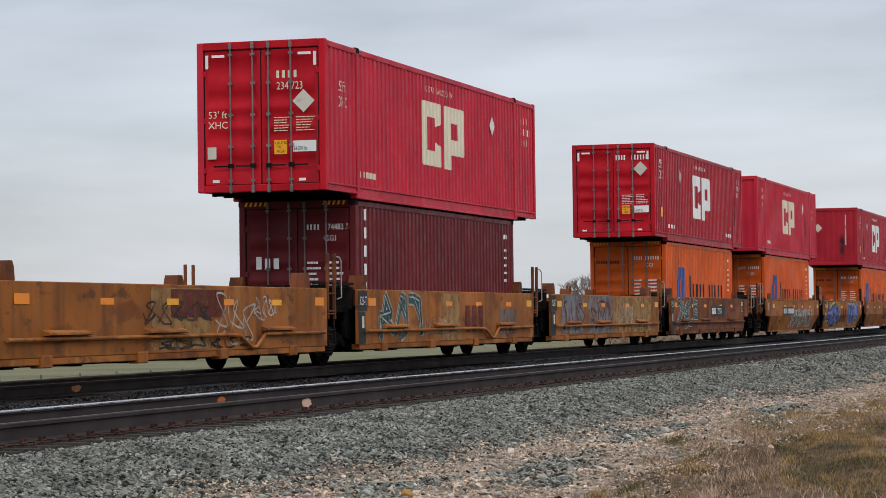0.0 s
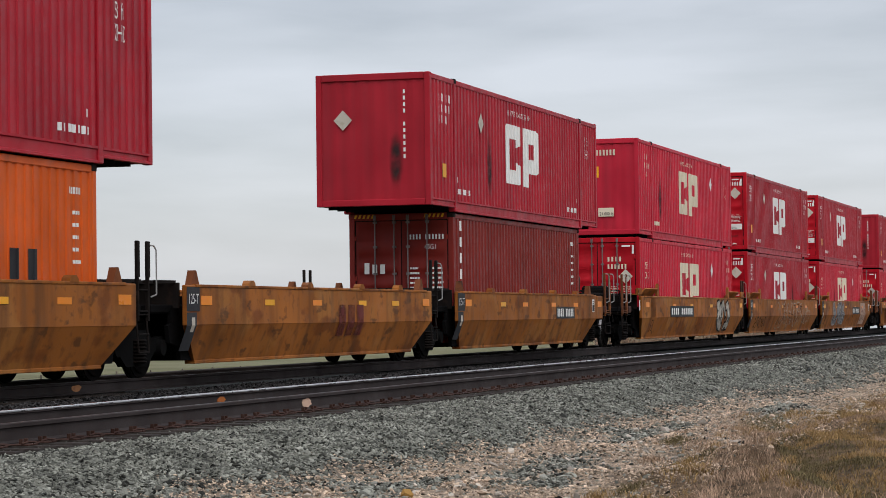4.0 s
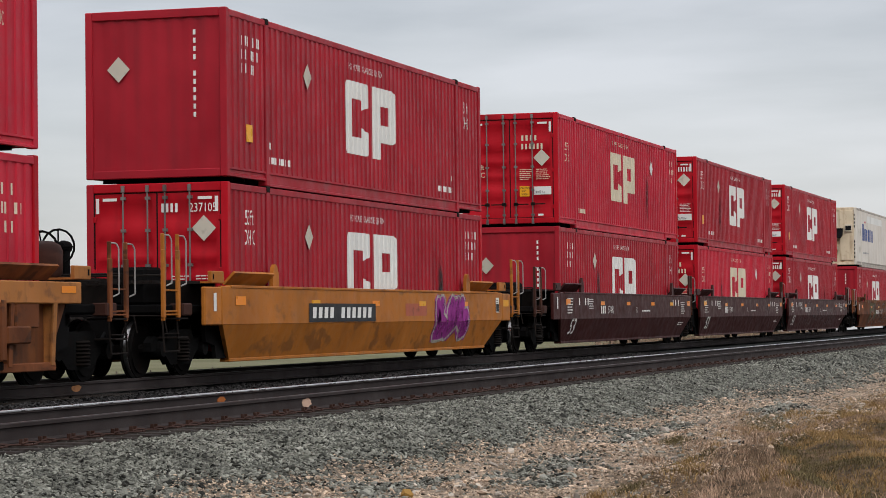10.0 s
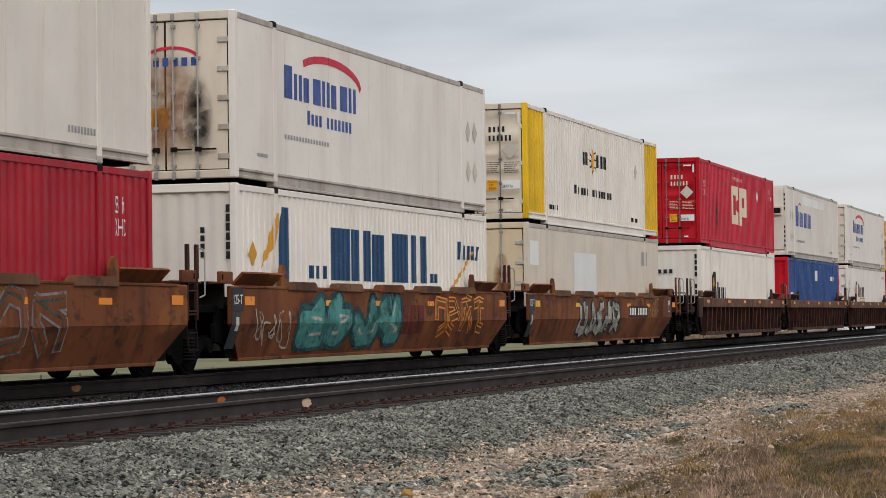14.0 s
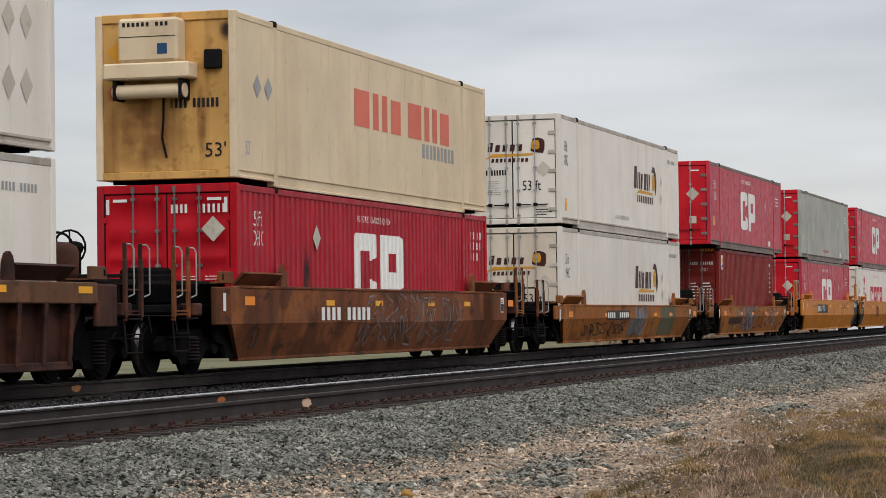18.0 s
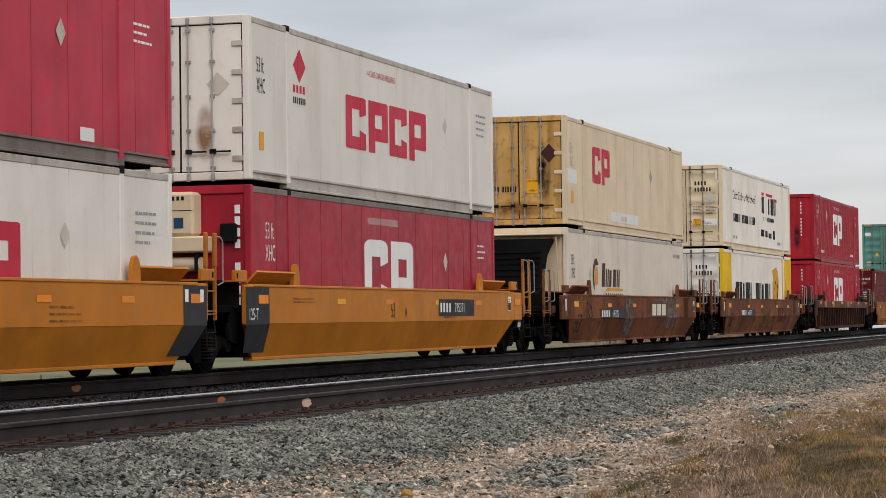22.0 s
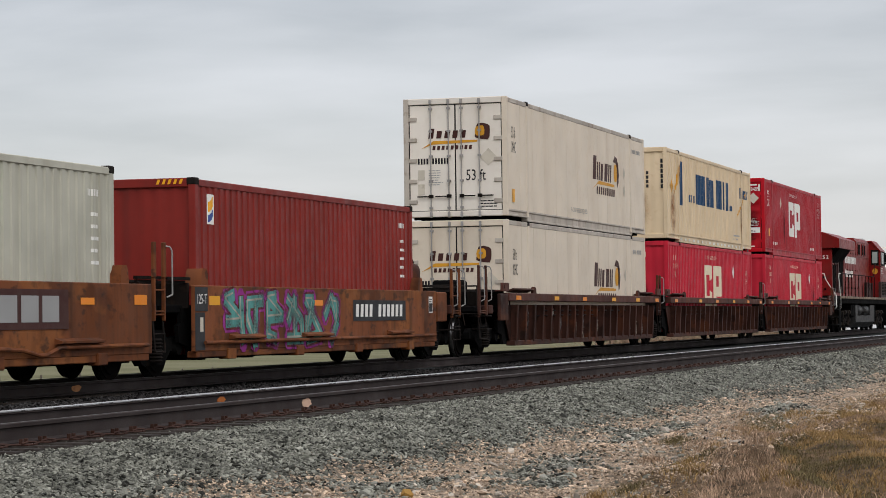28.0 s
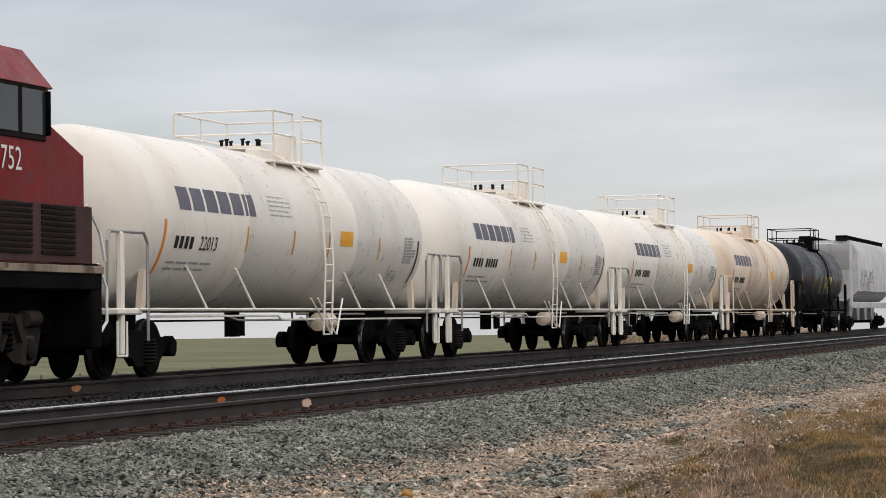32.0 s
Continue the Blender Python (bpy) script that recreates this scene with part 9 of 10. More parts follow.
# ---------------------------------------------------------------- ground and line
def ground_z(x, y):
    """Height of the ground: ballast bed, shoulder towards the near verge, field falling gently away behind."""
    pts_y = np.array([-4000.0, -60.0, -17.0, -13.5, -12.3, -11.5, -10.2, -9.2, -8.1, -7.6, 2.0, 2.6, 6.5, 14.0, 30.0, 4600.0])
    pts_z = np.array([-6.0, -1.2, -0.74, -0.54, -0.58, -0.70, -0.66, -0.55, -0.27, -0.24, -0.24, -0.30, -1.7, -2.1, -2.25, -2.25])
    z = np.interp(y, pts_y, pts_z)
    far = np.maximum(0.0, np.hypot(x, np.maximum(0, y)) - 100.0)
    z = z - 0.0062 * far * np.clip((y - 3.0) / 20.0, 0, 1)
    verge = np.clip((-8.6 - y) / 2.0, 0, 1) * np.clip((y + 40) / 20, 0, 1)
    z = z + verge * (0.05 * np.sin(x * 0.9 + y * 1.7) + 0.035 * np.sin(x * 2.3 - y * 3.1) + 0.025 * np.sin(x * 0.31))
    bank = np.clip((-11.6 - y) / 1.2, 0, 1) * np.clip((y + 30) / 12, 0, 1)
    bulge = np.exp(-(((x - 33.5) / 5.0) ** 2 + ((y + 10.9) / 0.75) ** 2))
    gully = np.exp(-((y + 11.3 + 0.2 * (34.0 - x)) / 0.22) ** 2) * np.clip((x - 19) / 4, 0, 1) * np.clip((38 - x) / 4, 0, 1)
    z = z + 0.10 * bulge - 0.07 * gully
    z = z + bank * (0.06 * np.sin(x * 0.55 + 1.0) + 0.02 * np.sin(x * 1.4 + y * 2.2) + 0.015 * np.sin(y * 4.1 + x * 0.6))
    return z


def ground_material():
    m = bpy.data.materials.new("ground_cover")
    m.use_nodes = True
    nd, ln = m.node_tree.nodes, m.node_tree.links
    bs = nd["Principled BSDF"]
    bs.inputs["Roughness"].default_value = 0.95
    bs.inputs["Specular IOR Level"].default_value = 0.04
    tc = nd.new("ShaderNodeTexCoord")
    sep = nd.new("ShaderNodeSeparateXYZ")
    ln.new(tc.outputs["Object"], sep.inputs[0])
    wob = nd.new("ShaderNodeTexNoise")
    wob.inputs["Scale"].default_value, wob.inputs["Detail"].default_value = 0.55, 5.0
    ln.new(tc.outputs["Object"], wob.inputs["Vector"])
    yy = nd.new("ShaderNodeMath")
    yy.operation = "MULTIPLY_ADD"
    ln.new(wob.outputs["Fac"], yy.inputs[0])
    yy.inputs[1].default_value = 2.4
    ln.new(sep.outputs["Y"], yy.inputs[2])

    def step(a, b):
        r = nd.new("ShaderNodeMapRange")
        r.inputs["From Min"].default_value, r.inputs["From Max"].default_value = a, b
        ln.new(yy.outputs[0], r.inputs["Value"])
        return r.outputs["Result"]

    def tone(lo, hi, sc, det=8.0):
        n = nd.new("ShaderNodeTexNoise")
        n.inputs["Scale"].default_value, n.inputs["Detail"].default_value = sc, det
        ln.new(tc.outputs["Object"], n.inputs["Vector"])
        r = nd.new("ShaderNodeValToRGB")
        r.color_ramp.elements[0].position, r.color_ramp.elements[0].color = 0.36, (*lo, 1)
        r.color_ramp.elements[1].position, r.color_ramp.elements[1].color = 0.64, (*hi, 1)
        ln.new(n.outputs["Fac"], r.inputs["Fac"])
        return r.outputs["Color"]

    def mix(f, a, b):
        mx = nd.new("ShaderNodeMix")
        mx.data_type = "RGBA"
        ln.new(f, mx.inputs["Factor"])
        ln.new(a, mx.inputs[6])
        ln.new(b, mx.inputs[7])
        return mx.outputs[2]
    earth = tone((0.04, 0.029, 0.018), (0.15, 0.098, 0.058), 5.0)
    sand = tone((0.13, 0.11, 0.088), (0.36, 0.275, 0.195), 7.0)
    # bed under the ballast, its dark tone painting the shadows between the stones
    stone = tone((0.015, 0.016, 0.015), (0.06, 0.065, 0.062), 16.0)
    field = tone((0.125, 0.122, 0.066), (0.165, 0.158, 0.094), 0.05, 12.0)
    c = mix(step(-10.7, -9.9), earth, sand)
    c = mix(step(-8.5, -7.5), c, stone)
    c = mix(step(4.5, 6.5), c, field)
    ln.new(c, bs.inputs["Base Color"])
    n = nd.new("ShaderNodeTexNoise")
    n.inputs["Scale"].default_value, n.inputs["Detail"].default_value = 24.0, 6.0
    ln.new(tc.outputs["Object"], n.inputs["Vector"])
    bp = nd.new("ShaderNodeBump")
    bp.inputs["Strength"].default_value, bp.inputs["Distance"].default_value = 0.8, 0.03
    ln.new(n.outputs["Fac"], bp.inputs["Height"])
    ln.new(bp.outputs["Normal"], bs.inputs["Normal"])
    return m


gx = np.concatenate([np.linspace(-2500, -100, 24)[:-1], np.linspace(-100, 0, 20)[:-1], np.linspace(0, 130, 260)[:-1], np.linspace(130, 400, 60)[:-1], np.linspace(400, 4600, 50)])
gy = np.concatenate([np.linspace(-2500, -60, 20)[:-1], np.linspace(-60, -17, 20)[:-1], np.linspace(-17, -7, 60)[:-1], np.linspace(-7, 30, 60)[:-1], np.linspace(30, 4600, 60)])
GX, GY = np.meshgrid(gx, gy)
GZ = ground_z(GX, GY)
ny_, nx_ = GX.shape
gverts = np.stack([GX, GY, GZ], -1).reshape(-1, 3)
gi = np.arange(nx_ * ny_).reshape(ny_, nx_)
gfaces = np.stack([gi[:-1, :-1], gi[:-1, 1:], gi[1:, 1:], gi[1:, :-1]], -1).reshape(-1, 4)
gme = bpy.data.meshes.new("ground")
gme.from_pydata(gverts.tolist(), [], gfaces.tolist())
gme.polygons.foreach_set("use_smooth", [True] * len(gme.polygons))
gme.materials.append(ground_material())
tagged(new("ground", gme), "ballast bed, sandy verge and flat dull green field", "ground", kind="structure")

RAIL_PROFILE = [(-0.07, -0.186), (0.07, -0.186), (0.07, -0.172), (0.012, -0.155), (0.009, -0.048), (0.036, -0.038), (0.037, -0.008), (0.03, -0.002), (-0.03, -0.002), (-0.037, -0.008), (-0.036, -0.038), (-0.009, -0.048), (-0.012, -0.155), (-0.07, -0.172)]
TRACKS = {"far": 0.0, "near": -5.87}
for tname, yc in TRACKS.items():
    tr = thing("railway_track", "railway track on wooden ties in grey ballast", "railway track", kind="structure")
    for s in (-1, 1):
        yr = yc + s * 0.7535
        rl = part("rail", lambda g: g.prism([(yr + a, b) for a, b in RAIL_PROFILE], "x", -950, 1250), rail_rust, tr, "rust-dark steel rail")
        # all heads are polished; the dull colour paints a dark reflection on three rails
        part("running_surface", lambda g: g.box(-950, 1250, yr - 0.013, yr + 0.013, -0.003, 0.002), bright_steel if tname == "near" and s > 0 else paint("dim_reflection_rail_head", (0.10, 0.09, 0.085), 0.4, 0.6, var=0.2), rl, "worn running surface")
        part("gauge_face", lambda g: g.prism([(yr - s * 0.0285, 0.0018), (yr - s * 0.034, -0.001), (yr - s * 0.0395, -0.008), (yr - s * 0.0395, -0.02), (yr - s * 0.030, -0.004)], "x", -950, 1250), bright_steel if tname == "near" and s > 0 else MATS["dim_reflection_rail_head"], rl, "polished gauge corner")
    first, count = (14.0, 150) if tname == "near" else (26.0, 20)
    step_m = 0.5
    for k in range(count):
        x = first + k * step_m
        tie = part("tie", lambda g: g.cbox(-0.115, 0.115, -1.3, 1.3, -0.38, -0.2, 0.012), tie_wood, tr, key=("tie",), at=pose(x + 0.02 * math.sin(k * 7.1), yc + 0.03 * math.sin(k * 3.3), 0, 0, 0, 0.6 * math.sin(k * 1.7)))
        for s in ((-1, 1) if tname == "near" else ()):
            def plate(g):
                g.cbox(-0.1, 0.1, -0.2, 0.2, -0.2, -0.183, 0.004)
                for dx, dy in ((-0.06, 0.1), (0.06, -0.1), (0.05, 0.1), (-0.04, -0.1)):
                    g.cbox(dx - 0.012, dx + 0.012, dy - 0.018, dy + 0.018, -0.185, -0.14, 0.003)
                g.path([(-0.13, -0.15, -0.178), (0.0, -0.155, -0.166), (0.17, -0.15, -0.176)], 0.010, 5)
                g.path([(0.0, -0.2, -0.188), (0.14, -0.19, -0.178), (0.34, -0.2, -0.188)], 0.009, 5)
            part("tie_plate", plate, spike_rust, tie, key=("plate",), at=pose(0, s * 0.7535, 0))
# paint marks on the rails
marks_tr = thing("rail_paint_marks", "orange and pale paint marks sprayed on rail webs", "paint mark", kind="structure")
def daub(x, y, z, rx, rz, mat, seed, label):
    rng = random.Random(seed)
    ring = [(x + rx * math.cos(a) * rng.uniform(0.75, 1.15), z + rz * math.sin(a) * rng.uniform(0.75, 1.15)) for a in np.arange(0, 6.28, 0.449)]
    part("paint_mark", lambda g: g.prism(ring, "y", y - 0.002, y + 0.004), mat, marks_tr, label)


daub(34.7, -0.769, -0.095, 0.19, 0.055, paint("faded_orange_paint", (0.50, 0.22, 0.09), 0.7, spots=0.4, dirt=(0.08, 0.05, 0.03)), 1, "faded orange paint mark")
daub(29.47, -5.132, -0.095, 0.14, 0.04, paint("dull_orange_paint", (0.42, 0.13, 0.03), 0.7, spots=0.4, dirt=(0.06, 0.04, 0.03)), 2, "dull orange paint mark")
daub(28.4, -6.64, -0.10, 0.17, 0.06, paint("pale_pink_paint", (0.60, 0.40, 0.29), 0.7, spots=0.5, dirt=(0.12, 0.08, 0.06)), 3, "pale pink paint mark")

# ---------------------------------------------------------------- loose stones
ICO = []
gr = (1 + 5 ** 0.5) / 2
for a, b in ((-1, gr), (1, gr), (-1, -gr), (1, -gr)):
    ICO += [(a, b, 0)]
for a, b in ((-1, gr), (1, gr), (-1, -gr), (1, -gr)):
    ICO += [(0, a, b)]
for a, b in ((gr, -1), (gr, 1), (-gr, -1), (-gr, 1)):
    ICO += [(a, 0, b)]
ICO = np.array(ICO) / math.sqrt(1 + gr * gr)
ICO_F = np.array([(0, 11, 5), (0, 5, 1), (0, 1, 7), (0, 7, 10), (0, 10, 11), (1, 5, 9), (5, 11, 4), (11, 10, 2), (10, 7, 6), (7, 1, 8), (3, 9, 4), (3, 4, 2), (3, 2, 6), (3, 6, 8), (3, 8, 9), (4, 9, 5), (2, 4, 11), (6, 2, 10), (8, 6, 7), (9, 8, 1)])
OCT = np.array([(1, 0, 0), (-1, 0, 0), (0, 1, 0), (0, -1, 0), (0, 0, 1), (0, 0, -1)], float)
OCT_F = np.array([(0, 2, 4), (2, 1, 4), (1, 3, 4), (3, 0, 4), (2, 0, 5), (1, 2, 5), (3, 1, 5), (0, 3, 5)])


def stones(name, label, mat, xs, ys, size, base_v, base_f, rs, sink=0.25, zs=None):
    """A scatter of broken stones, one island each."""
    n = len(xs)
    v = np.repeat(base_v[None], n, 0) * rs.uniform(0.55, 1.35, (n, len(base_v), 1))
    sc = size[:, None] * rs.uniform(0.6, 1.25, (n, 3)) * np.array([1.25, 1.0, 0.6])
    v = v * sc[:, None, :]
    an, bn = rs.uniform(0, 6.283, n), rs.uniform(-0.9, 0.9, n)
    ca, sa, cb, sb = np.cos(an), np.sin(an), np.cos(bn), np.sin(bn)
    x1, z1 = v[..., 0] * cb[:, None] + v[..., 2] * sb[:, None], -v[..., 0] * sb[:, None] + v[..., 2] * cb[:, None]
    x2, y2 = x1 * ca[:, None] - v[..., 1] * sa[:, None], x1 * sa[:, None] + v[..., 1] * ca[:, None]
    gz = ground_z(xs, ys) if zs is None else zs
    co = np.stack([x2 + xs[:, None], y2 + ys[:, None], z1 + (gz + size * (0.5 - sink))[:, None]], -1).reshape(-1, 3)
    fc = (base_f[None] + (np.arange(n) * len(base_v))[:, None, None]).reshape(-1, 3)
    me = bpy.data.meshes.new(name)
    me.vertices.add(len(co))
    me.vertices.foreach_set("co", co.astype(np.float32).ravel())
    me.loops.add(fc.size)
    me.loops.foreach_set("vertex_index", fc.astype(np.int32).ravel())
    me.polygons.add(len(fc))
    me.polygons.foreach_set("loop_start", np.arange(0, fc.size, 3, dtype=np.int32))
    me.polygons.foreach_set("use_smooth", np.zeros(len(fc), dtype=bool))
    me.update(calc_edges=True)
    me.materials.append(mat)
    return tagged(new(name, me), label, "gravel", kind="stuff")


rs = np.random.RandomState(7)


def scatter(n, xa, xb, ya, yb):
    x, y = rs.uniform(xa, xb, n), rs.uniform(ya, yb, n)
    keep = ((y + 16.635) / x > 0.095) & ((y + 16.635) / x < 0.53)
    return x[keep], y[keep]


PATCHES = ((25.2, -10.42, 1.9, 0.36), (31.6, -10.02, 2.3, 0.36), (39.6, -10.45, 2.4, 0.36), (52.5, -9.8, 7.5, 0.5), (21.3, -9.95, 1.5, 0.26), (22.6, -10.95, 1.2, 0.2), (70.0, -9.9, 12.0, 0.4), (28.6, -9.1, 0.9, 0.12))


def sandy(x, y):
    """Share of tan stones: the verge past the shoulder, broken by patches of spilt ballast."""
    edge = -8.5 - 0.25 * np.clip((x - 20) / 6, 0, 1) + 0.12 * np.sin(x * 1.7) + 0.08 * np.sin(x * 3.9 + 1)
    s = np.clip((edge - y) / 0.5, 0, 1)
    for cx, cy, rx, ry in PATCHES:
        dy = (y - cy + 0.12 * np.sin(x * 2.3)) / ry
        s = s * (1 - 0.95 * np.exp(-(((x - cx) / rx) ** 2 + dy * dy) ** 2))
    return np.clip(s * 0.9 + 0.02, 0, 1)


x, y = scatter(85000, 15.0, 32.0, -9.6, -6.75)
p_tan = sandy(x, y)
pick = rs.uniform(0, 1, len(x)) > p_tan
stones("ballast", "grey-green crushed ballast stones", stone_grey, x[pick], y[pick], rs.uniform(0.011, 0.028, pick.sum()), ICO, ICO_F, rs)
x, y = scatter(75000, 32.0, 55.0, -9.6, -6.75)
p_tan = sandy(x, y)
pick = rs.uniform(0, 1, len(x)) > p_tan
stones("middle_ballast", "grey-green crushed ballast stones along the shoulder", stone_grey, x[pick], y[pick], rs.uniform(0.014, 0.032, pick.sum()), OCT, OCT_F, rs)
x, y = scatter(125000, 15.0, 44.0, -12.8, -8.4)
keep = rs.uniform(0, 1, len(x)) < np.clip((-8.3 - y) / 0.7, 0, 1) * np.clip((y + 12.9) / 1.2, 0.0, 1)
x, y = x[keep], y[keep]
p_tan = sandy(x, y)
pick = rs.uniform(0, 1, len(x)) < p_tan
few = rs.uniform(0, 1, len(x)) < 0.4 + 0.6 * (1 - p_tan)
grey_ = ~pick & few
stones("verge_gravel", "pale tan gravel and broken stones", stone_tan, x[pick], y[pick], rs.gamma(1.4, 0.0034, pick.sum()) + 0.0042, ICO, ICO_F, rs)
stones("verge_ballast", "grey stones strewn on the sandy verge", stone_grey, x[grey_], y[grey_], rs.gamma(2.2, 0.0042, grey_.sum()) + 0.009, ICO, ICO_F, rs)
x, y = scatter(900, 16.0, 44.0, -11.6, -9.6)
stones("verge_cobbles", "larger pale rounded stones lying about the verge", paint("pale_cobble", (0.36, 0.315, 0.26), 0.85, var=0.3, scale=3.0, rnd=0.45, island=True, bump=0.4), x, y, rs.gamma(1.6, 0.007, len(x)) + 0.014, ICO, ICO_F, rs)
x, y = scatter(36000, 55.0, 130.0, -9.6, -6.8)
stones("distant_ballast", "grey-green crushed ballast stones farther along", stone_grey, x, y, rs.uniform(0.022, 0.045, len(x)), OCT, OCT_F, rs)
x, y = scatter(52000, 44.0, 130.0, -12.0, -8.7)
pick = rs.uniform(0, 1, len(x)) < sandy(x, y)
stones("distant_gravel", "pale tan gravel farther along", stone_tan, x[pick], y[pick], rs.uniform(0.010, 0.026, pick.sum()), OCT, OCT_F, rs)
stones("distant_spill", "grey stones spilt over the verge farther along", stone_grey, x[~pick], y[~pick], rs.uniform(0.014, 0.032, (~pick).sum()), OCT, OCT_F, rs)
# same ballast toned far darker: the shade low by the train is in its colour
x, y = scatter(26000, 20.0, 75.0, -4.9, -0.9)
stones("track_ballast", "crushed ballast between the tracks, darkened with shade in its colour", paint("shaded_ballast_stone", (0.027, 0.025, 0.024), 0.9, var=0.4, rnd=0.9, island=True, bump=0.4), x, y, rs.uniform(0.022, 0.045, len(x)), OCT, OCT_F, rs, zs=np.full(len(x), -0.235))
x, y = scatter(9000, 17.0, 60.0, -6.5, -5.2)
stones("crib_ballast", "crushed ballast between the rails, darkened with shade in its colour", MATS["shaded_ballast_stone"], x, y, rs.uniform(0.022, 0.045, len(x)), OCT, OCT_F, rs, zs=np.full(len(x), -0.245))

# a few large loose stones
for k, (sx, sy, sr, mm) in enumerate(((20.6, -10.28, 0.055, paint("ochre_stone", (0.42, 0.24, 0.07), 0.85, var=0.3)), (36.8, -10.9, 0.05, stone_tan), (27.2, -9.6, 0.04, stone_tan), (44.0, -11.2, 0.055, stone_tan))):
    rr = random.Random(k)
    g = Geo()
    g.add([tuple(c * sr * rr.uniform(0.8, 1.15) for c in v) for v in ICO.tolist()], [tuple(f) for f in ICO_F.tolist()])
    o = new("loose_stone", g.mesh("loose_stone", mm))
    o.matrix_basis = pose(sx, sy, float(ground_z(np.array([sx]), np.array([sy]))[0]) + sr * 0.4)
    tagged(o, "rounded pale loose stone lying on the verge" if mm is stone_tan else "ochre loose stone lying on the verge", "stone", "loose stones")


# ---------------------------------------------------------------- dry grass
def grass(name, label, mat, xs, ys, height, rs2, wide=1.0):
    n = len(xs)
    z = ground_z(xs, ys)
    an = rs2.uniform(0, 6.283, n)
    lean = rs2.uniform(0.3, 1.5, n) * height
    la = rs2.uniform(0, 6.283, n)
    w = rs2.uniform(0.002, 0.0045, n) * wide
    dx, dy = np.cos(an) * w, np.sin(an) * w
    mx, my = xs + np.cos(la) * lean * 0.35, ys + np.sin(la) * lean * 0.35
    tx, ty = xs + np.cos(la) * lean, ys + np.sin(la) * lean
    co = np.stack([np.stack([xs - dx, ys - dy, z - 0.01], -1), np.stack([xs + dx, ys + dy, z - 0.01], -1), np.stack([mx + dx * 0.7, my + dy * 0.7, z + height * 0.6], -1),
                   np.stack([mx - dx * 0.7, my - dy * 0.7, z + height * 0.6], -1), np.stack([tx, ty, z + height * 0.95], -1)], 1).reshape(-1, 3)
    base = (np.arange(n) * 5)[:, None]
    tri = np.concatenate([base + np.array([0, 1, 2]), base + np.array([0, 2, 3]), base + np.array([3, 2, 4])], 1).reshape(-1, 3)
    me = bpy.data.meshes.new(name)
    me.vertices.add(len(co))
    me.vertices.foreach_set("co", co.astype(np.float32).ravel())
    me.loops.add(tri.size)
    me.loops.foreach_set("vertex_index", tri.astype(np.int32).ravel())
    me.polygons.add(len(tri))
    me.polygons.foreach_set("loop_start", np.arange(0, tri.size, 3, dtype=np.int32))
    me.update(calc_edges=True)
    me.materials.append(mat)
    return tagged(new(name, me), label, "grass", kind="stuff")


rg = np.random.RandomState(11)


def tufts(n, per, xa, xb, ya, yb, spread):
    cx, cy = rg.uniform(xa, xb, n), rg.uniform(ya, yb, n)
    x = np.repeat(cx, per) + rg.normal(0, spread, n * per)
    y = np.repeat(cy, per) + rg.normal(0, spread, n * per)
    keep = ((y + 16.635) / x > 0.09) & ((y + 16.635) / x < 0.33)
    edge = np.interp(x, EDGE_X, EDGE_Y) + 0.16 * np.sin(x * 2.9) + 0.14 * np.sin(x * 1.3 + 2.0) + rg.normal(0, 0.17, n * per)
    keep &= y < edge
    return x[keep], y[keep]


# where the grass begins along the line: it bulges towards the track in one place
EDGE_X, EDGE_Y = (15, 21.5, 25, 28.5, 33, 36.5, 38.5, 40.5, 43, 50, 75), (-13.0, -12.5, -11.9, -11.4, -10.95, -10.5, -10.55, -11.05, -11.4, -11.55, -11.8)
lump = rg.normal(0, 1, (80, 60))
lump = sum(np.roll(np.roll(lump, a, 0), b, 1) for a in (0, 1) for b in (0, 1)) / 2.0


def blotch(px, py, sx, sy):
    u, v = px / sx, (py + 20) / sy
    i, j = np.floor(u).astype(int), np.floor(v).astype(int)
    fu, fv = u - i, v - j
    g = lambda a, b: lump[(i + a) % 80, (j + b) % 60]
    return (g(0, 0) * (1 - fu) + g(1, 0) * fu) * (1 - fv) + (g(0, 1) * (1 - fu) + g(1, 1) * fu) * fv


def band(px, py):
    """How far a place lies from the swathe of thin pinkish weeds that crosses the bank."""
    return py + 10.55 + 0.2 * (34.0 - px) + 0.18 * blotch(px, py, 1.1, 0.4)


x, y = tufts(19000, 20, 17, 75, -15.5, -10.2, 0.12)
off_ = band(x, y)
lay_ = blotch(x, y, 1.8, 0.45) + 0.6 * blotch(x + 30, y + 3, 0.5, 0.16) + rg.normal(0, 0.35, len(x))
clump_ = 0.45 + 1.1 * np.clip(0.5 + 0.6 * blotch(x + 7, y + 1, 0.42, 0.13), 0, 1.4)
weed_ = (np.abs(off_) < 0.42) & (x < 41)
thin_ = weed_ & (rg.uniform(0, 1, len(x)) < 0.5)
# olive grass: random patches, plus a streak painting the shade in the gully
dark_ = ~weed_ & ((np.abs(off_ + 0.72) < 0.2 + 0.1 * lay_) & (x < 40) | (lay_ > 1.0))
pink_ = ~weed_ & ~dark_ & (lay_ < -0.75)
gold_ = ~weed_ & ~dark_ & ~pink_
grass("dry_grass", "matted dry golden-brown grass on the bank", dry_grass, x[gold_], y[gold_], rg.uniform(0.015, 0.05, gold_.sum()) * clump_[gold_], rg)
grass("olive_grass", "low olive grass in patches, darkened as shade along the gully", green_grass, x[dark_], y[dark_], rg.uniform(0.015, 0.045, dark_.sum()), rg)
pale_ = thin_ | pink_
grass("brown_grass", "thin pinkish dead weeds across the bank", brown_grass, x[pale_], y[pale_], rg.uniform(0.02, 0.07, pale_.sum()) * clump_[pale_], rg)
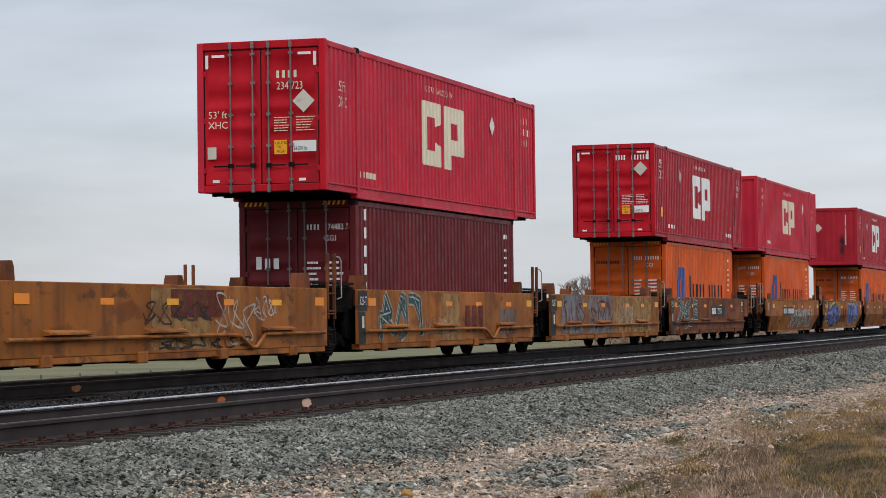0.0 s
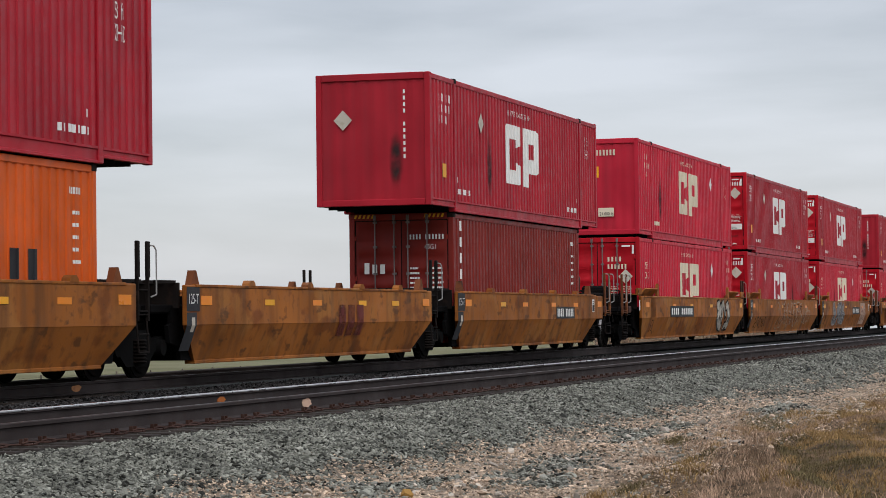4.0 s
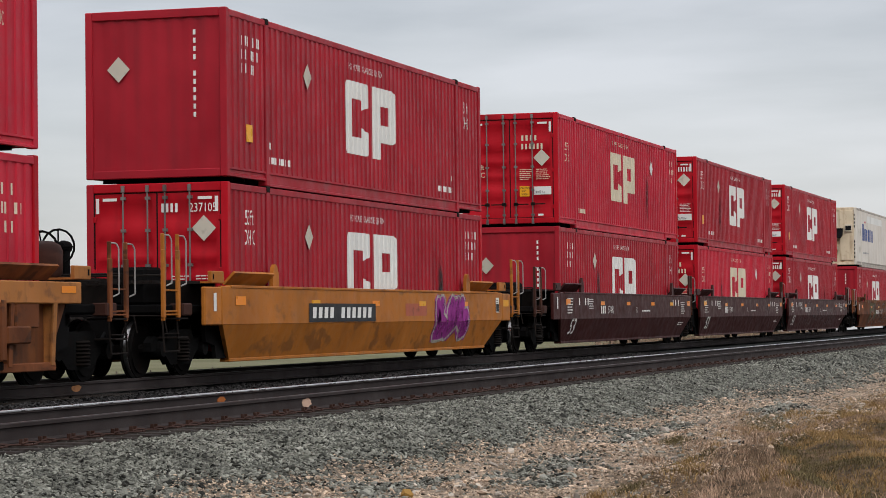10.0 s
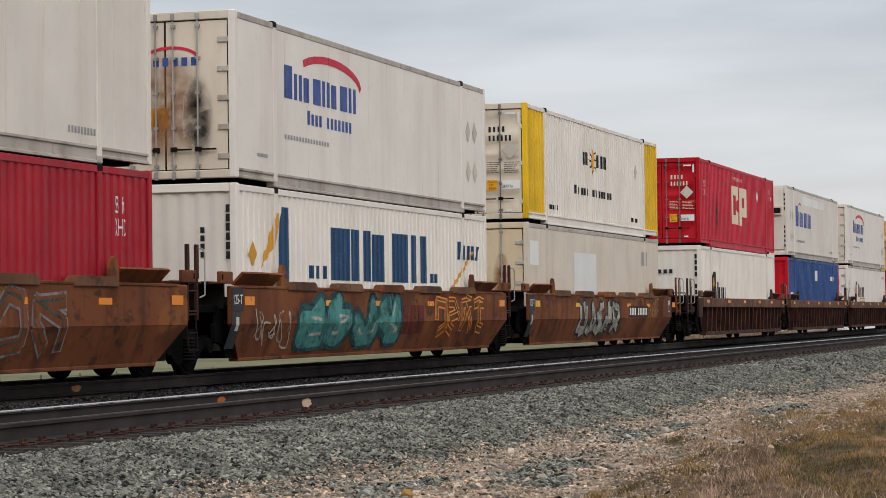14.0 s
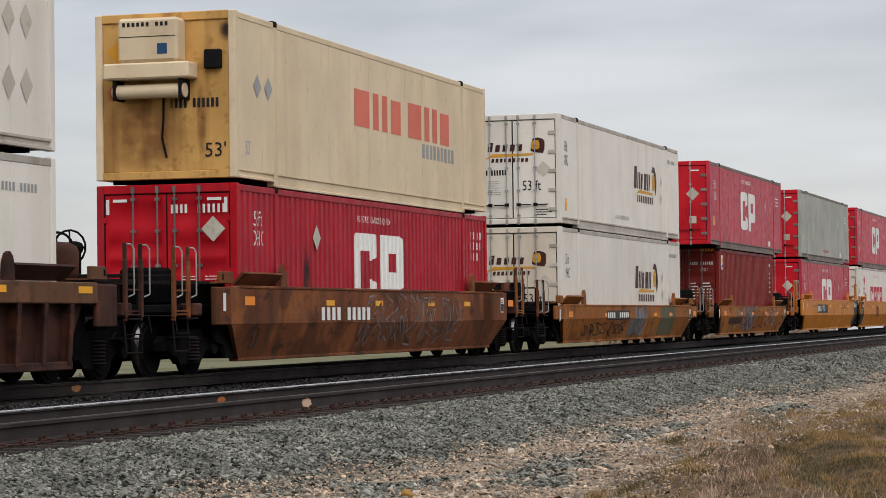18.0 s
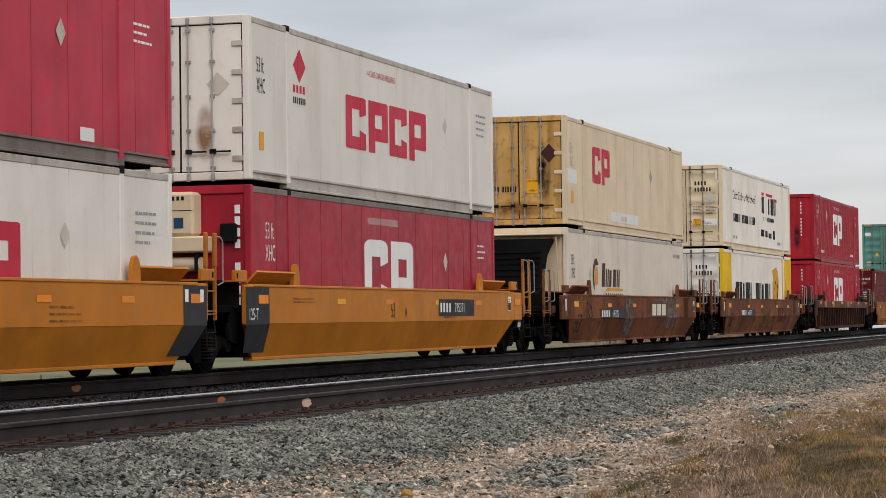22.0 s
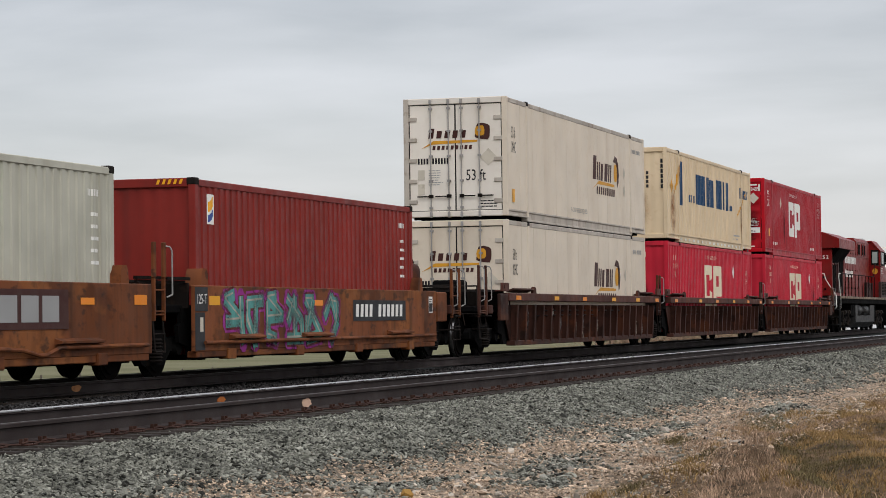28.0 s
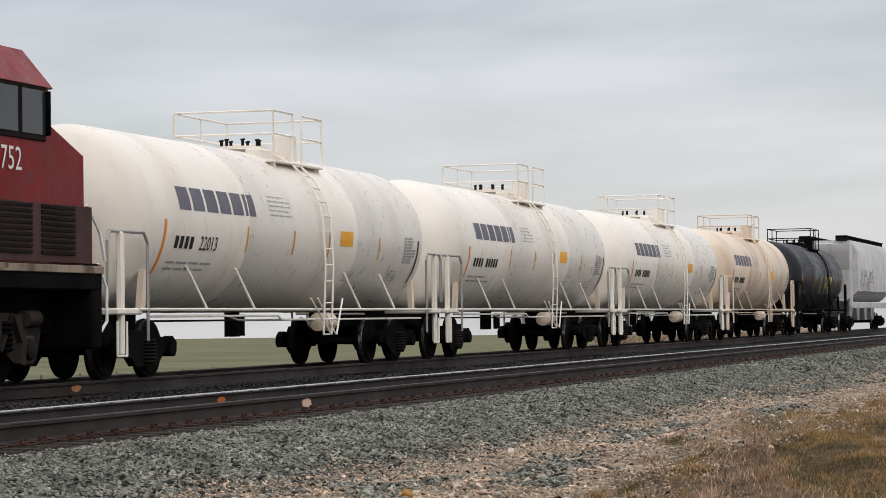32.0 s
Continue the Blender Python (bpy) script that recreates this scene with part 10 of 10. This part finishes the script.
x, y = tufts(260, 34, 18, 60, -15.2, -10.9, 0.04)
grass("grass_clump_cover", "loose clumps of taller dry grass on the bank", dry_grass, x, y, rg.uniform(0.05, 0.12, len(x)), rg)
x, y = tufts(420, 16, 19, 42, -13.4, -10.2, 0.07)
near_ = np.abs(band(x, y)) < 0.5
grass("dry_stalks", "taller thin dry stalks at the gravel edge", brown_grass, x[near_], y[near_], rg.uniform(0.05, 0.15, near_.sum()), rg)
for cx, cy, hh, mm, nn in ((28.9, -11.0, 0.07, green_grass, 420), (21.4, -11.75, 0.13, dry_grass, 160), (21.9, -11.95, 0.07, green_grass, 260), (26.5, -11.2, 0.08, brown_grass, 220), (30.6, -10.75, 0.09, brown_grass, 260)):
    x, y = cx + rg.normal(0, 0.16, nn), cy + rg.normal(0, 0.07, nn)
    grass("edge_tuft_cover", "single tuft of weeds among the gravel", mm, x, y, rg.uniform(0.4, 1.0, nn) * hh, rg)

def brush(n, xa, xb, ya, yb):
    x, y = rg.uniform(xa, xb, n), rg.uniform(ya, yb, n)
    return x, y


x, y = brush(24000, 93, 170, 4.5, 9.0)
keep = blotch(x + 5, y, 2.6, 1.2) > -0.5
x, y = x[keep], y[keep]
grass("trackside_weeds", "dry brown weeds along the foot of the bank", brown_grass, x, y, rg.uniform(0.5, 1.9, len(x)) * np.clip((x - 90) / 10, 0.3, 1.0), rg, 4.0)

# ---------------------------------------------------------------- field edge and far trees
for k in range(34):
    px_, py_ = 60 + k * 3.8, 28.0
    o = thing("fence_post", "thin grey wooden fence post at the field edge", "fence post", "fence posts along the field")
    o.matrix_basis = pose(px_, py_, float(ground_z(np.array([px_]), np.array([py_]))[0]))
    part("post", lambda g: g.tube((0, 0, -0.2), (0, 0, 1.02), 0.045, 7, 0.04), post_wood, o, key=("fpost",))
fw = thing("fence_wire", "two thin fence wires strung along the field", "fence wire")
for z in (0.6, 0.92):
    part("wire", lambda g: [g.tube((60 + k * 3.8, 27.94, float(ground_z(np.array([60 + k * 3.8]), np.array([28.0]))[0]) + z), (63.8 + k * 3.8, 27.94, float(ground_z(np.array([63.8 + k * 3.8]), np.array([28.0]))[0]) + z), 0.004, 4) for k in range(33)], grimy_iron, fw)


def bare_tree(x, y, h, seed):
    rng = random.Random(seed)
    zb = float(ground_z(np.array([x]), np.array([y]))[0]) - 0.3
    o = thing("bare_tree", "leafless tree with fine grey twigs far off", "tree", "bare trees beyond the field")
    o.matrix_basis = pose(x, y, zb)
    trunk, twigs = Geo(), Geo()

    def grow(p, d, length, r, depth):
        q = p + d * length
        (trunk if depth < 2 else twigs).tube(tuple(p), tuple(q), r, 5 if depth < 2 else 3, r * 0.65)
        if depth >= 6:
            return
        for k in range(rng.randint(3, 4)):
            nd = (d + Vector((rng.uniform(-0.75, 0.75), rng.uniform(-0.75, 0.75), rng.uniform(-0.15, 0.5)))).normalized()
            grow(p + d * length * rng.uniform(0.55, 1.0), nd, length * rng.uniform(0.55, 0.78), max(0.018, r * 0.55), depth + 1)
    grow(Vector((0, 0, 0)), Vector((0, 0, 1)), h * 0.3, h * 0.026, 0)
    part("trunk", trunk, bark, o)
    part("crown", twigs, bark, o, "fine bare twigs")


for k, (a_deg, dist, hh) in enumerate(((12.75, 300, 12.5), (12.45, 305, 11), (12.1, 300, 12))):
    bare_tree(dist * 0.6 * math.cos(radians(a_deg)), -16.6 + dist * 0.6 * math.sin(radians(a_deg)), hh * 0.82, 300 + k)


# ---------------------------------------------------------------- what moves
def motions():
    times = (0, 4, 8, 12, 16, 20, 24, 28, 32)
    for o, u, z in MOVERS:
        walk(o, [(t, pose(u - gone(t), 0, z)) for t in times])


motions()
